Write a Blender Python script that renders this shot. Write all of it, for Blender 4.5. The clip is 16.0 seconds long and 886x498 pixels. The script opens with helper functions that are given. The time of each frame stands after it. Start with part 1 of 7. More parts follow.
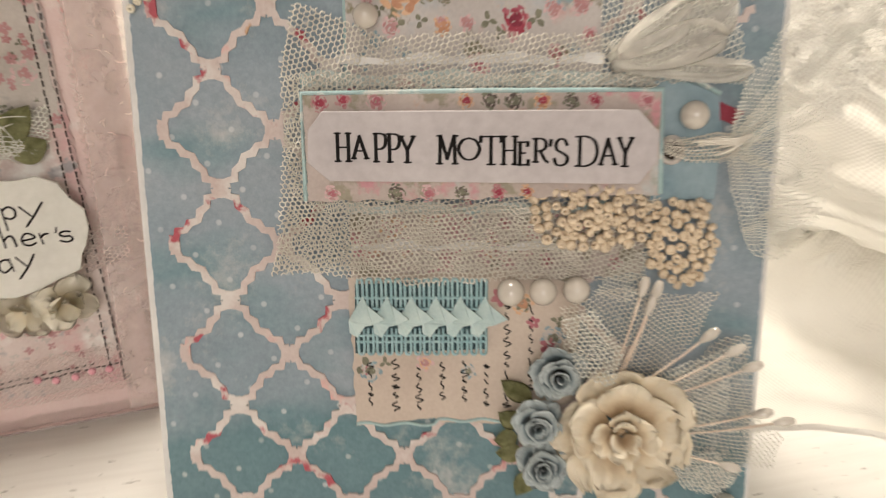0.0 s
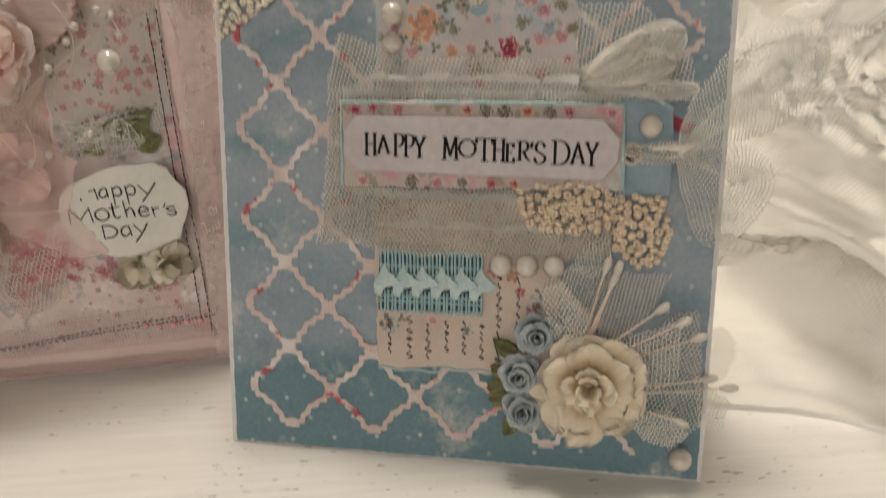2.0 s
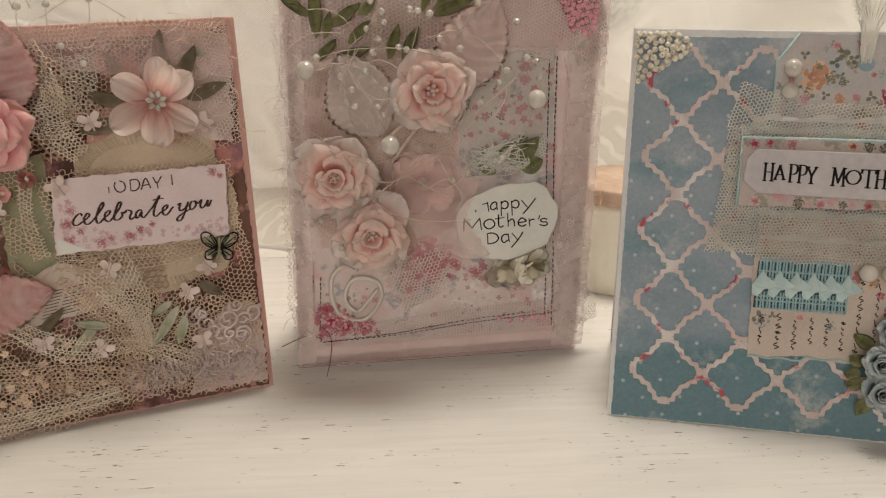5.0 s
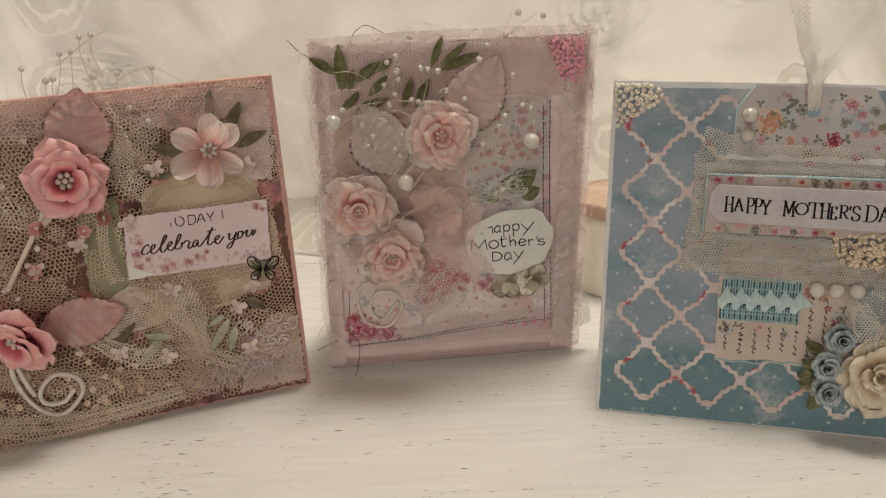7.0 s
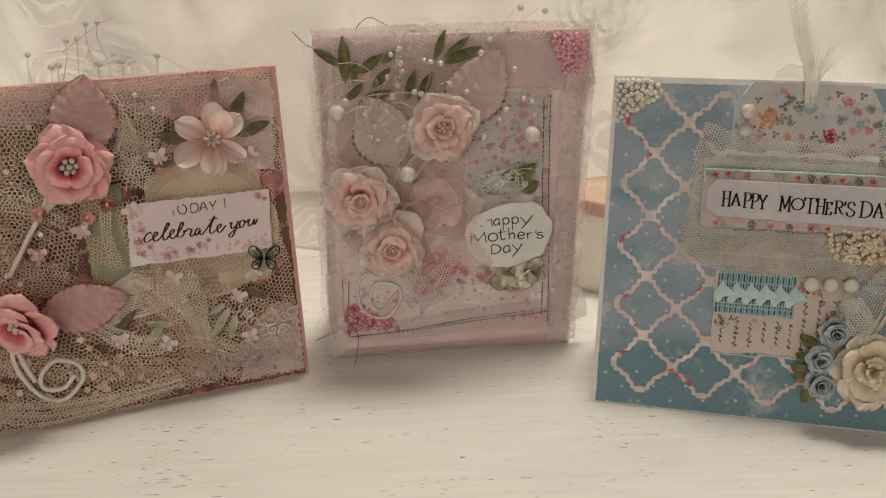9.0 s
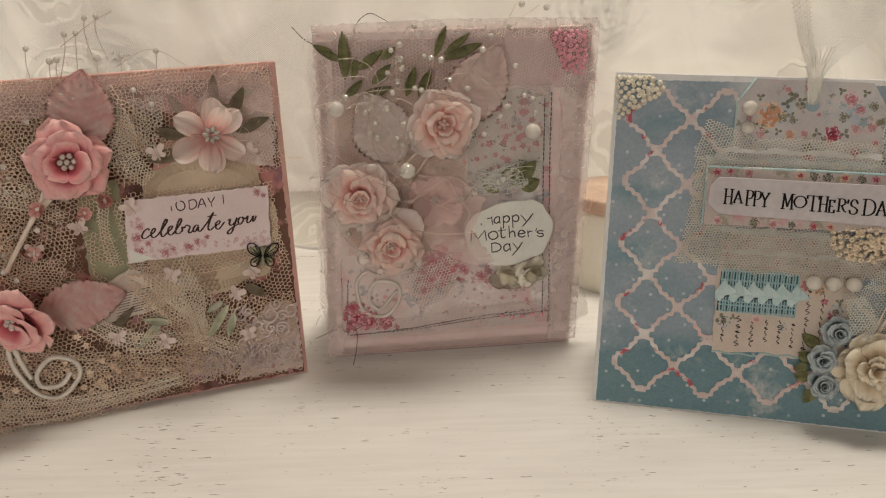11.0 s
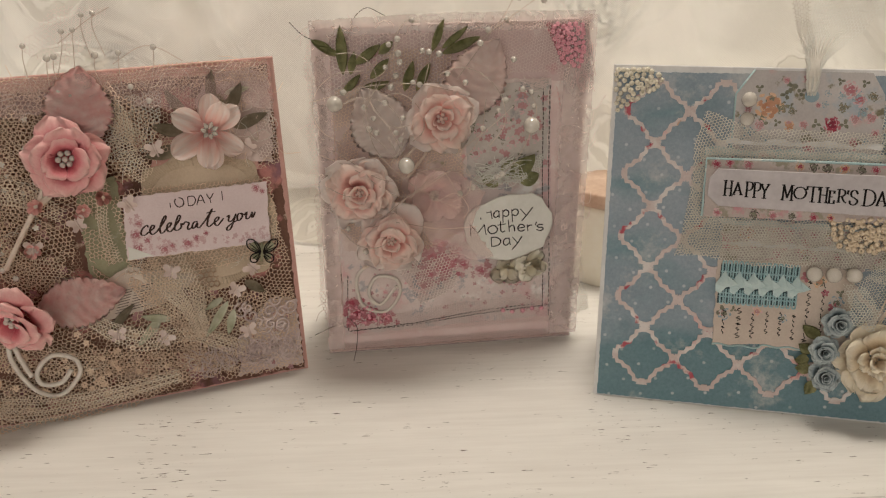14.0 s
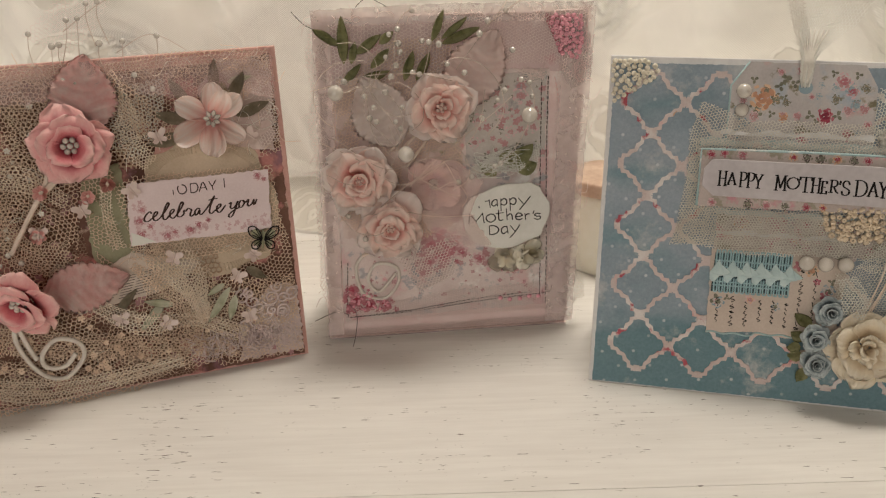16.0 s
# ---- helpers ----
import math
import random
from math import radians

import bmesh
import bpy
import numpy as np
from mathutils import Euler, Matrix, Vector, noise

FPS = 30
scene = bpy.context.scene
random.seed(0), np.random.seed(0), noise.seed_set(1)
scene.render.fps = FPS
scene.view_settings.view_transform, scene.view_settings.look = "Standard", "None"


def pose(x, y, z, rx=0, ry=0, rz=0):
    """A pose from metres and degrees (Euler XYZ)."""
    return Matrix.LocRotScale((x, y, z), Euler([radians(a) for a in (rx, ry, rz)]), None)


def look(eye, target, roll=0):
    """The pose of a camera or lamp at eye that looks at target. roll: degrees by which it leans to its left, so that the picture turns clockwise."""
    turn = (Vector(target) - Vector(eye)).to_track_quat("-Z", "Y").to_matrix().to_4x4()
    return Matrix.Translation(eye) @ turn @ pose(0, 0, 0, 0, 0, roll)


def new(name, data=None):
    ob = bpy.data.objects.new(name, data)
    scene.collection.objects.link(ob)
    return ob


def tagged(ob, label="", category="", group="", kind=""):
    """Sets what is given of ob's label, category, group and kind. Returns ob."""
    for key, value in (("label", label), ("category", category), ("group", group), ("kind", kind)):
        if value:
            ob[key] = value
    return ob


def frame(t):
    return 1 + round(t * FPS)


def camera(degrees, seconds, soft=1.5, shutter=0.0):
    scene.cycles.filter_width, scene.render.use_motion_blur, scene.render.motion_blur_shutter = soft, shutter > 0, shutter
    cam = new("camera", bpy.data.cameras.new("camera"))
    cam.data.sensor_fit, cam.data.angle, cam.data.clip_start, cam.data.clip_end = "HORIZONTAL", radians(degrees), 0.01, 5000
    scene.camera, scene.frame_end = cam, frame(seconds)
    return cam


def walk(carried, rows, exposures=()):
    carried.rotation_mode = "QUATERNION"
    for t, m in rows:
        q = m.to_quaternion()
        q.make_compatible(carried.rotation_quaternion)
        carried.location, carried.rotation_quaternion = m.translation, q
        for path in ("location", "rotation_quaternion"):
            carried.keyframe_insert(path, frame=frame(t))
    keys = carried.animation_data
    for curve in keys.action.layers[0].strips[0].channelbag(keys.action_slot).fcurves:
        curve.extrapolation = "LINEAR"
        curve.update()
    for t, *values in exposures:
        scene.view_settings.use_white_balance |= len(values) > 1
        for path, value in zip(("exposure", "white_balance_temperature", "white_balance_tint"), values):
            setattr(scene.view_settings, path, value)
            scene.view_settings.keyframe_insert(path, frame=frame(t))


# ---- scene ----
cam = camera(56.3, 16.0, soft=1.2, shutter=0.5)
PATH = [
    (0, (0.007, 0.006, 0.144), (-0.056, 1.819, -0.697), -0.6),
    (0.5, (0.028, -0.029, 0.16), (-0.162, 1.779, -0.673), -0.6),
    (1, (0.034, -0.037, 0.173), (-0.215, 1.785, -0.612), -0.8),
    (1.5, (0.032, -0.038, 0.179), (-0.242, 1.783, -0.6), -0.9),
    (2, (0.041, -0.037, 0.151), (-0.321, 1.769, -0.628), -1.5),
    (2.5, (0.045, -0.029, 0.136), (-0.36, 1.769, -0.642), -1.5),
    (3, (0.01, -0.047, 0.15), (-0.304, 1.748, -0.676), -1.1),
    (3.5, (-0.024, -0.084, 0.165), (-0.331, 1.717, -0.65), -0.7),
    (4, (-0.054, -0.099, 0.166), (-0.443, 1.718, -0.573), -0.8),
    (4.5, (-0.067, -0.099, 0.166), (-0.457, 1.719, -0.57), -0.5),
    (4.7, (-0.068, -0.102, 0.166), (-0.461, 1.718, -0.563), -0.4),
    (6.8, (-0.049, -0.145, 0.206), (-0.523, 1.624, -0.597), -2.1),
    (7, (-0.049, -0.145, 0.205), (-0.522, 1.628, -0.59), -2.0),
    (7.5, (-0.049, -0.148, 0.205), (-0.518, 1.628, -0.587), -1.7),
    (8, (-0.051, -0.148, 0.204), (-0.509, 1.63, -0.588), -1.4),
    (8.5, (-0.053, -0.15, 0.202), (-0.503, 1.634, -0.582), -1.0),
    (9, (-0.052, -0.151, 0.202), (-0.502, 1.631, -0.587), -1.0),
    (11.5, (-0.053, -0.15, 0.198), (-0.5, 1.638, -0.58), -0.7),
    (12, (-0.054, -0.151, 0.199), (-0.49, 1.637, -0.583), -0.7),
    (12.5, (-0.05, -0.152, 0.203), (-0.502, 1.628, -0.59), -1.1),
    (13, (-0.05, -0.152, 0.201), (-0.504, 1.63, -0.585), -1.3),
    (13.5, (-0.05, -0.152, 0.2), (-0.507, 1.628, -0.588), -1.4),
    (14, (-0.052, -0.15, 0.197), (-0.503, 1.634, -0.587), -1.3),
    (14.5, (-0.05, -0.148, 0.195), (-0.506, 1.634, -0.589), -1.1),
    (15, (-0.052, -0.15, 0.196), (-0.497, 1.629, -0.601), -0.7),
    (15.5, (-0.051, -0.153, 0.196), (-0.498, 1.626, -0.601), -0.8),
    (16, (-0.05, -0.155, 0.198), (-0.5, 1.62, -0.607), -1.0),
]
LIGHTS = [(0, 0.46), (0.5, 0.14), (1, -0.07), (1.5, -0.2), (2, -0.12), (2.5, -0.02), (3, -0.02), (3.5, 0.0), (4.5, -0.1), (7, -0.24), (16, -0.24)]
walk(cam, [(t, look(eye, target, roll)) for t, eye, target, roll in PATH], LIGHTS)

# ---- world and light ----
world = bpy.data.worlds.new("world")
world.use_nodes = True
scene.world = world
wbg = world.node_tree.nodes["Background"]
wbg.inputs[0].default_value = (0.95, 0.9, 0.82, 1)
wbg.inputs[1].default_value = 0.05


def area(name, eye, target, size, watts, colour):
    lamp = bpy.data.lights.new(name, "AREA")
    lamp.shape, lamp.size, lamp.energy, lamp.color = "DISK", size, watts, colour
    ob = new(name, lamp)
    ob.matrix_world = look(eye, target)
    return ob


area("ceiling_lamp", (-0.06, 0.36, 1.15), (-0.06, 0.14, 0.0), 0.32, 9.3, (1.0, 0.905, 0.775))
# the south one is an added fill for the card fronts, no known window
for nm, y, watts in (("window_light_north", 1.74, 52.0), ("window_light_south", -1.74, 11.0)):
    win = area(nm, (-0.05, y, 0.75), (-0.06, 0.2, 0.10), 1.1, watts, (1.0, 0.92, 0.83))
    win.data.shape = "SQUARE"

# ---- materials ----


def mat(name, rough=0.6, metal=0.0, sheen=0.0, spec=0.5):
    m = bpy.data.materials.new(name)
    m.use_nodes = True
    t = m.node_tree
    b = t.nodes["Principled BSDF"]
    b.inputs["Roughness"].default_value = rough
    b.inputs["Metallic"].default_value = metal
    b.inputs["Specular IOR Level"].default_value = spec
    if sheen:
        b.inputs["Sheen Weight"].default_value = sheen
    return m, t, b


def coords(t, scale=(1, 1, 1), turn=0.0, kind="Object"):
    c = t.nodes.new("ShaderNodeTexCoord")
    m = t.nodes.new("ShaderNodeMapping")
    m.inputs["Scale"].default_value = scale
    m.inputs["Rotation"].default_value = (0, 0, turn)
    t.links.new(c.outputs[kind], m.inputs[0])
    return m.outputs[0]


def noise_of(t, vec, scale, detail=4.0, rough=0.55, seed=0.0):
    n = t.nodes.new("ShaderNodeTexNoise")
    n.noise_dimensions = "4D"
    n.inputs["Scale"].default_value = scale
    n.inputs["Detail"].default_value = detail
    n.inputs["Roughness"].default_value = rough
    n.inputs["W"].default_value = seed
    t.links.new(vec, n.inputs["Vector"])
    return n.outputs["Fac"]


def ramp(t, fac, stops):
    r = t.nodes.new("ShaderNodeValToRGB")
    e = r.color_ramp.elements
    while len(e) < len(stops):
        e.new(0.5)
    for el, (p, c) in zip(e, stops):
        el.position = p
        el.color = (*c, 1) if len(c) == 3 else c
    t.links.new(fac, r.inputs[0])
    return r.outputs[0]


def grey(v):
    return (v, v, v)


def mix(t, fac, a, b, mode="MIX"):
    m = t.nodes.new("ShaderNodeMix")
    m.data_type, m.blend_type = "RGBA", mode
    if isinstance(fac, float):
        m.inputs[0].default_value = fac
    else:
        t.links.new(fac, m.inputs[0])
    for sock, v in ((m.inputs[6], a), (m.inputs[7], b)):
        if isinstance(v, tuple):
            sock.default_value = (*v, 1)
        else:
            t.links.new(v, sock)
    return m.outputs[2]


def bump(t, b, height, strength, dist):
    n = t.nodes.new("ShaderNodeBump")
    n.inputs["Strength"].default_value = strength
    n.inputs["Distance"].default_value = dist * 0.3
    t.links.new(height, n.inputs["Height"])
    t.links.new(n.outputs[0], b.inputs["Normal"])


def simple(name, dark, light, scale=200.0, rough=0.6, relief=0.0003, sheen=0.0, spec=0.4, seed=0.0, metal=0.0):
    """A mottled surface between two colours, with fine relief; scale in cycles a metre."""
    m, t, b = mat(name, rough, metal, sheen, spec)
    v = coords(t)
    big = noise_of(t, v, scale, 5.0, 0.6, seed)
    fine = noise_of(t, v, scale * 7, 3.0, 0.6, seed + 3)
    col = ramp(t, big, [(0.32, dark), (0.68, light)])
    col = mix(t, 0.25, col, ramp(t, fine, [(0.3, grey(0.35)), (0.7, grey(0.95))]), "SOFT_LIGHT")
    t.links.new(col, b.inputs["Base Color"])
    if relief:
        bump(t, b, fine, 0.5, relief * 0.2)
    return m


def blotched(name, base, blots, rough=0.65, relief=0.0002, fibre=1200.0, seed=0.0):
    """Printed or inked paper: a base of two tones and blots (colour, cycles a metre, threshold, softness, seed)."""
    m, t, b = mat(name, rough, spec=0.3)
    v = coords(t)
    col = ramp(t, noise_of(t, v, 40.0, 6.0, 0.65, seed), [(0.3, base[0]), (0.7, base[1])])
    for k, (c, s, th, soft, sd) in enumerate(blots):
        f = ramp(t, noise_of(t, v, s, 5.0, 0.6, sd), [(th, grey(0.0)), (min(th + soft, 1.0), grey(1.0))])
        col = mix(t, f, col, c)
    fine = noise_of(t, v, fibre, 2.0, 0.6, 9.0)
    col = mix(t, 0.2, col, ramp(t, fine, [(0.3, grey(0.3)), (0.7, grey(0.9))]), "SOFT_LIGHT")
    t.links.new(col, b.inputs["Base Color"])
    bump(t, b, fine, 0.5, relief * 0.2)
    return m


def thin(t, b, col, share):
    """Lets a share of the light through a thin sheet."""
    tr = t.nodes.new("ShaderNodeBsdfTranslucent")
    t.links.new(col, tr.inputs[0])
    ms = t.nodes.new("ShaderNodeMixShader")
    ms.inputs[0].default_value = share
    t.links.new(b.outputs[0], ms.inputs[1])
    t.links.new(tr.outputs[0], ms.inputs[2])
    t.links.new(ms.outputs[0], t.nodes["Material Output"].inputs[0])


def petal_mat(name, root, middle, edge, length, rough=0.6, seed=0.0, streak=0.12):
    """Petal colour runs from root to edge along the petal (its local y), with fine veins."""
    m, t, b = mat(name, rough, sheen=0.15, spec=0.35)
    c = t.nodes.new("ShaderNodeTexCoord")
    s = t.nodes.new("ShaderNodeSeparateXYZ")
    t.links.new(c.outputs["Object"], s.inputs[0])
    mr = t.nodes.new("ShaderNodeMapRange")
    mr.inputs[2].default_value = length
    t.links.new(s.outputs[1], mr.inputs[0])
    n = noise_of(t, coords(t), 260.0, 4.0, 0.6, seed)
    add = t.nodes.new("ShaderNodeMath")
    add.operation = "MULTIPLY_ADD"
    t.links.new(n, add.inputs[0])
    add.inputs[1].default_value = 0.3
    t.links.new(mr.outputs[0], add.inputs[2])
    col = ramp(t, add.outputs[0], [(0.16, root), (0.42, middle), (0.85, edge)])
    vein = noise_of(t, coords(t, (900, 90, 300)), 1.0, 3.0, 0.5, seed + 2)
    col = mix(t, streak, col, ramp(t, vein, [(0.3, grey(0.3)), (0.7, grey(0.95))]), "SOFT_LIGHT")
    t.links.new(col, b.inputs["Base Color"])
    bump(t, b, vein, 0.4, 0.00004)
    thin(t, b, col, 0.08)
    return m


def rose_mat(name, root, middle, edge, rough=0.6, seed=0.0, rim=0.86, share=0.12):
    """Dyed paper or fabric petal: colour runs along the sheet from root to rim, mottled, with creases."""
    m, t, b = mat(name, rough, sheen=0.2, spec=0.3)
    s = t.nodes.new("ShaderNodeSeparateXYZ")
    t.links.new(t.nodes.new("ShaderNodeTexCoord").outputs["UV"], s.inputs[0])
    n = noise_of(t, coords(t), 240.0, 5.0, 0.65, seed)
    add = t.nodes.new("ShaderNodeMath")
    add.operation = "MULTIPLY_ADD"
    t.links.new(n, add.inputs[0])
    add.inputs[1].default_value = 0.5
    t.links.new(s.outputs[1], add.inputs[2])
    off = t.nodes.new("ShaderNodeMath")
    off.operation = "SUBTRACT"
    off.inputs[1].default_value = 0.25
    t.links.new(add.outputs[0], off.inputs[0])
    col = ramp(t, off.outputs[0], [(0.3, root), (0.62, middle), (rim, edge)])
    crease = noise_of(t, coords(t, (2.6, 1, 1), kind="UV"), 9.0, 6.0, 0.62, seed + 5)
    col = mix(t, 0.3, col, ramp(t, crease, [(0.3, grey(0.3)), (0.7, grey(0.8))]), "SOFT_LIGHT")
    t.links.new(col, b.inputs["Base Color"])
    bump(t, b, crease, 0.6, 0.0018)
    thin(t, b, col, share)
    return m


# blue printed paper: mottled blues, white dots in a staggered grid, worn chalky patches
def blue_paper():
    m, t, b = mat("blue_printed_paper", 0.6, spec=0.3)
    v = coords(t)
    col = ramp(t, noise_of(t, v, 28.0, 6.0, 0.6, 1.0), [(0.28, (0.22, 0.30, 0.355)), (0.5, (0.295, 0.365, 0.43)), (0.75, (0.385, 0.435, 0.495))])
    low = ramp(t, noise_of(t, coords(t, (1, 2.2, 1)), 24.0, 3.0, 0.5, 6.0), [(0.52, grey(0.0)), (0.66, grey(1.0))])
    col = mix(t, low, col, (0.20, 0.31, 0.36))
    # deeper teal print along the foot of the sheet, with a ragged upper rim
    y = t.nodes.new("ShaderNodeSeparateXYZ")
    t.links.new(v, y.inputs[0])
    wave = t.nodes.new("ShaderNodeMath")
    wave.operation = "MULTIPLY_ADD"
    t.links.new(noise_of(t, v, 30.0, 5.0, 0.6, 16.0), wave.inputs[0])
    wave.inputs[1].default_value = -0.05
    t.links.new(y.outputs[1], wave.inputs[2])
    foot = ramp(t, wave.outputs[0], [(0.0, grey(0.8)), (0.012, grey(0.0))])
    col = mix(t, foot, col, (0.11, 0.225, 0.26))
    d = coords(t, (108, 108, 108), math.radians(38))
    fr = t.nodes.new("ShaderNodeVectorMath")
    fr.operation = "FRACTION"
    t.links.new(d, fr.inputs[0])
    sep = t.nodes.new("ShaderNodeSeparateXYZ")
    t.links.new(fr.outputs[0], sep.inputs[0])
    com = t.nodes.new("ShaderNodeCombineXYZ")
    t.links.new(sep.outputs[0], com.inputs[0])
    t.links.new(sep.outputs[1], com.inputs[1])
    dist = t.nodes.new("ShaderNodeVectorMath")
    dist.operation = "DISTANCE"
    dist.inputs[1].default_value = (0.5, 0.5, 0)
    t.links.new(com.outputs[0], dist.inputs[0])
    dots = ramp(t, dist.outputs["Value"], [(0.05, grey(1.0)), (0.085, grey(0.0))])
    vis = ramp(t, noise_of(t, v, 70.0, 2.0, 0.5, 4.0), [(0.3, grey(0.3)), (0.6, grey(0.8))])
    col = mix(t, mix(t, 1.0, dots, vis, "MULTIPLY"), col, (0.62, 0.66, 0.68))
    worn = ramp(t, noise_of(t, v, 34.0, 8.0, 0.72, 2.0), [(0.54, grey(0.0)), (0.66, grey(0.8))])
    col = mix(t, worn, col, (0.56, 0.57, 0.57))
    fine = noise_of(t, v, 900.0, 3.0, 0.6, 7.0)
    col = mix(t, 0.3, col, ramp(t, fine, [(0.3, grey(0.3)), (0.7, grey(0.85))]), "SOFT_LIGHT")
    t.links.new(col, b.inputs["Base Color"])
    bump(t, b, fine, 0.5, 0.00005)
    return m


def table_paint():
    m, t, b = mat("white_distressed_paint", 0.5, spec=0.4)
    v = coords(t)
    col = ramp(t, noise_of(t, coords(t, (0.5, 1.4, 1)), 14.0, 5.0, 0.6, 1.0), [(0.3, (0.74, 0.72, 0.685)), (0.7, (0.87, 0.855, 0.82))])
    grain = noise_of(t, coords(t, (20, 330, 1)), 1.0, 4.0, 0.6, 2.0)
    fleck = noise_of(t, coords(t, (130, 900, 1)), 1.0, 3.0, 0.62, 5.0)
    patch = ramp(t, noise_of(t, coords(t, (0.7, 1.3, 1)), 24.0, 3.0, 0.6, 8.0), [(0.40, grey(0.0)), (0.66, grey(0.085))])
    mask = t.nodes.new("ShaderNodeMath")
    mask.operation = "ADD"
    t.links.new(fleck, mask.inputs[0])
    t.links.new(patch, mask.inputs[1])
    f = ramp(t, mask.outputs[0], [(0.685, grey(0.0)), (0.715, grey(1.0))])
    col = mix(t, ramp(t, grain, [(0.35, grey(0.25)), (0.6, grey(0.0))]), col, (0.58, 0.55, 0.51))
    col = mix(t, f, col, (0.10, 0.07, 0.055))
    t.links.new(col, b.inputs["Base Color"])
    h = mix(t, f, grain, (0.0, 0.0, 0.0))
    bump(t, b, h, 0.4, 0.0006)
    return m


def cloth_mat():
    """White lace cloth: plain weave, and net grounds with a fine horizontal mesh where the pattern opens."""
    m, t, b = mat("white_lace_cloth", 0.8, sheen=0.3, spec=0.2)
    v = coords(t)
    warp = t.nodes.new("ShaderNodeTexNoise")
    warp.inputs["Scale"].default_value = 22.0
    t.links.new(v, warp.inputs["Vector"])
    vw = t.nodes.new("ShaderNodeVectorMath")
    vw.operation = "MULTIPLY_ADD"
    t.links.new(warp.outputs["Color"], vw.inputs[0])
    vw.inputs[1].default_value = (0.018, 0.018, 0.018)
    t.links.new(v, vw.inputs[2])
    cells = t.nodes.new("ShaderNodeTexVoronoi")
    cells.inputs["Scale"].default_value = 15.0
    t.links.new(vw.outputs[0], cells.inputs["Vector"])
    dist = cells.outputs["Distance"]
    motif = ramp(t, dist, [(0.40, grey(1.0)), (0.43, grey(0.0))])
    wob = noise_of(t, v, 60.0, 2.0, 0.5, 4.0)
    ph = t.nodes.new("ShaderNodeMath")
    ph.operation = "MULTIPLY_ADD"
    t.links.new(dist, ph.inputs[0])
    ph.inputs[1].default_value = 52.0
    sc = t.nodes.new("ShaderNodeMath")
    sc.operation = "MULTIPLY"
    sc.inputs[1].default_value = 11.0
    t.links.new(wob, sc.inputs[0])
    t.links.new(sc.outputs[0], ph.inputs[2])
    sn = t.nodes.new("ShaderNodeMath")
    sn.operation = "SINE"
    t.links.new(ph.outputs[0], sn.inputs[0])
    rims = ramp(t, sn.outputs[0], [(0.0, grey(0.0)), (0.75, grey(1.0))])
    uvc = t.nodes.new("ShaderNodeSeparateXYZ")
    t.links.new(t.nodes.new("ShaderNodeTexCoord").outputs["UV"], uvc.inputs[0])
    rows = []
    for axis, pitch in ((0, 0.0014), (1, 0.0012)):
        k = t.nodes.new("ShaderNodeMath")
        k.operation = "MULTIPLY"
        k.inputs[1].default_value = 2 * math.pi / pitch
        t.links.new(uvc.outputs[axis], k.inputs[0])
        si = t.nodes.new("ShaderNodeMath")
        si.operation = "SINE"
        t.links.new(k.outputs[0], si.inputs[0])
        rows.append(si.outputs[0])
    knots = t.nodes.new("ShaderNodeMath")
    knots.operation = "MULTIPLY_ADD"
    t.links.new(rows[0], knots.inputs[0])
    t.links.new(rows[1], knots.inputs[1])
    knots.inputs[2].default_value = 0.5
    mesh = ramp(t, knots.outputs[0], [(0.35, (0.66, 0.635, 0.585)), (0.7, (0.82, 0.80, 0.745))])
    plain = ramp(t, noise_of(t, v, 7.0, 2.0, 0.5, 12.0), [(0.44, grey(0.0)), (0.50, grey(1.0))])
    thread = ramp(t, noise_of(t, v, 16.0, 4.0, 0.5, 3.0), [(0.3, (0.80, 0.78, 0.715)), (0.7, (0.90, 0.88, 0.82))])
    ground = mix(t, plain, mesh, thread)
    petals = mix(t, rims, (0.74, 0.715, 0.65), thread)
    col = mix(t, motif, ground, petals)
    height = mix(t, motif, mix(t, 0.9, knots.outputs[0], (0.5, 0.5, 0.5)), rims)
    t.links.new(col, b.inputs["Base Color"])
    bump(t, b, height, 0.6, 0.003)
    thin(t, b, col, 0.18)
    return m


M = {}
M["blue"] = blue_paper()
M["table"] = table_paint()
M["cloth"] = cloth_mat()
# tan chosen for the unseen walls to cut light bounced onto the cards
M["wall"] = simple("tan_wall_paint", (0.30, 0.26, 0.22), (0.38, 0.335, 0.285), 4, 0.8, 0.0005)
M["floorwood"] = simple("brown_floor", (0.16, 0.10, 0.06), (0.28, 0.18, 0.11), 8, 0.5, 0.0005)
M["white_card"] = simple("white_cardstock", (0.7, 0.7, 0.706), (0.825, 0.819, 0.812), 90, 0.6, 0.0001)
M["label"] = simple("lilac_white_cardstock", (0.518, 0.483, 0.504), (0.59, 0.555, 0.576), 60, 0.55, 0.00005)
M["tagwhite"] = simple("ivory_white_cardstock", (0.72, 0.72, 0.672), (0.816, 0.81, 0.762), 70, 0.5, 0.00005)
M["ink"] = simple("black_ink", (0.008, 0.007, 0.008), (0.016, 0.014, 0.015), 300, 0.7, 0, spec=0.15)
M["brownblack"] = simple("brown_black_ink", (0.032, 0.013, 0.010), (0.055, 0.026, 0.020), 300, 0.6, 0)
M["brownink"] = simple("faded_brown_ink", (0.07, 0.05, 0.045), (0.14, 0.11, 0.10), 300, 0.6, 0)
M["trellis"] = blotched("pink_die_cut_paper", ((0.56, 0.45, 0.43), (0.70, 0.62, 0.60)), [((0.74, 0.70, 0.68), 55, 0.50, 0.1, 3.0), ((0.46, 0.10, 0.13), 95, 0.575, 0.05, 8.0), ((0.72, 0.42, 0.40), 70, 0.58, 0.08, 14.0), ((0.58, 0.36, 0.22), 90, 0.67, 0.04, 21.0)], 0.6)
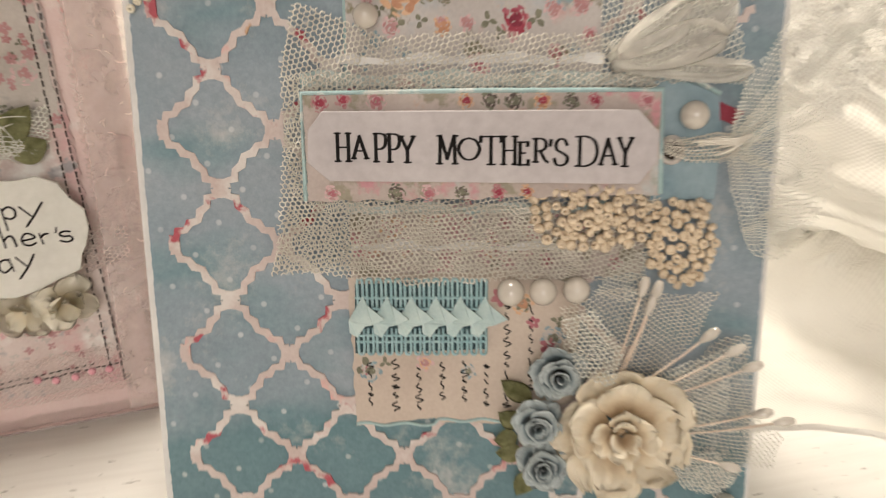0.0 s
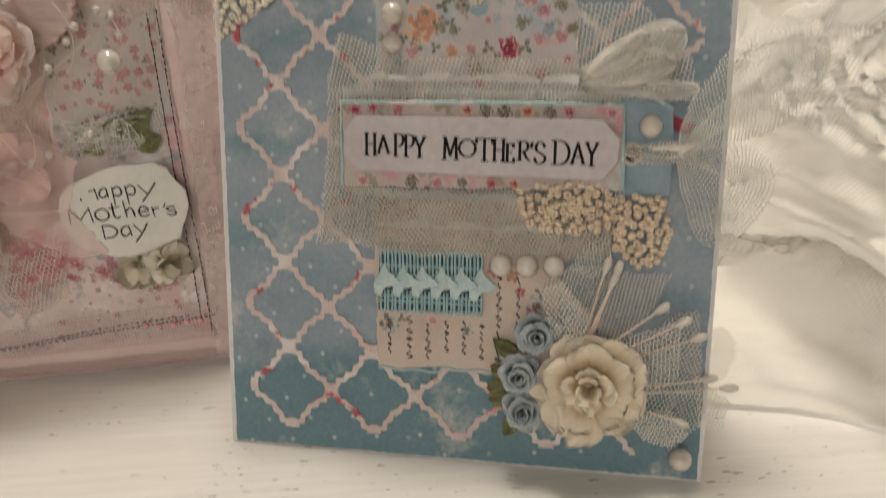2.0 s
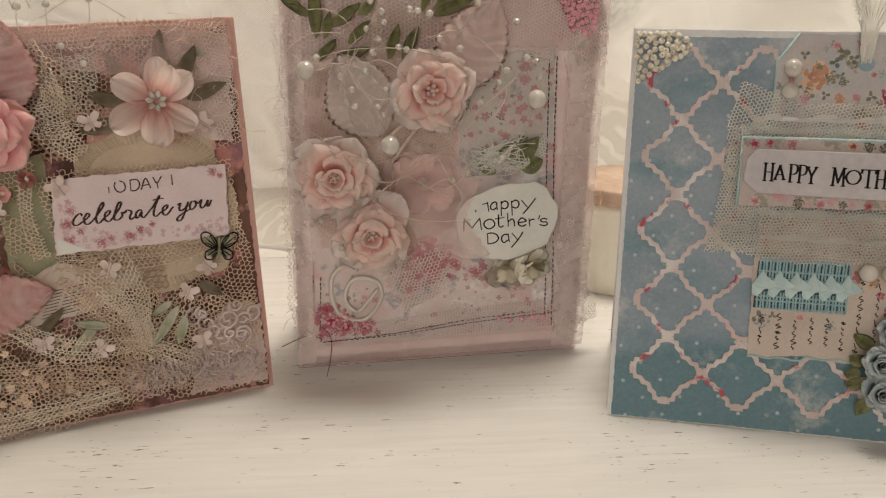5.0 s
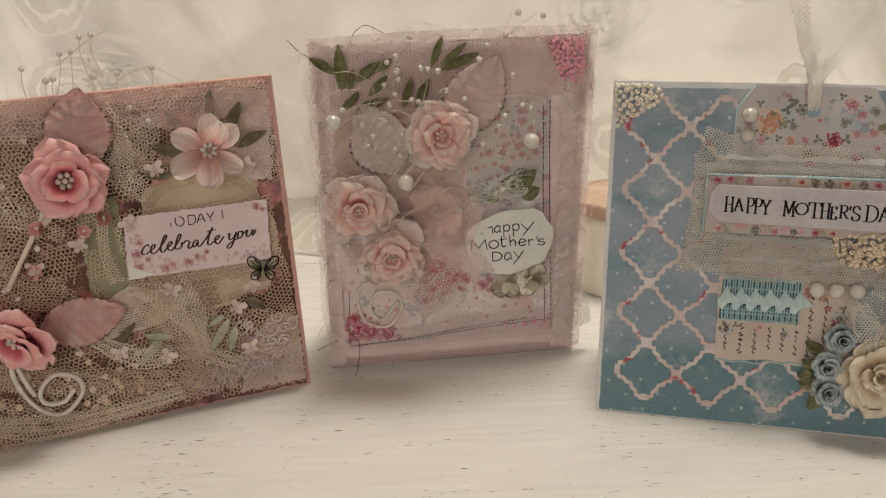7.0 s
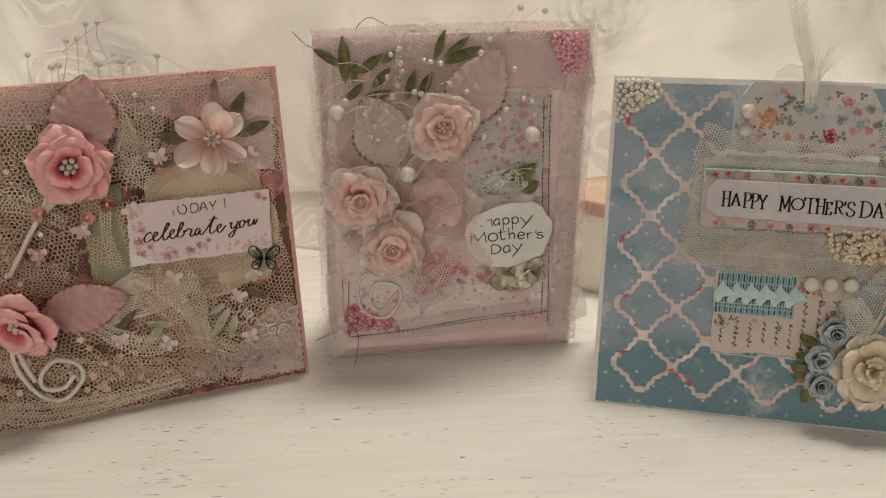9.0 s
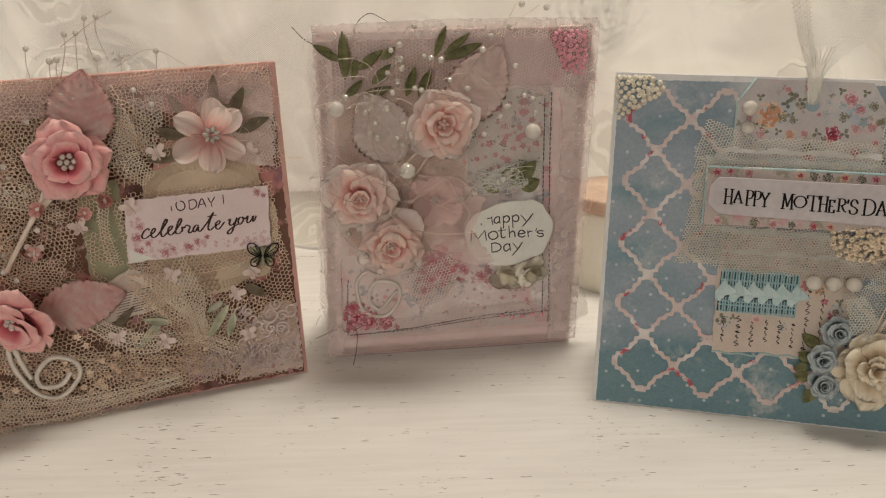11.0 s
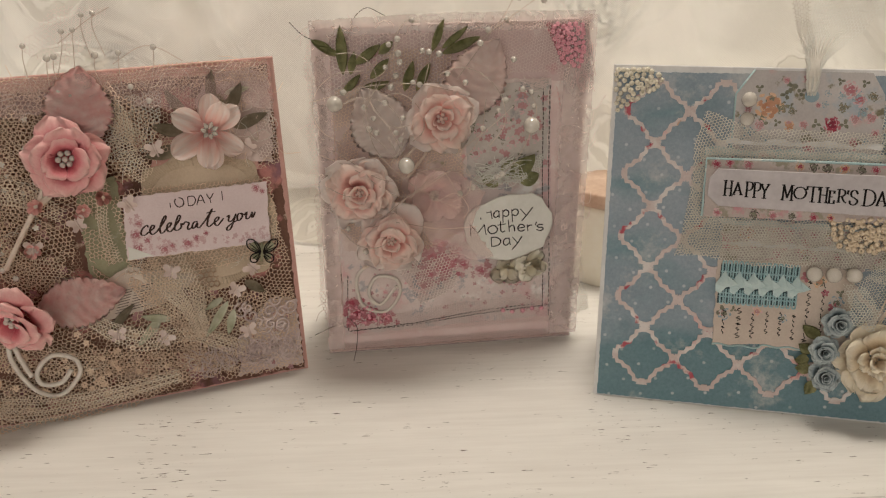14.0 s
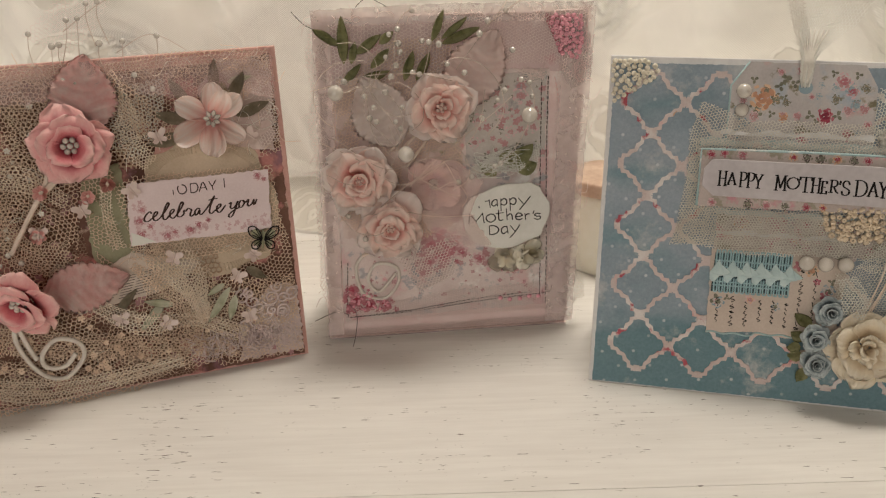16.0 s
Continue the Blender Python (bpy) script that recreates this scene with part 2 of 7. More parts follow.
M["net"] = simple("ivory_cotton_net", (0.695, 0.659, 0.59), (0.869, 0.832, 0.757), 120, 0.8, 0, sheen=0.2)
M["netwhite"] = simple("white_cotton_net", (0.792, 0.786, 0.72), (0.893, 0.889, 0.833), 120, 0.8, 0, sheen=0.2)
# blue ground coloured dark to stand in for shade between the braid loops
M["braidgapshade"] = simple("gap_shaded_blue_braid_ground", (0.04, 0.085, 0.10), (0.08, 0.14, 0.16), 300, 0.8, 0.0002)
M["greyolive"] = simple("grey_olive_leaf", (0.19, 0.155, 0.10), (0.38, 0.32, 0.23), 160, 0.55, 0.0002)
M["nettan"] = simple("tan_cotton_net", (0.68, 0.48, 0.35), (0.92, 0.75, 0.59), 40, 0.8, 0, sheen=0.2)
M["creamnet"] = simple("cream_honeycomb_lace", (0.82, 0.66, 0.52), (0.94, 0.84, 0.71), 60, 0.8, 0, sheen=0.2)
M["netbrown"] = simple("brown_lace_net", (0.34, 0.22, 0.15), (0.56, 0.41, 0.30), 50, 0.8, 0)
M["netpink"] = simple("pale_pink_net", (0.80, 0.64, 0.60), (0.91, 0.82, 0.78), 60, 0.8, 0, sheen=0.2)
M["pearl"] = simple("pearl_glaze", (0.54, 0.50, 0.45), (0.66, 0.62, 0.56), 60, 0.12, 0, spec=0.9)
M["pearl"].node_tree.nodes["Principled BSDF"].inputs["Coat Weight"].default_value = 0.6
M["beadcream"] = simple("cream_glass_bead", (0.76, 0.70, 0.56), (0.90, 0.85, 0.73), 200, 0.25, 0, spec=0.7)
M["beadgold"] = simple("peach_gold_glass_bead", (0.70, 0.56, 0.40), (0.86, 0.74, 0.58), 150, 0.25, 0, spec=0.7)
M["beadpink"] = simple("pink_glass_bead", (0.80, 0.20, 0.32), (0.92, 0.62, 0.66), 130, 0.2, 0, spec=0.7)
M["floral"] = blotched("floral_print_paper", ((0.46, 0.43, 0.43), (0.64, 0.61, 0.60)), [((0.40, 0.47, 0.54), 50, 0.52, 0.12, 5.0), ((0.60, 0.42, 0.42), 90, 0.60, 0.08, 11.0), ((0.22, 0.20, 0.13), 130, 0.60, 0.05, 13.0), ((0.36, 0.32, 0.25), 150, 0.64, 0.06, 17.0)], 0.6)
M["floralback"] = blotched("torn_floral_paper", ((0.46, 0.39, 0.37), (0.62, 0.55, 0.52)), [((0.36, 0.33, 0.26), 110, 0.55, 0.05, 31.0), ((0.62, 0.32, 0.36), 80, 0.56, 0.06, 25.0), ((0.68, 0.46, 0.34), 70, 0.62, 0.06, 36.0), ((0.52, 0.60, 0.62), 50, 0.60, 0.1, 38.0)], 0.65)
M["script"] = blotched("cream_script_paper", ((0.535, 0.446, 0.387), (0.684, 0.595, 0.52)), [((0.625, 0.595, 0.416), 70, 0.63, 0.1, 41.0), ((0.819, 0.327, 0.327), 90, 0.70, 0.05, 43.0)], 0.65)
M["teal"] = blotched("teal_inked_edge", ((0.34, 0.52, 0.55), (0.48, 0.62, 0.63)), [((0.70, 0.74, 0.72), 160, 0.54, 0.06, 145.0)], 0.6)
M["palteal"] = blotched("worn_teal_paper", ((0.50, 0.60, 0.60), (0.68, 0.72, 0.70)), [((0.34, 0.52, 0.55), 80, 0.54, 0.08, 141.0), ((0.66, 0.48, 0.46), 90, 0.62, 0.06, 143.0)], 0.65)
M["greyblue"] = simple("grey_blue_vellum", (0.196, 0.31, 0.38), (0.322, 0.425, 0.483), 60, 0.5, 0.0001)
M["braid"] = simple("pale_blue_braid", (0.265, 0.464, 0.519), (0.42, 0.608, 0.651), 400, 0.7, 0.0002, sheen=0.2)
M["satin"] = simple("pale_blue_satin", (0.448, 0.618, 0.645), (0.606, 0.75, 0.75), 200, 0.35, 0.0001, sheen=0.2)
M["creampetal"] = petal_mat("cream_paper_petal", (0.84, 0.74, 0.56), (0.92, 0.86, 0.71), (0.95, 0.91, 0.80), 0.008, 0.55, 2.0)
M["fabricpetal"] = petal_mat("dusty_pink_fabric_petal", (0.72, 0.40, 0.36), (0.86, 0.60, 0.55), (0.90, 0.70, 0.66), 0.013, 0.6, 6.0)
M["satinpetal"] = petal_mat("blush_satin_petal", (0.78, 0.36, 0.34), (0.92, 0.62, 0.57), (0.97, 0.84, 0.79), 0.013, 0.3, 9.0, 0.85)
M["olive"] = simple("olive_leaf", (0.15, 0.165, 0.06), (0.44, 0.43, 0.22), 260, 0.5, 0.0003)
M["leafgreen"] = simple("pale_green_leaf", (0.50, 0.52, 0.34), (0.86, 0.86, 0.74), 160, 0.5, 0.0003)
M["leafpink"] = simple("dusty_pink_leaf", (0.84, 0.46, 0.44), (0.95, 0.78, 0.74), 150, 0.6, 0.0008, seed=3)
M["leafblush"] = simple("pearly_blush_leaf", (0.88, 0.69, 0.65), (0.94, 0.82, 0.78), 90, 0.4, 0.0003, seed=5)
M["leafwhite"] = simple("pearly_white_leaf", (0.87, 0.74, 0.70), (0.94, 0.86, 0.82), 90, 0.4, 0.0003, seed=6)
M["cord"] = simple("ivory_paper_cord", (0.66, 0.60, 0.54), (0.78, 0.73, 0.67), 200, 0.7, 0.0002)
M["stem"] = simple("cream_paper_stem", (0.70, 0.57, 0.48), (0.84, 0.73, 0.63), 200, 0.7, 0.0002)
M["wire"] = simple("clear_pink_wire", (0.55, 0.45, 0.38), (0.70, 0.60, 0.53), 100, 0.3, 0)
M["pinkcard"] = blotched("distressed_pink_paper", ((0.74, 0.54, 0.52), (0.86, 0.72, 0.70)), [((0.74, 0.36, 0.38), 48, 0.60, 0.10, 51.0), ((0.90, 0.85, 0.82), 38, 0.53, 0.1, 53.0), ((0.62, 0.42, 0.40), 120, 0.66, 0.08, 55.0)], 0.6)
M["midpanel"] = blotched("pale_floral_paper", ((0.605, 0.482, 0.459), (0.806, 0.717, 0.694)), [((0.694, 0.448, 0.459), 55, 0.54, 0.10, 61.0), ((0.426, 0.403, 0.426), 150, 0.57, 0.05, 63.0), ((0.694, 0.269, 0.325), 80, 0.64, 0.06, 65.0), ((0.92, 0.907, 0.885), 46, 0.58, 0.08, 67.0)], 0.6)
M["mauvebrown"] = blotched("mauve_brown_print", ((0.50, 0.37, 0.34), (0.70, 0.57, 0.53)), [((0.80, 0.69, 0.65), 60, 0.53, 0.1, 72.0), ((0.34, 0.30, 0.18), 70, 0.61, 0.06, 73.0), ((0.76, 0.42, 0.43), 80, 0.62, 0.06, 74.0)], 0.6)
M["frost"] = blotched("frosted_blush_card", ((0.76, 0.64, 0.61), (0.86, 0.78, 0.75)), [((0.80, 0.50, 0.50), 40, 0.58, 0.12, 171.0)], 0.5)
M["mauve"] = blotched("mauve_painted_paper", ((0.60, 0.45, 0.45), (0.76, 0.61, 0.60)), [((0.84, 0.76, 0.75), 40, 0.58, 0.12, 71.0), ((0.66, 0.40, 0.42), 90, 0.62, 0.1, 73.5)], 0.55)
M["greyprint"] = blotched("grey_floral_print", ((0.483, 0.448, 0.414), (0.644, 0.598, 0.575)), [((0.345, 0.333, 0.345), 120, 0.60, 0.08, 75.0), ((0.575, 0.345, 0.38), 80, 0.62, 0.08, 77.0)], 0.6)
M["leftpaper"] = blotched("brown_mixed_media_paper", ((0.07, 0.030, 0.022), (0.25, 0.13, 0.095)), [((0.56, 0.25, 0.23), 60, 0.53, 0.06, 81.0), ((0.33, 0.30, 0.18), 44, 0.62, 0.08, 83.0), ((0.30, 0.15, 0.18), 48, 0.58, 0.08, 85.0), ((0.66, 0.50, 0.41), 100, 0.60, 0.05, 87.0)], 0.7)
M["pinkside"] = blotched("dusty_pink_card", ((0.598, 0.31, 0.27), (0.713, 0.46, 0.408)), [((0.483, 0.253, 0.218), 70, 0.62, 0.1, 91.0), ((0.805, 0.644, 0.575), 60, 0.62, 0.08, 93.0)], 0.6)
M["greenstrip"] = blotched("moss_green_paper", ((0.287, 0.287, 0.172), (0.414, 0.408, 0.282)), [((0.713, 0.69, 0.598), 50, 0.60, 0.1, 95.0)], 0.5)
M["kraft"] = blotched("ribbed_tan_card", ((0.504, 0.399, 0.294), (0.644, 0.532, 0.406)), [((0.476, 0.364, 0.252), 60, 0.62, 0.1, 97.0)], 0.6)
M["leftlabel"] = blotched("blush_printed_card", ((0.725, 0.6, 0.613), (0.825, 0.7, 0.712)), [((0.825, 0.6, 0.65), 50, 0.60, 0.1, 99.0)], 0.55)
M["hotpink"] = simple("raspberry_print", (0.38, 0.09, 0.135), (0.54, 0.24, 0.26), 300, 0.6, 0.0001)
M["pinkprint"] = simple("rose_pink_print", (0.44, 0.20, 0.215), (0.54, 0.33, 0.335), 300, 0.6, 0.0001)
M["peachprint"] = simple("peach_print", (0.66, 0.40, 0.24), (0.74, 0.52, 0.36), 300, 0.6, 0.0001)
M["wineprint"] = simple("wine_print", (0.16, 0.01, 0.03), (0.26, 0.03, 0.06), 300, 0.6, 0.0001)
M["blushprint"] = simple("blush_print", (0.62, 0.40, 0.42), (0.70, 0.52, 0.54), 300, 0.6, 0.0001)
M["orangeprint"] = simple("orange_print", (0.46, 0.20, 0.11), (0.58, 0.33, 0.22), 300, 0.6, 0.0001)
M["redprint"] = simple("crimson_print", (0.26, 0.02, 0.045), (0.42, 0.06, 0.10), 300, 0.6, 0.0001)
M["greenprint"] = simple("sage_print", (0.13, 0.13, 0.10), (0.25, 0.25, 0.18), 300, 0.6, 0.0001)
M["lilac"] = simple("mauve_lace", (0.60, 0.47, 0.46), (0.80, 0.68, 0.66), 120, 0.6, 0.0002)
M["tulle"] = simple("pale_pink_tulle", (0.62, 0.42, 0.42), (0.72, 0.58, 0.57), 60, 0.8, 0.0002)
M["creambow"] = simple("cream_mulberry_paper", (0.78, 0.71, 0.56), (0.90, 0.84, 0.70), 160, 0.6, 0.0003)
M["candle"] = simple("ivory_wax", (0.86, 0.80, 0.68), (0.90, 0.86, 0.76), 30, 0.5, 0.0003)
M["ribbonbrown"] = simple("tan_satin_ribbon", (0.50, 0.32, 0.22), (0.74, 0.56, 0.44), 80, 0.4, 0.0003)
M["butterfly"] = simple("blush_foil_paper", (0.62, 0.48, 0.44), (0.74, 0.62, 0.58), 100, 0.4, 0.0001)
M["thread"] = simple("black_thread", (0.022, 0.016, 0.014), (0.06, 0.045, 0.035), 400, 0.8, 0)


M["coralrose"] = rose_mat("coral_mulberry_paper", (0.62, 0.09, 0.13), (0.84, 0.28, 0.31), (0.94, 0.60, 0.57), 0.6, 1.0, 1.05)
M["blushrose"] = rose_mat("pale_blush_fabric", (0.94, 0.46, 0.41), (0.97, 0.68, 0.62), (0.97, 0.83, 0.77), 0.6, 2.0, 0.92, 0.4)
M["blushouter"] = rose_mat("sheer_blush_fabric", (0.96, 0.74, 0.69), (0.97, 0.85, 0.81), (0.98, 0.92, 0.89), 0.6, 12.0, 0.9, 0.5)
M["creamrose"] = rose_mat("cream_mulberry_petal", (0.66, 0.50, 0.32), (0.84, 0.73, 0.55), (0.90, 0.82, 0.67), 0.6, 3.0, 0.8, 0.1)
# roots near black, to raise the contrast with the pale rims
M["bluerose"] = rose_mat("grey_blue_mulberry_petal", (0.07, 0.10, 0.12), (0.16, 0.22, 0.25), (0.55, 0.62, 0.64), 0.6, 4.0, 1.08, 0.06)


def film_mat():
    m, t, b = mat("clear_acetate", 0.08, spec=0.6)
    b.inputs["Base Color"].default_value = (0.96, 0.90, 0.89, 1)
    b.inputs["Transmission Weight"].default_value = 1.0
    b.inputs["IOR"].default_value = 1.2
    return m


def sheer(name, colour, cover, mesh=0.0):
    """Thin gauze or frosted film: part of the light passes straight through, unevenly, or through the openings of a fine mesh."""
    m, t, b = mat(name, 0.7, sheen=0.3, spec=0.3)
    b.inputs["Base Color"].default_value = (*colour, 1)
    v = coords(t)
    f = ramp(t, noise_of(t, v, 90.0, 5.0, 0.6, 3.0), [(0.3, grey(cover * 0.5)), (0.7, grey(min(1.0, cover * 1.5)))])
    if mesh:
        w = t.nodes.new("ShaderNodeTexVoronoi")
        w.feature = "DISTANCE_TO_EDGE"
        w.inputs["Scale"].default_value = mesh
        t.links.new(v, w.inputs["Vector"])
        f = mix(t, ramp(t, w.outputs["Distance"], [(0.1, grey(1.0)), (0.2, grey(0.0))]), f, (0.95, 0.95, 0.95))
    see = t.nodes.new("ShaderNodeBsdfTransparent")
    ms = t.nodes.new("ShaderNodeMixShader")
    t.links.new(f, ms.inputs[0])
    t.links.new(see.outputs[0], ms.inputs[1])
    t.links.new(b.outputs[0], ms.inputs[2])
    t.links.new(ms.outputs[0], t.nodes["Material Output"].inputs[0])
    return m


M["film"] = film_mat()
M["gauze"] = sheer("white_gauze", (0.95, 0.93, 0.88), 0.78)
M["frostfilm"] = sheer("frosted_blush_film", (0.94, 0.80, 0.77), 0.28)
M["pinktulle"] = sheer("blush_tulle_sheet", (0.90, 0.68, 0.65), 0.2)

# ---- geometry helpers (card space in millimetres: x along, y up, z out of the face) ----
MM = 0.001


def link(name, me, material, parent, label="", smooth=False):
    if material is not None and not me.materials:
        me.materials.append(material)
    if smooth:
        me.polygons.foreach_set("use_smooth", [True] * len(me.polygons))
    ob = new(name, me)
    ob.parent = parent
    if label:
        tagged(ob, label)
    return ob


def raw(name, verts, faces):
    me = bpy.data.meshes.new(name)
    me.from_pydata((np.asarray(verts, float) * MM).tolist(), [], faces)
    me.update()
    return me


def part(name, bm, material, parent, label="", smooth=False):
    me = bpy.data.meshes.new(name)
    bmesh.ops.recalc_face_normals(bm, faces=bm.faces)
    bm.to_mesh(me)
    bm.free()
    me.transform(Matrix.Scale(MM, 4))
    return link(name, me, material, parent, label, smooth)


def ragged(pts, step, jag, rng):
    """An outline with its sides cut into short steps and roughened by jag millimetres."""
    out = []
    for (x0, y0), (x1, y1) in zip(pts, pts[1:] + pts[:1]):
        n = max(1, int(math.hypot(x1 - x0, y1 - y0) / step))
        for k in range(n):
            f = k / n
            j = jag if k else jag * 0.4
            out.append((x0 + (x1 - x0) * f + rng.uniform(-j, j), y0 + (y1 - y0) * f + rng.uniform(-j, j)))
    return out


def slab(name, pts, z0, z1, material, parent, label="", jag=0.0, step=2.0, seed=1, bend=None, bevel=0.0):
    rng = random.Random(seed)
    if jag:
        pts = ragged(list(pts), step, jag, rng)
    bm = bmesh.new()
    lo = [bm.verts.new((x, y, z0)) for x, y in pts]
    hi = [bm.verts.new((x, y, z1)) for x, y in pts]
    bm.faces.new(lo)
    top = bm.faces.new(hi)
    n = len(pts)
    for i in range(n):
        bm.faces.new((lo[i], lo[(i + 1) % n], hi[(i + 1) % n], hi[i]))
    if bevel:
        bmesh.ops.bevel(bm, geom=list(top.edges), offset=bevel, segments=2, affect="EDGES", profile=0.5)
    if bend:
        for v in bm.verts:
            v.co.z += bend(v.co.x, v.co.y)
    return part(name, bm, material, parent, label)


def spline(pts, n=8):
    p = [Vector(q) for q in pts]
    p = [p[0] * 2 - p[1]] + p + [p[-1] * 2 - p[-2]]
    out = []
    for i in range(1, len(p) - 2):
        a, b, c, d = p[i - 1:i + 3]
        for k in range(n):
            t = k / n
            out.append(0.5 * ((2 * b) + (c - a) * t + (2 * a - 5 * b + 4 * c - d) * t * t + (3 * b - a - 3 * c + d) * t ** 3))
    out.append(p[-2])
    return out


def tube_data(pts, r, sides=6, base=0):
    """Vertices and faces of a round strand along pts; r is a number or a function of 0..1."""
    verts, faces = [], []
    n = len(pts)
    for i, p in enumerate(pts):
        d = (pts[min(i + 1, n - 1)] - pts[max(i - 1, 0)])
        d = d.normalized() if d.length > 1e-9 else Vector((0, 1, 0))
        a = d.cross(Vector((0.13, 0.21, 0.97)))
        a = a.normalized() if a.length > 1e-6 else Vector((1, 0, 0))
        b = d.cross(a)
        rr = r(i / max(n - 1, 1)) if callable(r) else r
        for k in range(sides):
            w = 2 * math.pi * k / sides
            verts.append(p + (a * math.cos(w) + b * math.sin(w)) * rr)
    for i in range(n - 1):
        for k in range(sides):
            q = base + i * sides
            faces.append((q + k, q + (k + 1) % sides, q + sides + (k + 1) % sides, q + sides + k))
    faces.append(tuple(base + k for k in range(sides))[::-1])
    faces.append(tuple(base + (n - 1) * sides + k for k in range(sides)))
    return verts, faces


def tubes(name, paths, r, material, parent, label="", sides=6):
    verts, faces = [], []
    for p in paths:
        v, f = tube_data(p, r, sides, len(verts))
        verts += v
        faces += f
    ob = link(name, raw(name, verts, faces), material, parent, label, True)
    return tagged(ob, kind="stuff") if len(paths) > 6 else ob


def inside(poly, x, y):
    """Which of the points (arrays) lie within the outline."""
    hit = np.zeros(x.shape, bool)
    for (x0, y0), (x1, y1) in zip(poly, poly[1:] + poly[:1]):
        if y0 == y1:
            continue
        cross = ((y0 > y) != (y1 > y)) & (x < (x1 - x0) * (y - y0) / (y1 - y0) + x0)
        hit ^= cross
    return hit


def strands(p, q, w):
    """Three-sided strands from the points p to q (arrays n x 3), w thick."""
    d = q - p
    d /= np.linalg.norm(d, axis=1, keepdims=True) + 1e-9
    a = np.cross(d, np.array([0.05, 0.03, 1.0]))
    a /= np.linalg.norm(a, axis=1, keepdims=True) + 1e-9
    b = np.cross(d, a)
    e = [a * w, (-0.5 * a + 0.87 * b) * w, (-0.5 * a - 0.87 * b) * w]
    verts = np.stack([p + e[0], p + e[1], p + e[2], q + e[0], q + e[1], q + e[2]], 1).reshape(-1, 3)
    k = np.arange(len(p))[:, None] * 6
    f = np.concatenate([k + np.array(r) for r in ((0, 1, 4, 3), (1, 2, 5, 4), (2, 0, 3, 5))], 0)
    return verts, f.tolist()


def net(name, poly, cell, w, place, material, parent, label="", turn=0.0, seed=1, holes=0.0, wobble=0.16):
    """Hexagonal netting: a lattice of knotted strands over the outline, put in space by place(u, v) -> x, y, z."""
    rng = np.random.default_rng(seed)
    xs, ys = [c[0] for c in poly], [c[1] for c in poly]
    cx, cy, R = (min(xs) + max(xs)) / 2, (min(ys) + max(ys)) / 2, math.hypot(max(xs) - min(xs), max(ys) - min(ys)) / 2 + cell * 2
    s = cell / math.sqrt(3)
    n, m = int(R / cell) + 2, int(R / (1.5 * s)) + 2
    i, j = np.meshgrid(np.arange(-n, n + 1), np.arange(-m, m + 1), indexing="ij")
    x0 = (i + 0.5 * (j % 2)) * cell
    y0 = j * 1.5 * s
    ends = []
    for (ax, ay), (bx, by) in (((0, s), (cell / 2, s / 2)), ((cell / 2, s / 2), (cell / 2, -s / 2)), ((cell / 2, -s / 2), (0, -s))):
        ends.append((x0 + ax, y0 + ay, x0 + bx, y0 + by))
    px, py, qx, qy = (np.concatenate([e[k].ravel() for e in ends]) for k in range(4))
    c, sn = math.cos(turn), math.sin(turn)

    def spin(x, y):
        h = np.sin(x * 12.9898 + y * 78.233) * 43758.5453
        g = np.sin(x * 39.346 + y * 11.135) * 24634.6345
        hx, gx = h - np.floor(h) - 0.5, g - np.floor(g) - 0.5
        big = np.sin(x * 0.31 + y * 0.17 + seed) * 0.5 + np.sin(x * 0.12 - y * 0.27 + 2 * seed) * 0.6
        x, y = x + hx * wobble * cell + big * cell * 0.45, y + gx * wobble * cell + big * cell * 0.3
        return cx + c * x - sn * y, cy + sn * x + c * y

    px, py, qx, qy = (np.round(a, 3) for a in (px, py, qx, qy))
    px, py = spin(px, py)
    qx, qy = spin(qx, qy)
    keep = inside(poly, (px + qx) / 2, (py + qy) / 2)
    if holes:
        hole = np.sin(px * 0.23 + seed) * np.sin(py * 0.29 + seed * 1.7) + 0.5 * np.sin(px * 0.61 + py * 0.43)
        keep &= hole < 1.5 - holes
    keep &= rng.random(len(px)) > 0.015
    p, q = np.stack(place(px[keep], py[keep]), 1), np.stack(place(qx[keep], qy[keep]), 1)
    verts, faces = strands(p, q, w)
    return link(name, raw(name, verts, faces), material, parent, label, True)


def flat(z, amp=0.6, k=0.25, seed=0.0):
    return lambda u, v: (u, v, z + amp * (np.sin(u * k + seed) * np.cos(v * k * 1.3 + seed * 2) + 0.5 * np.sin(u * k * 2.3 - v * k * 1.9)))


def ribbon_place(path, width, lift=0.0, ruffle=0.6):
    """Lays (u along 0..100, v across -50..50) on a strip that follows path (x, y, z) with the given half-widths along it."""
    pts = np.array([tuple(p) for p in spline(path, 12)])
    tan = np.gradient(pts, axis=0)
    side = np.stack([-tan[:, 1], tan[:, 0], np.zeros(len(pts))], 1)
    side /= np.linalg.norm(side, axis=1, keepdims=True) + 1e-9
    grid = np.linspace(0, 100, len(pts))
    wid = np.interp(grid, np.linspace(0, 100, len(width)), width)

    def place(u, v):
        P = [np.interp(u, grid, pts[:, k]) for k in range(3)]
        S = [np.interp(u, grid, side[:, k]) for k in range(3)]
        h = np.interp(u, grid, wid) * v / 50
        return P[0] + S[0] * h, P[1] + S[1] * h, P[2] + lift + ruffle * np.sin(v * 0.16 + u * 0.05)

    return place




def net_ribbon(name, path, width, cell, w, material, parent, label="", seed=1, length=60.0):
    """A netting ribbon; the strip's own outline keeps the cells about even."""
    k = length
    half = max(width)
    box = [(0, -half), (k, -half), (k, half), (0, half)]
    lay = ribbon_place(path, width)
    return net(name, box, cell, w, lambda u, v: lay(np.clip(u / k * 100, 0, 100), v / half * 50), material, parent, label, seed=seed)


BALL = {}


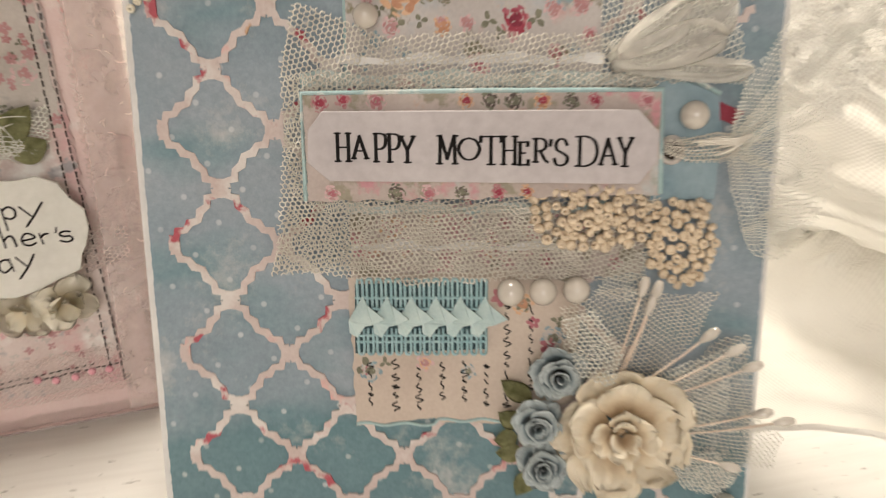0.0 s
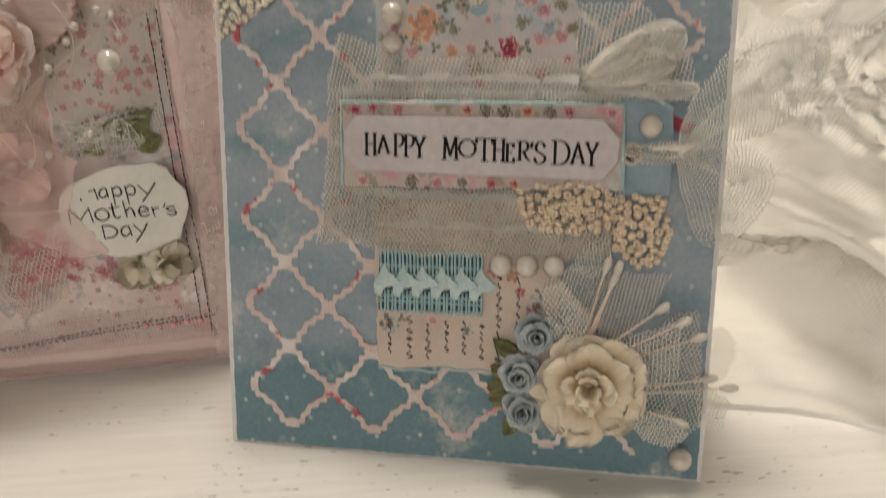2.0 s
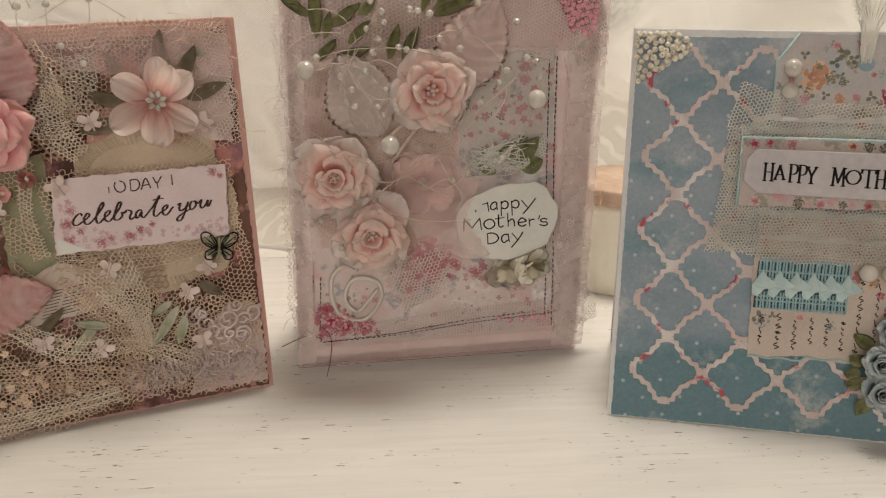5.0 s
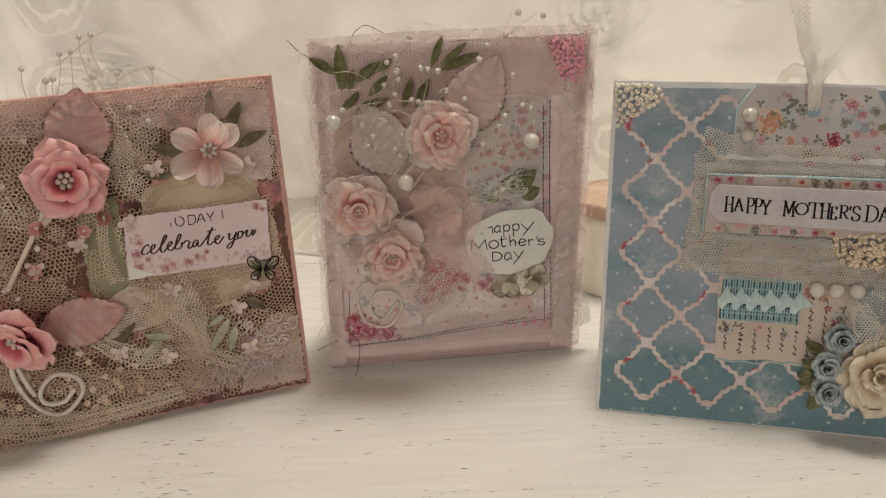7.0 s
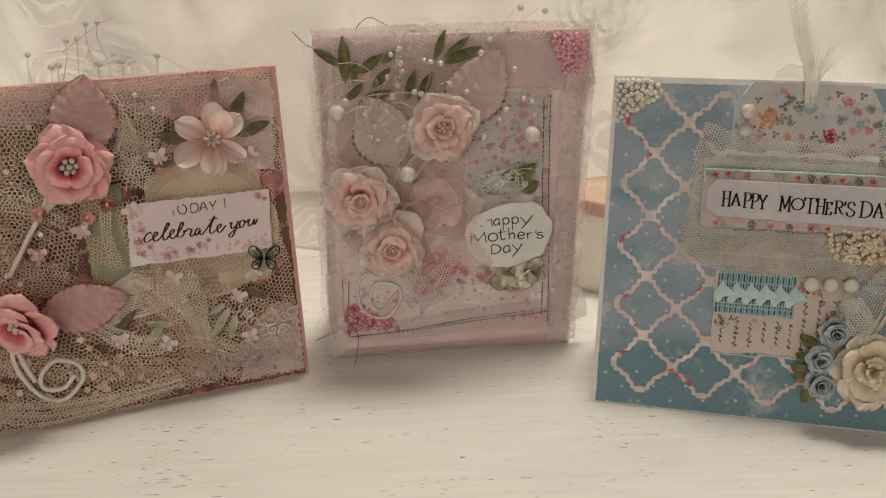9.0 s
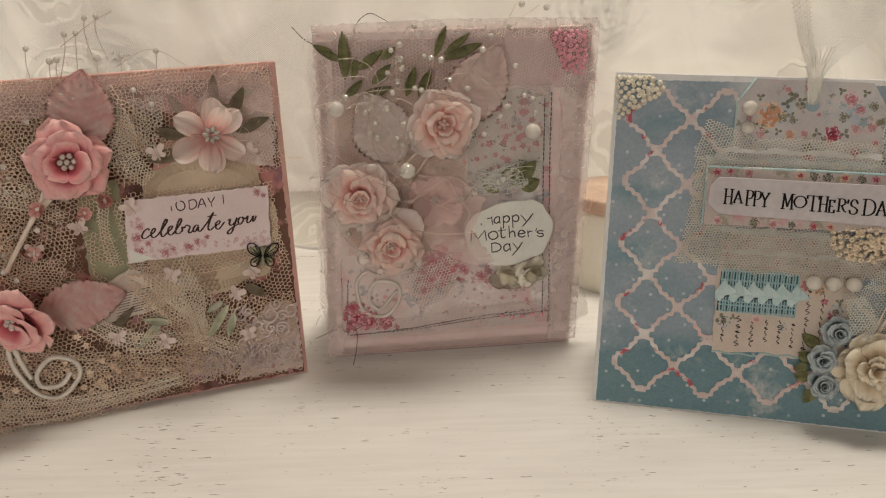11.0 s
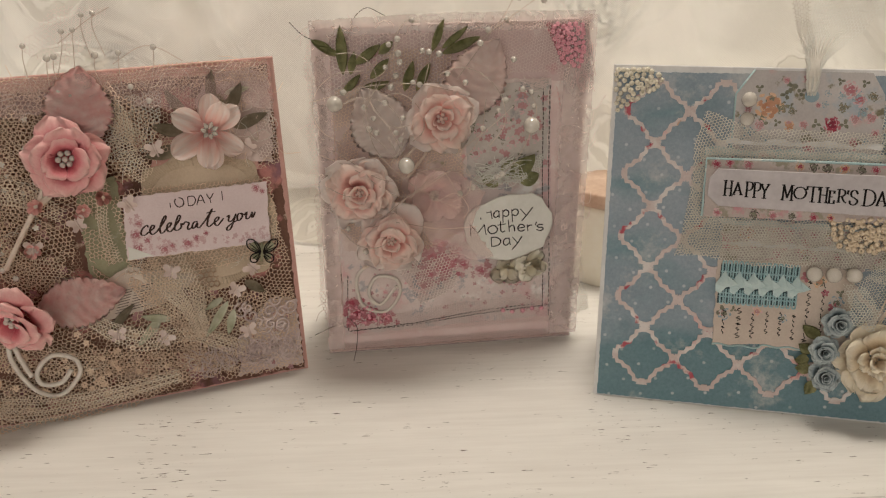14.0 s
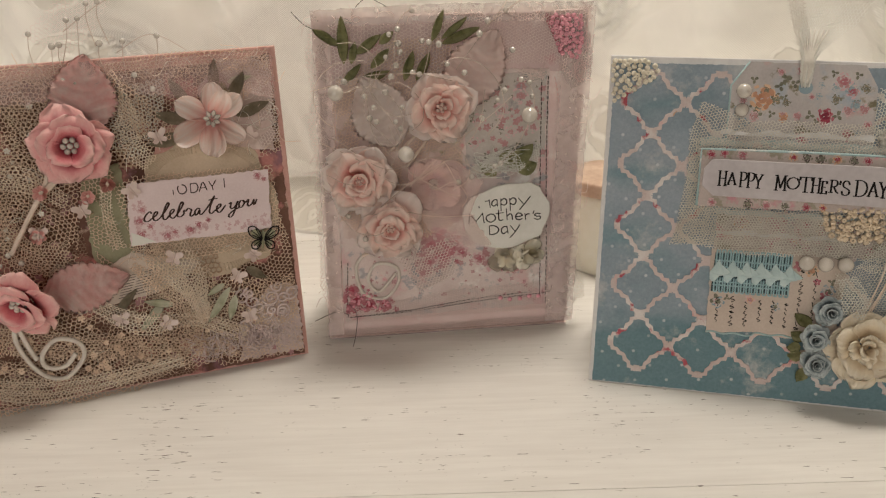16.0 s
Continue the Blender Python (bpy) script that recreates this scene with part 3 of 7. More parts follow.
def pearl(parent, x, y, z, r, key="pearl", name="pearl", label="", squash=1.0):
    if key not in BALL:
        bm = bmesh.new()
        bmesh.ops.create_uvsphere(bm, u_segments=20, v_segments=12, radius=1.0)
        me = bpy.data.meshes.new(name)
        bm.to_mesh(me)
        bm.free()
        me.materials.append(M[key])
        me.polygons.foreach_set("use_smooth", [True] * len(me.polygons))
        BALL[key] = me
    ob = new(name, BALL[key])
    ob.parent = parent
    ob.location, ob.scale = (x * MM, y * MM, z * MM), (r * MM, r * MM, r * MM * squash)
    if label:
        tagged(ob, label)
    return ob


RING = {}


def seed_bead(parent, x, y, z, r, key, rng):
    if key not in RING:
        verts, faces = [], []
        a, b = 12, 6
        for i in range(a):
            for j in range(b):
                u, v = 2 * math.pi * i / a, 2 * math.pi * j / b
                rr = 0.57 + 0.43 * math.cos(v)
                verts.append((rr * math.cos(u), rr * math.sin(u), 0.72 * math.sin(v)))
                faces.append((i * b + j, ((i + 1) % a) * b + j, ((i + 1) % a) * b + (j + 1) % b, i * b + (j + 1) % b))
        me = bpy.data.meshes.new("seed_bead")
        me.from_pydata(verts, [], faces)
        me.materials.append(M[key])
        me.polygons.foreach_set("use_smooth", [True] * len(me.polygons))
        RING[key] = me
    ob = new("seed_bead", RING[key])
    ob.parent = parent
    ob.matrix_local = Matrix.LocRotScale((x * MM, y * MM, z * MM), Euler((rng.uniform(-1.0, 1.0), rng.uniform(-1.0, 1.0), 0)), (r * MM,) * 3)
    return ob


def cluster(parent, poly, n, r, z, key, seed, rise=1.6):
    """Seed beads heaped over an outline, spaced by rejection."""
    rng = random.Random(seed)
    xs, ys = [p[0] for p in poly], [p[1] for p in poly]
    cx, cy = sum(xs) / len(xs), sum(ys) / len(ys)
    got = []
    for _ in range(6000):
        x, y = rng.uniform(min(xs), max(xs)), rng.uniform(min(ys), max(ys))
        if len(got) < n and inside(poly, np.array([x]), np.array([y]))[0] and all((x - a) ** 2 + (y - b) ** 2 > (1.52 * r) ** 2 for a, b in got):
            got.append((x, y))
            d = math.hypot(x - cx, y - cy) / (max(max(xs) - min(xs), max(ys) - min(ys)) / 2)
            seed_bead(parent, x, y, z + rise * max(0, 1 - d * d) + rng.uniform(0, 0.5), r * rng.uniform(0.88, 1.1), key, rng)


def petal_mesh(name, L, W, cup=0.2, side=0.25, curl=0.0, ruffle=0.0, point=0.0, thick=0.3, seed=1, n=9, m=11, serr=0.0, fold=0.0, vein=0.0):
    """A petal or leaf along +y from its root, facing +z."""
    rng = random.Random(seed)
    ph = [rng.uniform(0, 6.28) for _ in range(4)]
    verts, faces = [], []
    for j in range(m + 1):
        t = j / m
        if point == 0:
            t = 1 - (1 - t) ** 1.5
            prof = 0.3 + 0.7 * math.sin(min(1, t / 0.6) * math.pi / 2) if t < 0.6 else math.sqrt(max(0.004, 1 - ((t - 0.6) / 0.4) ** 2.4))
        else:
            prof = math.sin(math.pi * min(1, t ** (1 - 0.3 * point))) ** 0.8 + 0.02
        half = W / 2 * prof * (1 + (serr * (1 if j % 3 else -1.6) if 0 < j < m else 0))
        for i in range(n + 1):
            s = 2 * i / n - 1
            y = L * t
            z = cup * L * t ** 1.6 + side * half * s * s - curl * L * max(0.0, t - 0.55) ** 2 * 2.2 + fold * half * abs(s)
            z += ruffle * t * t * (math.sin(s * 5 + ph[0]) + 0.6 * math.sin(s * 9 + ph[1] + t * 3) + 0.35 * math.sin(s * 17 + ph[2] + t * 9))
            z += vein * math.sin(2 * math.pi * (t * 8 - abs(s) * 1.4)) * min(1, 4 * abs(s))
            x = half * s + ruffle * 0.4 * t * math.sin(t * 7 + ph[2])
            verts.append((x, y + ruffle * 0.5 * t * math.sin(s * 7 + ph[3]), z))
    for j in range(m):
        for i in range(n):
            a = j * (n + 1) + i
            faces.append((a, a + 1, a + n + 2, a + n + 1))
    bm = bmesh.new()
    vs = [bm.verts.new(v) for v in verts]
    for f in faces:
        bm.faces.new([vs[k] for k in f])
    bmesh.ops.solidify(bm, geom=list(bm.faces), thickness=thick)
    bmesh.ops.recalc_face_normals(bm, faces=bm.faces)
    me = bpy.data.meshes.new(name)
    bm.to_mesh(me)
    bm.free()
    me.transform(Matrix.Scale(MM, 4))
    me.polygons.foreach_set("use_smooth", [True] * len(me.polygons))
    return me


def blossom(name, parent, at, layers, petal_material, core_material, label, seed=1, tilt=(0, 0), core_r=2.0, core="spiral", spin=0.0):
    """A layered flower: core mesh with petals under it. layers: count, length, width, raise in degrees, root radius, root height, petal options."""
    rng = random.Random(seed)
    if core == "spiral":
        path = [Vector(((core_r * k / 40) * math.cos(k * 0.45), (core_r * k / 40) * math.sin(k * 0.45), core_r * (1.3 - 0.5 * k / 40))) for k in range(41)]
        verts, faces = [], []
        for k, p in enumerate(path):
            verts += [(p.x, p.y, 0), (p.x * 1.12, p.y * 1.12, p.z), (p.x * 0.94, p.y * 0.94, p.z - 0.2)]
            if k:
                b = (k - 1) * 3
                faces += [(b, b + 3, b + 4, b + 1), (b + 1, b + 4, b + 5, b + 2)]
    else:
        bm = bmesh.new()
        bmesh.ops.create_uvsphere(bm, u_segments=12, v_segments=6, radius=core_r)
        verts = [(v.co.x, v.co.y, v.co.z * 0.4 + 0.3) for v in bm.verts]
        faces = [tuple(v.index for v in f.verts) for f in bm.faces]
        bm.free()
    ob = link(name, raw(name, verts, faces), core_material, parent, label, True)
    ob.matrix_local = Matrix.Translation(Vector(at) * MM) @ Euler((radians(tilt[0]), radians(tilt[1]), radians(spin))).to_matrix().to_4x4()
    for li, (count, L, W, lift, r0, z0, opt) in enumerate(layers):
        kinds = [petal_mesh("petal", L, W, seed=seed * 31 + li * 7 + k, **opt) for k in range(2)]
        for me in kinds:
            me.materials.append(petal_material)
        off = rng.uniform(0, 360)
        for k in range(count):
            p = new("petal", kinds[k % 2])
            p.parent = ob
            g = rng.uniform(0.9, 1.08)
            p.matrix_local = (Matrix.Rotation(radians(off + 360 * k / count + rng.uniform(-9, 9)), 4, "Z") @ Matrix.Translation((0, r0 * MM, (z0 + rng.uniform(-0.2, 0.2)) * MM))
                              @ Matrix.Rotation(radians(lift + rng.uniform(-7, 7)), 4, "X") @ Matrix.Rotation(radians(rng.uniform(-8, 8)), 4, "Y") @ Matrix.Diagonal((g, g, g, 1)))
    return ob


def cup_petal(name, R, H, span, roll=0.2, ruffle=0.3, crimp=0.0, thick=0.14, seed=1, n=18, m=14, base=0.2):
    """A rose petal wrapped round the flower's axis: it rises from the base, cups, and rolls outward at its rim. Its sheet runs 0..1 from root to rim."""
    rng = random.Random(seed)
    ph = [rng.uniform(0, 6.28) for _ in range(5)]
    i, j = np.meshgrid(np.arange(n + 1), np.arange(m + 1), indexing="xy")
    q, t = 2 * i / n - 1, (j / m) ** 0.8
    wide = (0.6 + 0.4 * np.sin(np.clip(t / 0.6, 0, 1) * math.pi / 2)) * np.clip(1 - (np.clip(t - 0.35, 0, 1) / 0.655) ** 5, 0.01, 1) ** 0.45
    a = radians(span) * q * wide
    r = R * (base + (1 - base) * t ** 0.85) * (1 + 0.05 * np.sin(q * 2.3 + ph[0]))
    z = H * (1 - (1 - t) ** 2)
    e = np.clip((t - 0.68) / 0.32, 0, 1) ** 2
    r = r + roll * R * e
    z = z - roll * R * 0.75 * e
    w = ruffle * t ** 2 * (np.sin(q * 4 + ph[1]) + 0.6 * np.sin(q * 8 + ph[2] + 3 * t)) + crimp * t ** 4 * np.sin(q * 19 + ph[3] + 2 * t)
    z = z + w
    r = r + 0.4 * w
    P = np.stack([r * np.sin(a), r * np.cos(a), z], 2)
    N = np.cross(np.gradient(P, axis=1), np.gradient(P, axis=0))
    N /= np.linalg.norm(N, axis=2, keepdims=True) + 1e-9
    verts = np.concatenate([P.reshape(-1, 3), (P - N * thick * (0.4 + 0.6 * (1 - t))[..., None]).reshape(-1, 3)])
    k, c = (n + 1) * (m + 1), n + 1
    faces = []
    for y in range(m):
        for x in range(n):
            b = y * c + x
            faces += [(b, b + 1, b + c + 1, b + c), (k + b, k + b + c, k + b + c + 1, k + b + 1)]
    edge = [x for x in range(n)] + [y * c + n for y in range(m)] + [m * c + x for x in range(n, 0, -1)] + [y * c for y in range(m, 0, -1)]
    for u, v in zip(edge, edge[1:] + edge[:1]):
        faces.append((u, k + u, k + v, v))
    me = raw(name, verts, faces)
    uv = me.uv_layers.new(name="sheet")
    sheet = np.tile(np.stack([q.ravel() * 0.5 + 0.5, t.ravel()], 1), (2, 1))
    corner = np.empty(len(me.loops), dtype=np.int32)
    me.loops.foreach_get("vertex_index", corner)
    uv.data.foreach_set("uv", sheet[corner].astype(np.float32).ravel())
    me.polygons.foreach_set("use_smooth", [True] * len(me.polygons))
    return me


def rose(name, parent, at, rings, petal_material, core_material, label, seed=1, tilt=(0, 0), core_r=2.0):
    """Cupped petals in rings round a small domed core. rings: count, radius, height, half-span in degrees, rim roll, ruffle, crimp, root height."""
    rng = random.Random(seed)
    verts, faces = [], []
    for k in range(7):
        for q in range(12):
            w, f = 2 * math.pi * q / 12, k / 6
            verts.append((core_r * (1.02 - f) * math.cos(w), core_r * (1.02 - f) * math.sin(w), core_r * 0.6 * math.sqrt(f) + 0.2 * math.sin(3 * w + k)))
            if k:
                b = (k - 1) * 12
                faces.append((b + q, b + (q + 1) % 12, b + 12 + (q + 1) % 12, b + 12 + q))
    ob = link(name, raw(name, verts, faces), core_material, parent, label, True)
    ob.matrix_local = Matrix.Translation(Vector(at) * MM) @ Euler((radians(tilt[0]), radians(tilt[1]), 0)).to_matrix().to_4x4()
    for li, (count, R, H, span, roll, ruffle, crimp, z0) in enumerate(rings):
        off = rng.uniform(0, 360)
        for k in range(count):
            me = cup_petal("petal", R, H, span, roll * rng.uniform(0.7, 1.3), ruffle, crimp, seed=seed * 37 + li * 11 + k)
            me.materials.append(petal_material)
            p = new("petal", me)
            p.parent = ob
            f = rng.uniform(0.93, 1.06)
            p.matrix_local = (Matrix.Rotation(radians(off + 360 * k / count + rng.uniform(-10, 10)), 4, "Z") @ Matrix.Translation((0, 0, (z0 + 0.35 * (k % 2)) * MM))
                              @ Matrix.Rotation(radians(rng.uniform(-6, 8)), 4, "X") @ Matrix.Diagonal((f, f, f, 1)))
    return ob


# ---- pen-drawn letters: strokes in letter units, x along and y up ----
SERIF = {}
SERIF["H"] = [[(0.18, 0), (0.18, 1)], [(0.82, 0), (0.82, 1)], [(0.18, 0.5), (0.82, 0.5)], [(0, 0), (0.36, 0)], [(0, 1), (0.36, 1)], [(0.64, 0), (1, 0)], [(0.64, 1), (1, 1)]]
SERIF["A"] = [[(0.12, 0), (0.48, 1)], [(0.46, 1), (0.86, 0)], [(0.24, 0.34), (0.72, 0.34)], [(0, 0), (0.28, 0)], [(0.7, 0), (1, 0)]]
SERIF["P"] = [[(0.24, 0), (0.24, 1)], [(0.05, 0), (0.5, 0)], [(0.05, 1), (0.62, 1), (0.94, 0.9), (0.94, 0.62), (0.66, 0.46), (0.24, 0.46)]]
SERIF["Y"] = [[(0.12, 1), (0.5, 0.46)], [(0.88, 1), (0.5, 0.46)], [(0.5, 0.5), (0.5, 0)], [(0, 1), (0.3, 1)], [(0.7, 1), (1, 1)], [(0.28, 0), (0.72, 0)]]
SERIF["M"] = [[(0.16, 0), (0.2, 1)], [(0.2, 1), (0.5, 0.18)], [(0.5, 0.18), (0.82, 1)], [(0.82, 1), (0.86, 0)], [(0, 0), (0.3, 0)], [(0.02, 1), (0.24, 1)], [(0.78, 1), (1, 1)], [(0.72, 0), (1, 0)]]
SERIF["O"] = [[(0.5, 1), (0.2, 0.88), (0.03, 0.5), (0.2, 0.12), (0.5, 0), (0.8, 0.12), (0.97, 0.5), (0.8, 0.88), (0.5, 1)]]
SERIF["T"] = [[(0.5, 0), (0.5, 1)], [(0.02, 1), (0.98, 1)], [(0.02, 0.82), (0.02, 1)], [(0.98, 0.82), (0.98, 1)], [(0.3, 0), (0.72, 0)]]
SERIF["E"] = [[(0.22, 0), (0.22, 1)], [(0, 1), (0.92, 1)], [(0.22, 0.52), (0.74, 0.52)], [(0, 0), (0.98, 0)], [(0.98, 0), (0.98, 0.2)], [(0.92, 0.84), (0.92, 1)]]
SERIF["R"] = [[(0.22, 0), (0.22, 1)], [(0, 0), (0.42, 0)], [(0, 1), (0.56, 1), (0.82, 0.88), (0.82, 0.62), (0.56, 0.48), (0.22, 0.48)], [(0.5, 0.48), (0.78, 0.1), (1, -0.02)]]
SERIF["S"] = [[(0.88, 0.78), (0.7, 0.97), (0.38, 1), (0.14, 0.84), (0.2, 0.6), (0.6, 0.46), (0.92, 0.3), (0.84, 0.08), (0.5, -0.02), (0.16, 0.04), (0.04, 0.24)]]
SERIF["D"] = [[(0.2, 0), (0.2, 1)], [(0, 1), (0.5, 1), (0.84, 0.84), (0.97, 0.5), (0.84, 0.16), (0.5, 0), (0, 0)]]
SERIF["'"] = [[(0.6, 1), (0.3, 0)]]
SCRIPT, PLAIN, ROUND = {}, {}, {}
SCRIPT["c"] = [[(0.52, 0.53), (0.43, 0.65), (0.17, 0.48), (0.0, 0.2), (0.03, 0.02), (0.25, 0.0), (0.48, 0.15)]]
SCRIPT["e"] = [[(0.0, 0.18), (0.32, 0.38), (0.43, 0.57), (0.32, 0.63), (0.13, 0.38), (0.12, 0.1), (0.28, 0.0), (0.53, 0.15)]]
SCRIPT["l"] = [[(0.0, 0.13), (0.43, 0.6), (0.72, 1.0), (0.68, 1.15), (0.47, 0.87), (0.23, 0.32), (0.25, 0.0), (0.43, 0.02), (0.62, 0.22)]]
SCRIPT["e2"] = [[(0.0, 0.22), (0.28, 0.4), (0.4, 0.58), (0.28, 0.63), (0.1, 0.42), (0.08, 0.12), (0.27, 0.0), (0.48, 0.18)]]
SCRIPT["b"] = [[(0.0, 0.15), (0.37, 0.58), (0.57, 0.92), (0.48, 1.03), (0.28, 0.7), (0.07, 0.12), (0.27, 0.0), (0.52, 0.18), (0.55, 0.42), (0.68, 0.35)]]
SCRIPT["r"] = [[(0.0, 0.42), (0.15, 0.58), (0.3, 0.53), (0.38, 0.43), (0.25, 0.15), (0.32, 0.0), (0.57, 0.17)]]
SCRIPT["a"] = [[(0.38, 0.42), (0.22, 0.47), (0.02, 0.28), (0.0, 0.03), (0.13, 0.05), (0.35, 0.35), (0.3, 0.1), (0.43, 0.0), (0.67, 0.22)]]
SCRIPT["t"] = [[(0.0, 0.23), (0.4, 0.67), (0.8, 1.23), (0.47, 0.62), (0.32, 0.15), (0.45, 0.0), (0.73, 0.2)], [(0.38, 0.97), (0.65, 1.02), (1.0, 1.02)]]
SCRIPT["e3"] = [[(0.0, 0.18), (0.32, 0.35), (0.43, 0.53), (0.32, 0.57), (0.13, 0.38), (0.12, 0.08), (0.32, 0.0), (0.73, 0.43)]]
SCRIPT["y"] = [[(0.1, 0.97), (0.27, 1.05), (0.17, 0.73), (0.28, 0.6), (0.55, 0.78), (0.73, 1.08)], [(0.73, 1.08), (0.52, 0.62), (0.25, 0.1), (0.02, 0.0), (0.0, 0.18), (0.33, 0.43), (0.78, 0.63)]]
SCRIPT["o"] = [[(0.3, 0.48), (0.13, 0.47), (0.0, 0.23), (0.05, 0.0), (0.23, 0.07), (0.38, 0.32), (0.3, 0.5), (0.52, 0.32)]]
SCRIPT["u"] = [[(0.0, 0.33), (0.18, 0.5), (0.07, 0.15), (0.15, 0.0), (0.38, 0.17), (0.55, 0.45), (0.47, 0.15), (0.55, 0.08), (0.75, 0.42)]]
PLAIN["T"] = [[(0.0, 0.48), (0.0, 0.0)]]
PLAIN["O"] = [[(0.12, 0.9), (0.0, 0.6), (0.1, 0.2), (0.38, 0.0), (0.73, 0.12), (0.88, 0.48), (0.75, 0.85), (0.48, 0.98)]]
PLAIN["D"] = [[(0.05, 0.95), (0.0, 0.03)], [(0.05, 0.95), (0.58, 0.95), (0.78, 0.62), (0.68, 0.23), (0.35, 0.0), (0.0, 0.03)]]
PLAIN["A"] = [[(0.0, 0.0), (0.48, 0.95), (0.8, 0.05)], [(0.18, 0.35), (0.68, 0.38)]]
PLAIN["Y"] = [[(0.0, 0.97), (0.27, 0.45), (0.7, 1.0)], [(0.27, 0.45), (0.3, 0.0)]]
PLAIN["I"] = [[(0.02, 0.93), (0.0, 0.0)]]
ROUND["h_worn"] = [[(0.78, 0.62), (0.88, 0.0)], [(0.47, 0.5), (0.82, 0.55)], [(0.0, 0.13), (0.03, 0.0)]]
ROUND["a"] = [[(0.42, 0.45), (0.25, 0.55), (0.03, 0.38), (0.0, 0.13), (0.18, 0.02), (0.4, 0.18)], [(0.38, 0.52), (0.43, 0.0)]]
ROUND["p"] = [[(0.0, 0.97), (0.03, 0.0)], [(0.02, 0.85), (0.22, 1.0), (0.42, 0.88), (0.45, 0.63), (0.28, 0.47), (0.02, 0.55)]]
ROUND["p2"] = [[(0.0, 0.98), (0.07, 0.0)], [(0.02, 0.87), (0.25, 1.02), (0.47, 0.88), (0.47, 0.62), (0.3, 0.48), (0.05, 0.58)]]
ROUND["y"] = [[(0.0, 0.93), (0.4, 0.45)], [(0.92, 1.02), (0.52, 0.48), (0.12, 0.0)]]
ROUND["M"] = [[(0.0, 0.0), (0.03, 0.82)], [(0.03, 0.82), (0.55, 0.17)], [(0.55, 0.17), (1.05, 0.82)], [(1.05, 0.82), (1.18, 0.02)]]
ROUND["o"] = [[(0.35, 0.68), (0.07, 0.53), (0.0, 0.32), (0.13, 0.1), (0.37, 0.0), (0.63, 0.12), (0.72, 0.35), (0.57, 0.6), (0.35, 0.68)]]
ROUND["t"] = [[(0.2, 0.87), (0.23, 0.17), (0.37, 0.0), (0.55, 0.08)], [(0.0, 0.58), (0.58, 0.65)]]
ROUND["h"] = [[(0.0, 0.93), (0.08, 0.0)], [(0.07, 0.32), (0.27, 0.5), (0.43, 0.4), (0.5, 0.0)]]
ROUND["e"] = [[(0.0, 0.25), (0.5, 0.32), (0.4, 0.5), (0.17, 0.55), (0.0, 0.3), (0.08, 0.07), (0.32, 0.0), (0.53, 0.1)]]
ROUND["r"] = [[(0.0, 0.5), (0.07, 0.0)], [(0.03, 0.32), (0.18, 0.45), (0.35, 0.45)]]
ROUND["mark"] = [[(0.07, 0.23), (0.0, 0.0)]]
ROUND["s"] = [[(0.47, 0.45), (0.22, 0.5), (0.03, 0.4), (0.18, 0.27), (0.43, 0.25), (0.5, 0.08), (0.27, 0.0), (0.0, 0.1)]]
ROUND["D"] = [[(0.0, 0.73), (0.03, 0.0)], [(0.0, 0.73), (0.3, 0.75), (0.62, 0.6), (0.73, 0.33), (0.5, 0.07), (0.03, 0.0)]]
ROUND["a2"] = [[(0.42, 0.53), (0.2, 0.58), (0.0, 0.42), (0.0, 0.13), (0.17, 0.0), (0.42, 0.18)], [(0.4, 0.6), (0.5, 0.02)]]
ROUND["y2"] = [[(0.02, 1.02), (0.4, 0.52)], [(0.75, 1.05), (0.43, 0.52), (0.0, 0.0)]]


def pen(name, letters, thick, fine, z, material, parent, label="", round_tip=True):
    """Letters drawn with a broad nib, thick on upright strokes and fine on level ones. letters: strokes, x, y, width and height of one unit, softness of the bends."""
    verts, faces = [], []
    for strokes, x, y, wx, wy, soft in letters:
        for line in strokes:
            pts = [Vector((x + u * wx, y + v * wy, 0)) for u, v in line]
            if len(pts) > 2 and soft:
                pts = spline(pts, soft)
            b, n = len(verts), len(pts)
            for i, p in enumerate(pts):
                d = (pts[min(i + 1, n - 1)] - pts[max(i - 1, 0)]).normalized()
                h = 0.5 * (fine + (thick - fine) * abs(d.y) ** 1.3) * (0.75 if round_tip and i in (0, n - 1) else 1)
                o = Vector((-d.y, d.x, 0)) * h
                tip = d * h * (0.6 if i == n - 1 else -0.6 if i == 0 else 0)
                for c, zz in ((p - o + tip, z), (p + o + tip, z), (p + o + tip, z + 0.05), (p - o + tip, z + 0.05)):
                    verts.append((c.x, c.y, zz))
                if i:
                    k = b + (i - 1) * 4
                    faces += [(k, k + 4, k + 5, k + 1), (k + 3, k + 2, k + 6, k + 7), (k, k + 3, k + 7, k + 4), (k + 1, k + 5, k + 6, k + 2)]
            faces += [(b, b + 1, b + 2, b + 3), (b + n * 4 - 1, b + n * 4 - 2, b + n * 4 - 3, b + n * 4 - 4)]
    return link(name, raw(name, verts, faces), material, parent, label)


def leaf(name, parent, root, tip, width, material, z=1.0, lift=0.1, label="", serr=0.0, seed=1, fold=0.15, point=0.6, curl=0.1):
    L = math.hypot(tip[0] - root[0], tip[1] - root[1])
    me = petal_mesh(name, L, width, cup=lift, side=0.0, curl=curl, ruffle=0.7 if serr else 0.3, point=point, thick=0.25, seed=seed, n=14 if serr else 8, m=36 if serr else 11, serr=serr, fold=fold, vein=0.6 if serr else 0.0)
    ob = link(name, me, material, parent, label, True)
    ob.matrix_local = Matrix.Translation(Vector((root[0], root[1], z)) * MM) @ Matrix.Rotation(math.atan2(tip[1] - root[1], tip[0] - root[0]) - math.pi / 2, 4, "Z")
    return ob


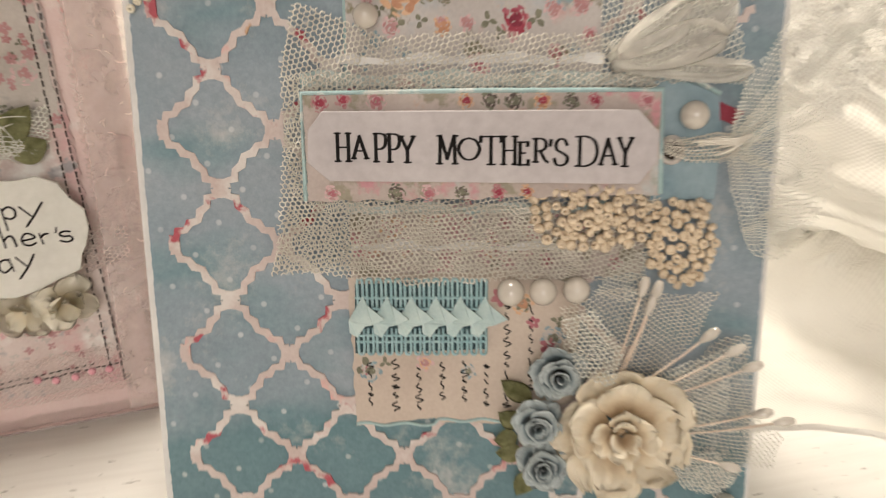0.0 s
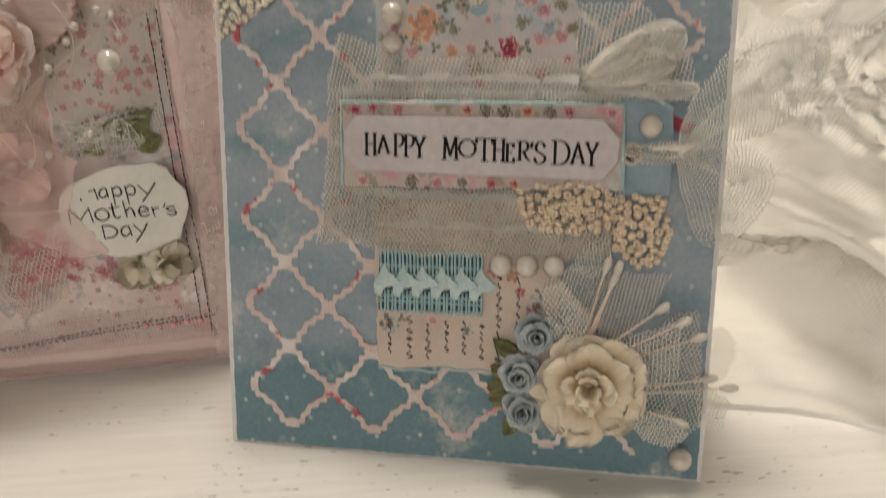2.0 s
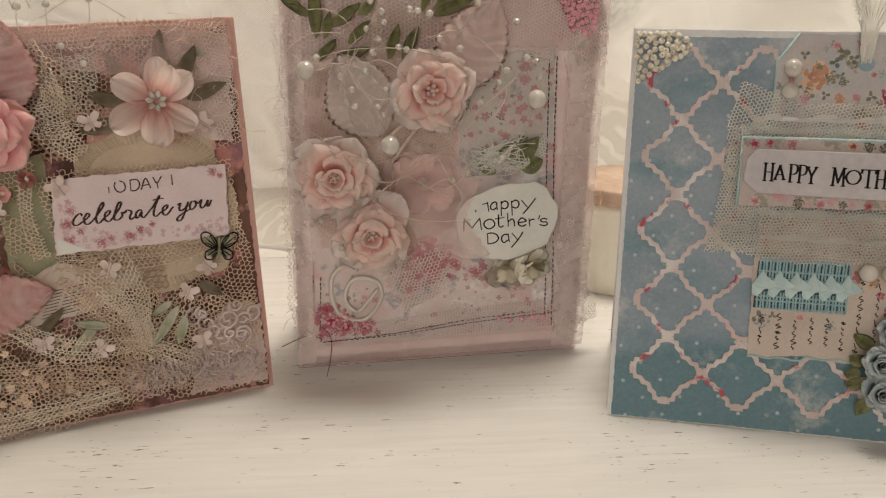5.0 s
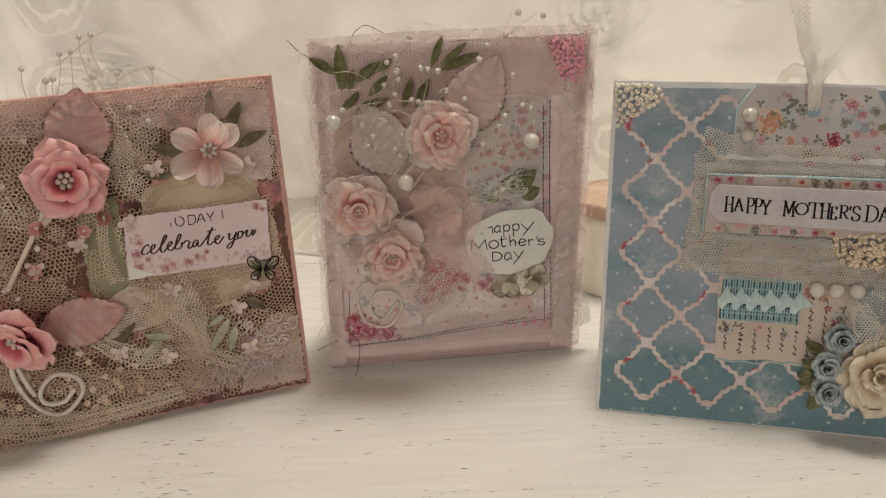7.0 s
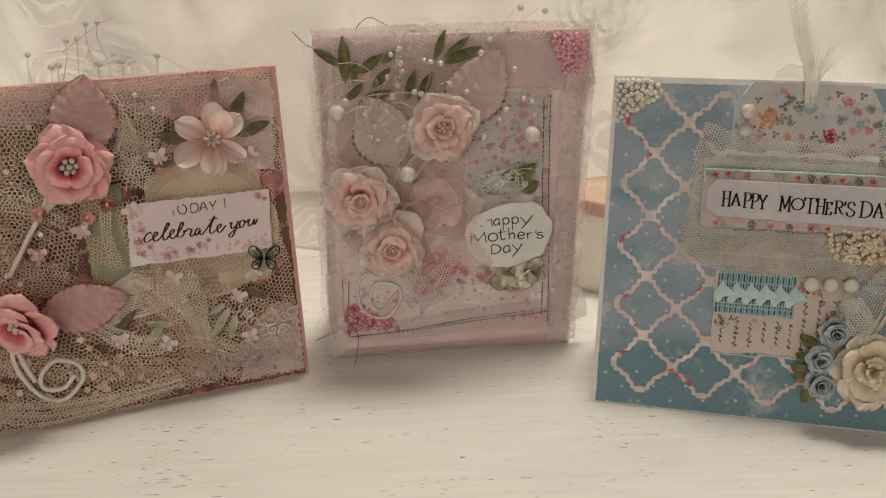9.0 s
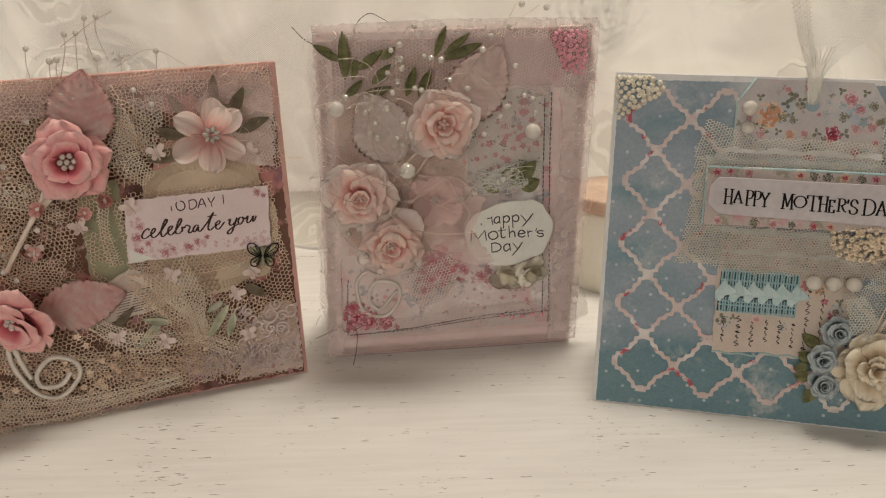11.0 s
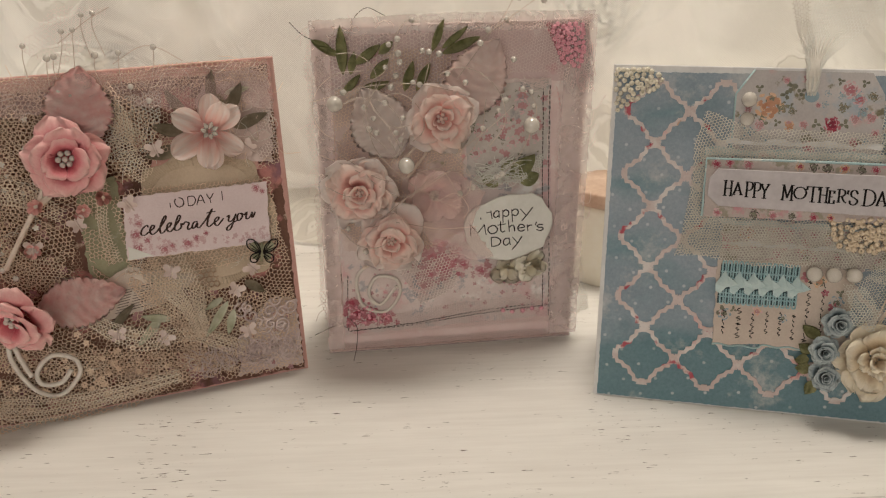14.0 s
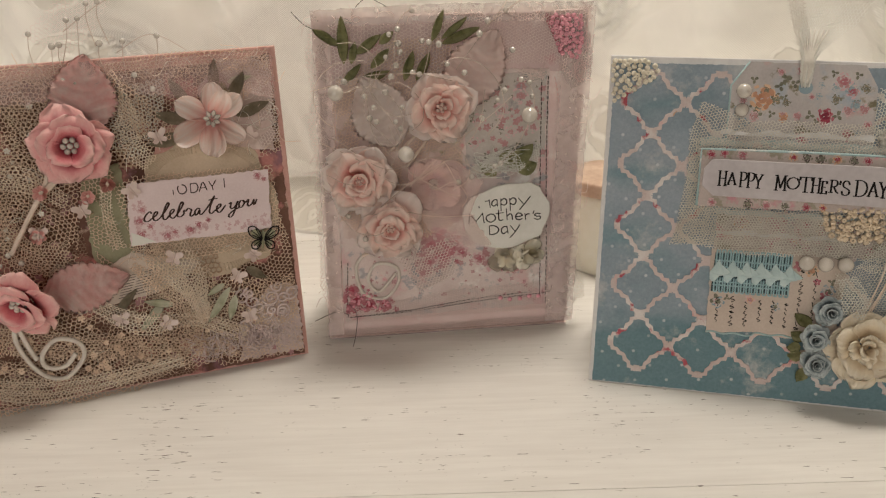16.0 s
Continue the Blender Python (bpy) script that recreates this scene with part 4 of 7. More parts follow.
def prints(name, parent, spots, z, material, seed=1, petals=5, label=""):
    """Flat printed blooms or leaves, one ink: spots of x, y, radius."""
    rng = random.Random(seed)
    verts, faces = [], []
    for x, y, r in spots:
        a0 = rng.uniform(0, 6.28)
        for k in range(petals):
            a = a0 + 2 * math.pi * k / petals
            px, py = x + math.cos(a) * r * 0.55, y + math.sin(a) * r * 0.55
            b = len(verts)
            for i in range(9):
                w = 2 * math.pi * i / 9
                rr = r * 0.5 * rng.uniform(0.75, 1.15)
                u, v = rr * math.cos(w), rr * 0.72 * math.sin(w)
                verts.append((px + u * math.cos(a) - v * math.sin(a), py + u * math.sin(a) + v * math.cos(a), z + 0.004 * (k % 3)))
            faces.append(tuple(range(b, b + 9)))
    return tagged(link(name, raw(name, verts, faces), material, parent, label), kind="stuff")


def printed_bloom(parent, x, y, r, z, tones, seed, name="printed_flower"):
    """A painted rose: many small overlapping dabs, palest at the rim and darkest at the heart."""
    rng = random.Random(seed)
    for q, tone in enumerate(tones):
        verts, faces = [], []
        reach = r * (1.0, 0.72, 0.38)[q]
        for k in range((16, 11, 6)[q]):
            a, d = k * 2.4 + rng.uniform(-0.3, 0.3), reach * math.sqrt((k + 0.5) / (16, 11, 6)[q])
            px, py, w, h = x + d * math.cos(a), y + d * math.sin(a), r * rng.uniform(0.2, 0.34), r * rng.uniform(0.08, 0.2)
            turn = a + math.pi / 2 + rng.uniform(-0.4, 0.4)
            b = len(verts)
            for i in range(8):
                u, v = w * math.cos(i * math.pi / 4) * rng.uniform(0.8, 1.15), h * math.sin(i * math.pi / 4) * rng.uniform(0.8, 1.15)
                verts.append((px + u * math.cos(turn) - v * math.sin(turn), py + u * math.sin(turn) + v * math.cos(turn), z + 0.03 * q + 0.0015 * k))
            faces.append(tuple(range(b, b + 8)))
        tagged(link(name, raw(name, verts, faces), M[tone], parent), kind="stuff")


def scatter_spots(poly, n, r0, r1, seed):
    rng = random.Random(seed)
    xs, ys = [p[0] for p in poly], [p[1] for p in poly]
    out = []
    while len(out) < n:
        x, y = rng.uniform(min(xs), max(xs)), rng.uniform(min(ys), max(ys))
        if inside(poly, np.array([x]), np.array([y]))[0]:
            out.append((x, y, rng.uniform(r0, r1)))
    return out


def stitches(name, parent, lines, z, material, step=1.6, r=0.2, dash=0.75, label=""):
    """Sewn dashes along lines."""
    paths = []
    rng = random.Random(3)
    for pts in lines:
        p = spline([(x, y, z) for x, y in pts], 40)
        acc, last = 0.0, p[0]
        for q in p[1:]:
            acc += (q - last).length
            d = (q - last).normalized() if (q - last).length else Vector((0, 1, 0))
            last = q
            if acc >= step:
                acc = 0.0
                o = Vector((rng.uniform(-0.12, 0.12), rng.uniform(-0.12, 0.12), 0))
                paths.append([q + o - d * step * dash / 2, q + o + Vector((0, 0, 0.12)), q + o + d * step * dash / 2])
    return tubes(name, paths, r, material, parent, label, 5)


def card_root(origin, yaw, lean, label):
    y, l = radians(yaw), radians(lean)
    u = Vector((math.cos(y), math.sin(y), 0))
    h = Vector((-math.sin(y), math.cos(y), 0))
    v = h * math.sin(l) + Vector((0, 0, math.cos(l)))
    n = u.cross(v)
    ob = new("greeting_card")
    m = Matrix((u, v, n)).transposed().to_4x4()
    m.translation = origin
    ob.matrix_world = m
    return tagged(ob, label, "greeting card", "handmade cards on the table")


def back_leaf(root, x0, x1, h, lean, material, spread):
    """The card's rear half, from the fold at the top down to the table."""
    a = radians(spread)
    e = (h * math.sin(a), h - h * math.cos(a))
    bm = bmesh.new()
    t = 0.7
    quad = [(h, -3.0), (e[1], -3.0 - e[0])]
    vs = []
    for x in (x0, x1):
        for (y, z) in ((quad[0]), (quad[1])):
            vs.append(bm.verts.new((x, y, z)))
            vs.append(bm.verts.new((x, y, z - t)))
    for f in ((0, 2, 6, 4), (1, 5, 7, 3), (0, 4, 5, 1), (2, 3, 7, 6), (0, 1, 3, 2), (4, 6, 7, 5)):
        bm.faces.new([vs[k] for k in f])
    return part("back_leaf", bm, material, root)


# ---- the room: unseen, added to close in the table and bounce light ----


def box(name, lo, hi, material, parent=None, bevel=0.0):
    bm = bmesh.new()
    bmesh.ops.create_cube(bm, size=1.0)
    for v in bm.verts:
        v.co = Vector([(a + b) / 2 + (b - a) * c for a, b, c in zip(lo, hi, v.co)])
    if bevel:
        bmesh.ops.bevel(bm, geom=list(bm.edges), offset=bevel, segments=2, affect="EDGES", profile=0.5)
    me = bpy.data.meshes.new(name)
    bm.to_mesh(me)
    bm.free()
    return link(name, me, material, parent)


def wall_with_window(name, x0, x1, y0, y1, z0, z1, wx0, wx1, wz0, wz1):
    bm = bmesh.new()
    for lo, hi in (((x0, y0, z0), (wx0, y1, z1)), ((wx1, y0, z0), (x1, y1, z1)), ((wx0, y0, z0), (wx1, y1, wz0)), ((wx0, y0, wz1), (wx1, y1, z1))):
        g = bmesh.ops.create_cube(bm, size=1.0)
        for v in g["verts"]:
            v.co = Vector([(a + b) / 2 + (b - a) * c for a, b, c in zip(lo, hi, v.co)])
    me = bpy.data.meshes.new(name)
    bm.to_mesh(me)
    bm.free()
    return link(name, me, M["wall"], None)


for nm, lo, hi, mt in (("floor", (-1.9, -1.9, -0.80), (1.9, 1.9, -0.75), "floorwood"), ("ceiling", (-1.9, -1.9, 1.65), (1.9, 1.9, 1.70), "wall"),
                       ("wall_west", (-1.9, -1.8, -0.75), (-1.8, 1.8, 1.65), "wall"), ("wall_east", (1.8, -1.8, -0.75), (1.9, 1.8, 1.65), "wall")):
    tagged(box(nm, lo, hi, M[mt]), "unseen plain tan room surface" if mt == "wall" else "plain brown wooden room floor", nm.split("_")[0], kind="structure")
tagged(wall_with_window("wall_north", -1.9, 1.9, 1.8, 1.9, -0.75, 1.65, -0.65, 0.55, 0.15, 1.35), "unseen plain tan wall with an opening behind an area lamp", "wall", kind="structure")
# this opening is made up, to go with the front fill
tagged(wall_with_window("wall_south", -1.9, 1.9, -1.9, -1.8, -0.75, 1.65, -0.5, 0.7, 0.25, 1.45), "unseen plain tan wall with an opening behind an area lamp", "wall", kind="structure")


# ---- the table ----
table = tagged(new("table"), "white distressed painted wooden plank table", "table")
table.location = (0, 0.1, -0.75)
TURN = math.radians(15.3)
table.rotation_euler = (0, 0, TURN)


def board(name, lo, hi, bevel):
    """A piece of the table, in the table's own turned axes round the point (0, 0.1)."""
    ob = box(name, lo, hi, M["table"], table, bevel)
    ob.location = (0, 0, 0.75)
    return ob


for y0, y1 in ((-0.46, -0.235), (-0.235, 0.0015), (0.0015, 0.235), (0.235, 0.50)):
    board("plank", (-0.85, y0 + 0.00008, -0.024), (0.85, y1 - 0.00008, 0.0), 0.0003)
for x in (-0.78, 0.78):
    for y in (-0.40, 0.44):
        board("leg", (x - 0.025, y - 0.025, -0.75), (x + 0.025, y + 0.025, -0.024), 0.003)


# ---- the lace cloth behind the cards ----
def smooth01(a, b, x):
    t = np.clip((x - a) / (b - a), 0, 1)
    return t * t * (3 - 2 * t)


def value_noise(x, y, seed):
    def h(i, j):
        s = np.sin(i * 127.1 + j * 311.7 + seed * 74.7) * 43758.5453
        return s - np.floor(s)
    i, j = np.floor(x), np.floor(y)
    fx, fy = x - i, y - j
    fx, fy = fx * fx * (3 - 2 * fx), fy * fy * (3 - 2 * fy)
    return (h(i, j) * (1 - fx) + h(i + 1, j) * fx) * (1 - fy) + (h(i, j + 1) * (1 - fx) + h(i + 1, j + 1) * fx) * fy


def fbm(x, y, seed, n=4):
    return sum(value_noise(x * 2 ** k, y * 2 ** k, seed + k) * 0.5 ** k for k in range(n))


def ridge(x, y, seed):
    """Sharp creases of gathered cloth."""
    return sum((1 - np.abs(2 * value_noise(x * 2 ** k, y * 2 ** k, seed + k) - 1)) ** 2 * 0.5 ** k for k in range(3))


def drape():
    """A hanging lace cloth: s runs up from the hem, which lies on the table, to the hanging part."""
    nx, ns = 560, 330
    x, s = np.meshgrid(np.linspace(-0.62, 0.50, nx), np.linspace(0, 0.62, ns), indexing="ij")
    back = 0.345 - 0.085 * smooth01(-0.02, 0.16, x) - 0.05 * smooth01(-0.24, -0.5, x)
    hem = 0.30 - 0.094 * smooth01(0.02, 0.085, x) - 0.03 * smooth01(0.09, 0.20, x)
    flatlen = np.maximum(back - hem, 0.01)
    bend = 0.035
    f = np.clip(s / flatlen, 0, 1)
    up = np.clip(s - flatlen + bend, 0, None)
    y = hem + (back - hem) * np.minimum(f, 1) + 0.10 * np.clip(s - flatlen, 0, None)
    z = 0.002 + 0.5 * (np.sqrt((s - flatlen) ** 2 + bend ** 2) + (s - flatlen)) - 0.5 * (np.sqrt(flatlen ** 2 + bend ** 2) - flatlen)
    wx, wz = x + 0.02 * fbm(x * 9, s * 9, 3), s + 0.02 * fbm(x * 9, s * 9, 7)
    folds = 0.020 * ridge(wx * 6 + wz * 4, wz * 4 - wx * 2, 11) + 0.005 * ridge(wx * 22 + wz * 9, wz * 16, 17) + 0.0006 * fbm(x * 120, s * 120, 23)
    # bunched folds of the corner that lies forward on the table
    heap = smooth01(0.06, 0.13, x) * (1 - smooth01(0.10, 0.2, s)) * smooth01(0.0, 0.02, s)
    folds = folds + heap * (0.040 * ridge(wx * 9 + 2, wz * 26 + wx * 8, 41) + 0.018 * ridge(wx * 34, wz * 48, 43))
    folds = folds + smooth01(0.055, 0.10, x) * (0.008 * np.exp(-((s - 0.032 - 0.012 * np.sin(x * 40)) / 0.017) ** 2))
    # embossed roses of the lace pattern: curled rims round each centre
    rose = np.zeros_like(x)
    rng = random.Random(5)
    spots = [(0.128, 0.17, 0.030), (0.105, 0.075, 0.022), (0.155, 0.06, 0.02), (0.20, 0.12, 0.028), (0.06, 0.22, 0.026)]
    spots += [(rng.uniform(-0.55, 0.45), rng.uniform(0.1, 0.45), rng.uniform(0.018, 0.03)) for _ in range(34)]
    spots += [(rng.uniform(0.06, 0.34), rng.uniform(0.02, 0.2), rng.uniform(0.014, 0.022)) for _ in range(14)]
    for cx, cs, r in spots:
        dx, dy = x - cx, (s - cs)
        d, a = np.hypot(dx, dy) / r, np.arctan2(dy, dx)
        swirl = d * 3.2 + 0.35 * np.sin(a * 3 + d * 4) + a / (2 * math.pi)
        rim = (swirl - np.floor(swirl)) ** 2
        rose += np.clip(1.25 - d, 0, 0.5) * 2 * rim * 0.010
    lift = folds * 1.0 + rose
    sm = smooth01(0.0, 0.06, s)
    y = y - lift * (0.25 + 0.75 * smooth01(0.0, 0.5, np.clip((s - flatlen) / 0.17 + 0.08, 0, 1)))
    z = z + lift * 0.7 * (1 - smooth01(0.0, 1.0, np.clip((s - flatlen) / 0.06 + 0.5, 0, 1))) * sm
    z = np.maximum(z, 0.0015)
    y = y - 0.006 * fbm(x * 18, x * 0, 31) * (1 - sm)
    verts = np.stack([x, y, z], 2).reshape(-1, 3)
    i, j = np.meshgrid(np.arange(nx - 1), np.arange(ns - 1), indexing="ij")
    a = (i * ns + j).ravel()
    faces = np.stack([a, a + ns, a + ns + 1, a + 1], 1).tolist()
    me = bpy.data.meshes.new("lace_cloth")
    me.from_pydata(verts.tolist(), [], faces)
    uv = me.uv_layers.new(name="sheet")
    sheet = np.stack([x.ravel() + 0.7, s.ravel()], 1)
    corner = np.empty(len(me.loops), dtype=np.int32)
    me.loops.foreach_get("vertex_index", corner)
    uv.data.foreach_set("uv", sheet[corner].ravel())
    me.polygons.foreach_set("use_smooth", [True] * len(me.polygons))
    return tagged(link("lace_cloth", me, M["cloth"], None), "white rose-patterned lace cloth draped in folds behind the cards", "cloth")


drape()


def fit_raised_to_view(root, low, feet):
    """Shrinks raised parts towards the camera's foot on the card, to fit its view; feet: foot point and camera distance
    for the parts below and above the height low.
    """
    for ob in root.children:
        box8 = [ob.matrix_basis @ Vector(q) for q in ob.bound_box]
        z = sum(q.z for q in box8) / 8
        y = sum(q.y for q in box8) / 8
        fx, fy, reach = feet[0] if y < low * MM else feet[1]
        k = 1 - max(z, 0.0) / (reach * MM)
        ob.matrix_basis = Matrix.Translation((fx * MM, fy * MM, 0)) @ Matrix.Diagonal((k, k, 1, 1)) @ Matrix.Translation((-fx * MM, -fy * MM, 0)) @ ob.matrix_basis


# ---- the blue card ----
def blue_card():
    c = card_root((-0.065, 0.157, 0.0), 0.8, 11.5, "pale blue handmade card with pink trellis, netting and paper flowers")
    back_leaf(c, 0.5, 137.5, 137.0, 11.5, M["white_card"], 23.0)
    slab("base", [(0, 0), (138, 0), (138, 137.6), (0, 137.6)], -3.0, 0.0, M["white_card"], c, "white folded card base", bevel=0.4)
    slab("printed_panel", [(1.6, 0.6), (136.8, 0.8), (136.6, 135.6), (1.6, 134.8)], 0.02, 0.5, M["blue"], c, "worn blue polka dot paper with chalky edges", jag=0.16, step=1.0, seed=4)
    slab("torn_edge", [(60, 134.9), (136.9, 135.3), (136.9, 136.3), (60, 136.0)], 0.03, 0.45, M["white_card"], c, "torn white paper edge", jag=0.3, step=1.0, seed=8)

    # die-cut trellis: strips with stepped shoulders between short necks
    px, py = 25.2, 25.35

    trellis = slab("trellis", [(16.2, 132.4), (18.8, 132.4), (18.8, 130.4), (16.2, 130.4)], 0.5, 1.02, M["trellis"], c, "pink and red mottled die-cut trellis")

    def strip(p, w=0.74, z0=0.5, z1=1.0):
        n = len(p)
        vs = []
        bm = bmesh.new()
        for i, (x, y) in enumerate(p):
            ax, ay = p[max(i - 1, 0)]
            bx, by = p[min(i + 1, n - 1)]
            d = math.hypot(bx - ax, by - ay)
            nx, ny = -(by - ay) / d * w, (bx - ax) / d * w
            k = 0.018 * (121 - y)
            vs.append([bm.verts.new((x + k + s * nx, y + s * ny, z)) for s, z in ((-1, z0), (-1, z1), (1, z1), (1, z0))] if w > 1.0 or i % 2 else [bm.verts.new((x + k + s * nx * 1.25, y + s * ny * 1.25, z)) for s, z in ((-1, z0), (-1, z1), (1, z1), (1, z0))])
        for a, b in zip(vs, vs[1:]):
            for q in range(4):
                bm.faces.new((a[q], a[(q + 1) % 4], b[(q + 1) % 4], b[q]))
        bm.faces.new(vs[0])
        bm.faces.new(vs[-1][::-1])
        part("trellis_bar", bm, M["trellis"], trellis)

    quarter = [(1.3, 12.4), (1.5, 11.0), (3.2, 10.6), (3.4, 8.8), (5.0, 7.6), (5.6, 5.6), (7.6, 5.0), (8.6, 3.4), (10.4, 3.2), (10.9, 1.5), (12.3, 1.3)]
    for i in range(5):
        for j in range(5):
            cx, cy = 17.4 + i * px, 120.2 - j * py
            for sx in (-1, 1):
                if (i == 4 and j in (1, 2, 3)) or (i == 4 and sx == 1 and j == 4):
                    continue
                for sy in (-1, 1):
                    strip([(cx + sx * x, cy + sy * y) for x, y in quarter])
            if i < 4:
                strip([(cx + 10.6, cy + 0.0), (cx + px - 10.6, cy)], 1.65, 0.5, 1.04)
            if j < 4 and not (i == 4):
                strip([(cx, cy - 10.6), (cx, cy - py + 10.6)], 1.65, 0.5, 1.04)
            if j == 0:
                strip([(cx - 1.2, cy + 11.0), (cx + 1.2, cy + 11.0)], 1.3, 0.5, 1.04)
            if j == 4 and i < 4:
                strip([(cx - 1.2, cy - 11.2), (cx + 1.2, cy - 11.2)], 1.3, 0.5, 1.04)
            if i == 0:
                strip([(cx - 11.4, cy - 1.2), (cx - 11.4, cy + 1.2)], 1.2, 0.5, 1.04)

    cluster(c, [(0.5, 135.5), (14.5, 136), (18.5, 132.5), (16, 129), (9, 123.5), (1.2, 119.3)], 110, 1.1, 1.2, "beadcream", 11, 1.2)

    # floral hang tag tucked behind the netting, with a hole and ribbon
    hole = [(73.4 + 2.6 * math.cos(a), 127.3 + 2.4 * math.sin(a)) for a in np.linspace(0, 2 * math.pi, 17)[:-1]]
    tag_pts = [(46.3, 127.3), (46.2, 104), (100, 104), (98.8, 128.2), (93.8, 136.3), (52.2, 136.5)]
    t = slab("tag", tag_pts, 1.05, 1.6, M["floral"], c, "floral printed paper tag with blue inked edge", jag=0.12, step=3)
    tubes("inked_edge", [[Vector((x, y, 1.35)) for x, y in ((46.2, 105), (46.2, 127.4), (52.3, 136.6))]], 0.45, M["teal"], t, sides=5)
    slab("hole", hole, 1.5, 1.66, M["greyblue"], t, "torn blue punched hole")
    for k, (x, y, r, tones) in enumerate(((58.6, 123.1, 5.2, ("peachprint", "orangeprint", "orangeprint")), (86.6, 130.2, 3.2, ("blushprint", "pinkprint", "hotpink")), (90.2, 126.6, 2.6, ("blushprint", "pinkprint", "hotpink")),
                                          (81.6, 117.0, 3.2, ("hotpink", "redprint", "wineprint")), (71.5, 133.6, 2.2, ("blushprint", "pinkprint", "pinkprint")), (95.0, 120.0, 2.2, ("blushprint", "pinkprint", "pinkprint")), (66.5, 116.0, 2.0, ("peachprint", "orangeprint", "orangeprint")))):
        printed_bloom(t, x, y, r, 1.64, tones, 30 + k)
    for k, (x, y, r) in enumerate(((52, 113, 2.2), (74, 108, 2.6), (90, 110, 2.4), (62, 108, 2.0), (97, 114, 1.8), (76, 124, 1.2), (79, 128.5, 1.2), (64, 133, 1.5))):
        printed_bloom(t, x, y, r, 1.64, ("blushprint", "pinkprint", "hotpink") if k % 3 else ("greyblue", "greyprint", "greyblue"), 130 + k)
    for k in range(26):
        rng = random.Random(530 + k)
        x, y = rng.uniform(49, 97), rng.uniform(107, 133 - 5 * (k % 2))
        if abs(x - 73.4) > 5 or y < 121:
            printed_bloom(t, x, y, rng.uniform(1.2, 2.4), 1.625, (("greenprint", "greyolive", "greenprint"), ("greyblue", "greyprint", "greyblue"), ("blushprint", "pinkprint", "pinkprint"))[k % 3], 530 + k, "printed_leaf")
    prints("printed_leaf", t, [(76, 117, 1.8), (86, 117.2, 2.0), (66, 130.5, 2.4), (69.5, 128.8, 1.8), (64, 127.5, 2.0), (54.5, 129.8, 1.6), (57, 116.6, 1.8), (62, 117, 1.6), (91.5, 132.5, 1.6), (83, 133, 1.5), (92, 122.5, 1.4), (78.5, 114.6, 1.4), (66.2, 123.4, 1.4), (53.4, 119.2, 1.4)], 1.62, M["greenprint"], 5, 3)
    prints("printed_leaf", t, scatter_spots([(48, 106), (98, 106), (97, 127), (92, 134), (54, 134)], 40, 0.4, 0.9, 77), 1.612, M["greyprint"], 8, 3)
    pearl(c, 50.4, 125.3, 4.0, 3.0)
    pearl(c, 50.4, 117.9, 3.4, 2.7)

    # cheesecloth netting layers
    netpoly = [(32, 107.5), (35.6, 121), (42, 118.8), (55, 113.6), (66, 114.6), (99, 114), (112, 106), (113, 80), (110, 61), (84, 62), (52, 64), (28, 62.5), (33, 80)]
    net("netting", netpoly, 1.2, 0.19, flat(2.3, 0.35, 0.3, 1.0), M["net"], c, "ivory open-weave cotton netting with frayed edges", 0.25, 3)
    net("netting", [(33, 106), (112, 106), (111, 101), (34, 101)], 1.15, 0.18, flat(3.0, 0.5, 0.5, 2.0), M["net"], c, "", 0.6, 4)
    net("netting", [(29, 64), (33, 100), (38, 100), (40, 80), (84, 78), (100, 70), (96, 62), (60, 60)], 1.15, 0.18, flat(3.1, 0.5, 0.4, 3.0), M["net"], c, "", 0.05, 5)
    net("netting", [(99, 128), (114.5, 128), (128, 115), (130, 104), (104, 104), (99, 112)], 1.25, 0.16, flat(2.6, 0.6, 0.3, 4.0), M["netwhite"], c, "", 0.4, 6)
    slab("torn_paper_strip", [(46, 78), (111, 79), (110, 63), (80, 60), (46, 62)], 1.06, 1.35, M["floralback"], c, "torn pink floral paper under netting", jag=0.5, step=1.5, seed=14)
    slab("label_mat", [(36.4, 101.8), (111.9, 102.2), (112.4, 80.2), (36.7, 78.9)], 4.6, 5.2, M["floralback"], c, "torn floral paper mat with teal edges", jag=0.4, step=1.5, seed=15)
    for k, (x, y, r, tones) in enumerate(((40, 100, 2.0, 0), (45, 100.6, 1.8, 0), (52, 100.2, 2.2, 1), (71, 100.3, 1.8, 2), (76, 100.4, 2.0, 3), (81, 100.2, 2.2, 3), (87, 100.3, 2.0, 2), (93, 100.2, 1.8, 3), (98, 100.4, 1.8, 0), (109, 100.2, 1.8, 1), (42, 80.6, 1.8, 1), (56, 80.8, 2.0, 3), (63, 80.6, 2.0, 1), (70, 80.8, 1.6, 3), (78, 80.8, 1.8, 0), (84, 81, 1.6, 2))):
        printed_bloom(c, x, y, r, 5.22, (("pinkprint", "hotpink", "redprint"), ("blushprint", "pinkprint", "hotpink"), ("peachprint", "orangeprint", "redprint"), ("greenprint", "brownink", "greenprint"))[tones], 430 + k)
    for k in range(24):
        rng = random.Random(480 + k)
        printed_bloom(c, rng.uniform(48, 108), rng.uniform(63, 77), rng.uniform(1.2, 2.6), 1.38, (("blushprint", "pinkprint", "hotpink"), ("greenprint", "greyprint", "greenprint"), ("peachprint", "blushprint", "pinkprint"))[k % 3], 480 + k)
    rim = [Vector(p) for p in ((36.2, 79, 5.1), (36.2, 102, 5.1), (74, 102.4, 5.1), (112, 102.4, 5.1), (112.6, 80.4, 5.1))]
    tubes("inked_edge", [rim], 0.55, M["teal"], c, "teal inked paper edge", 5)
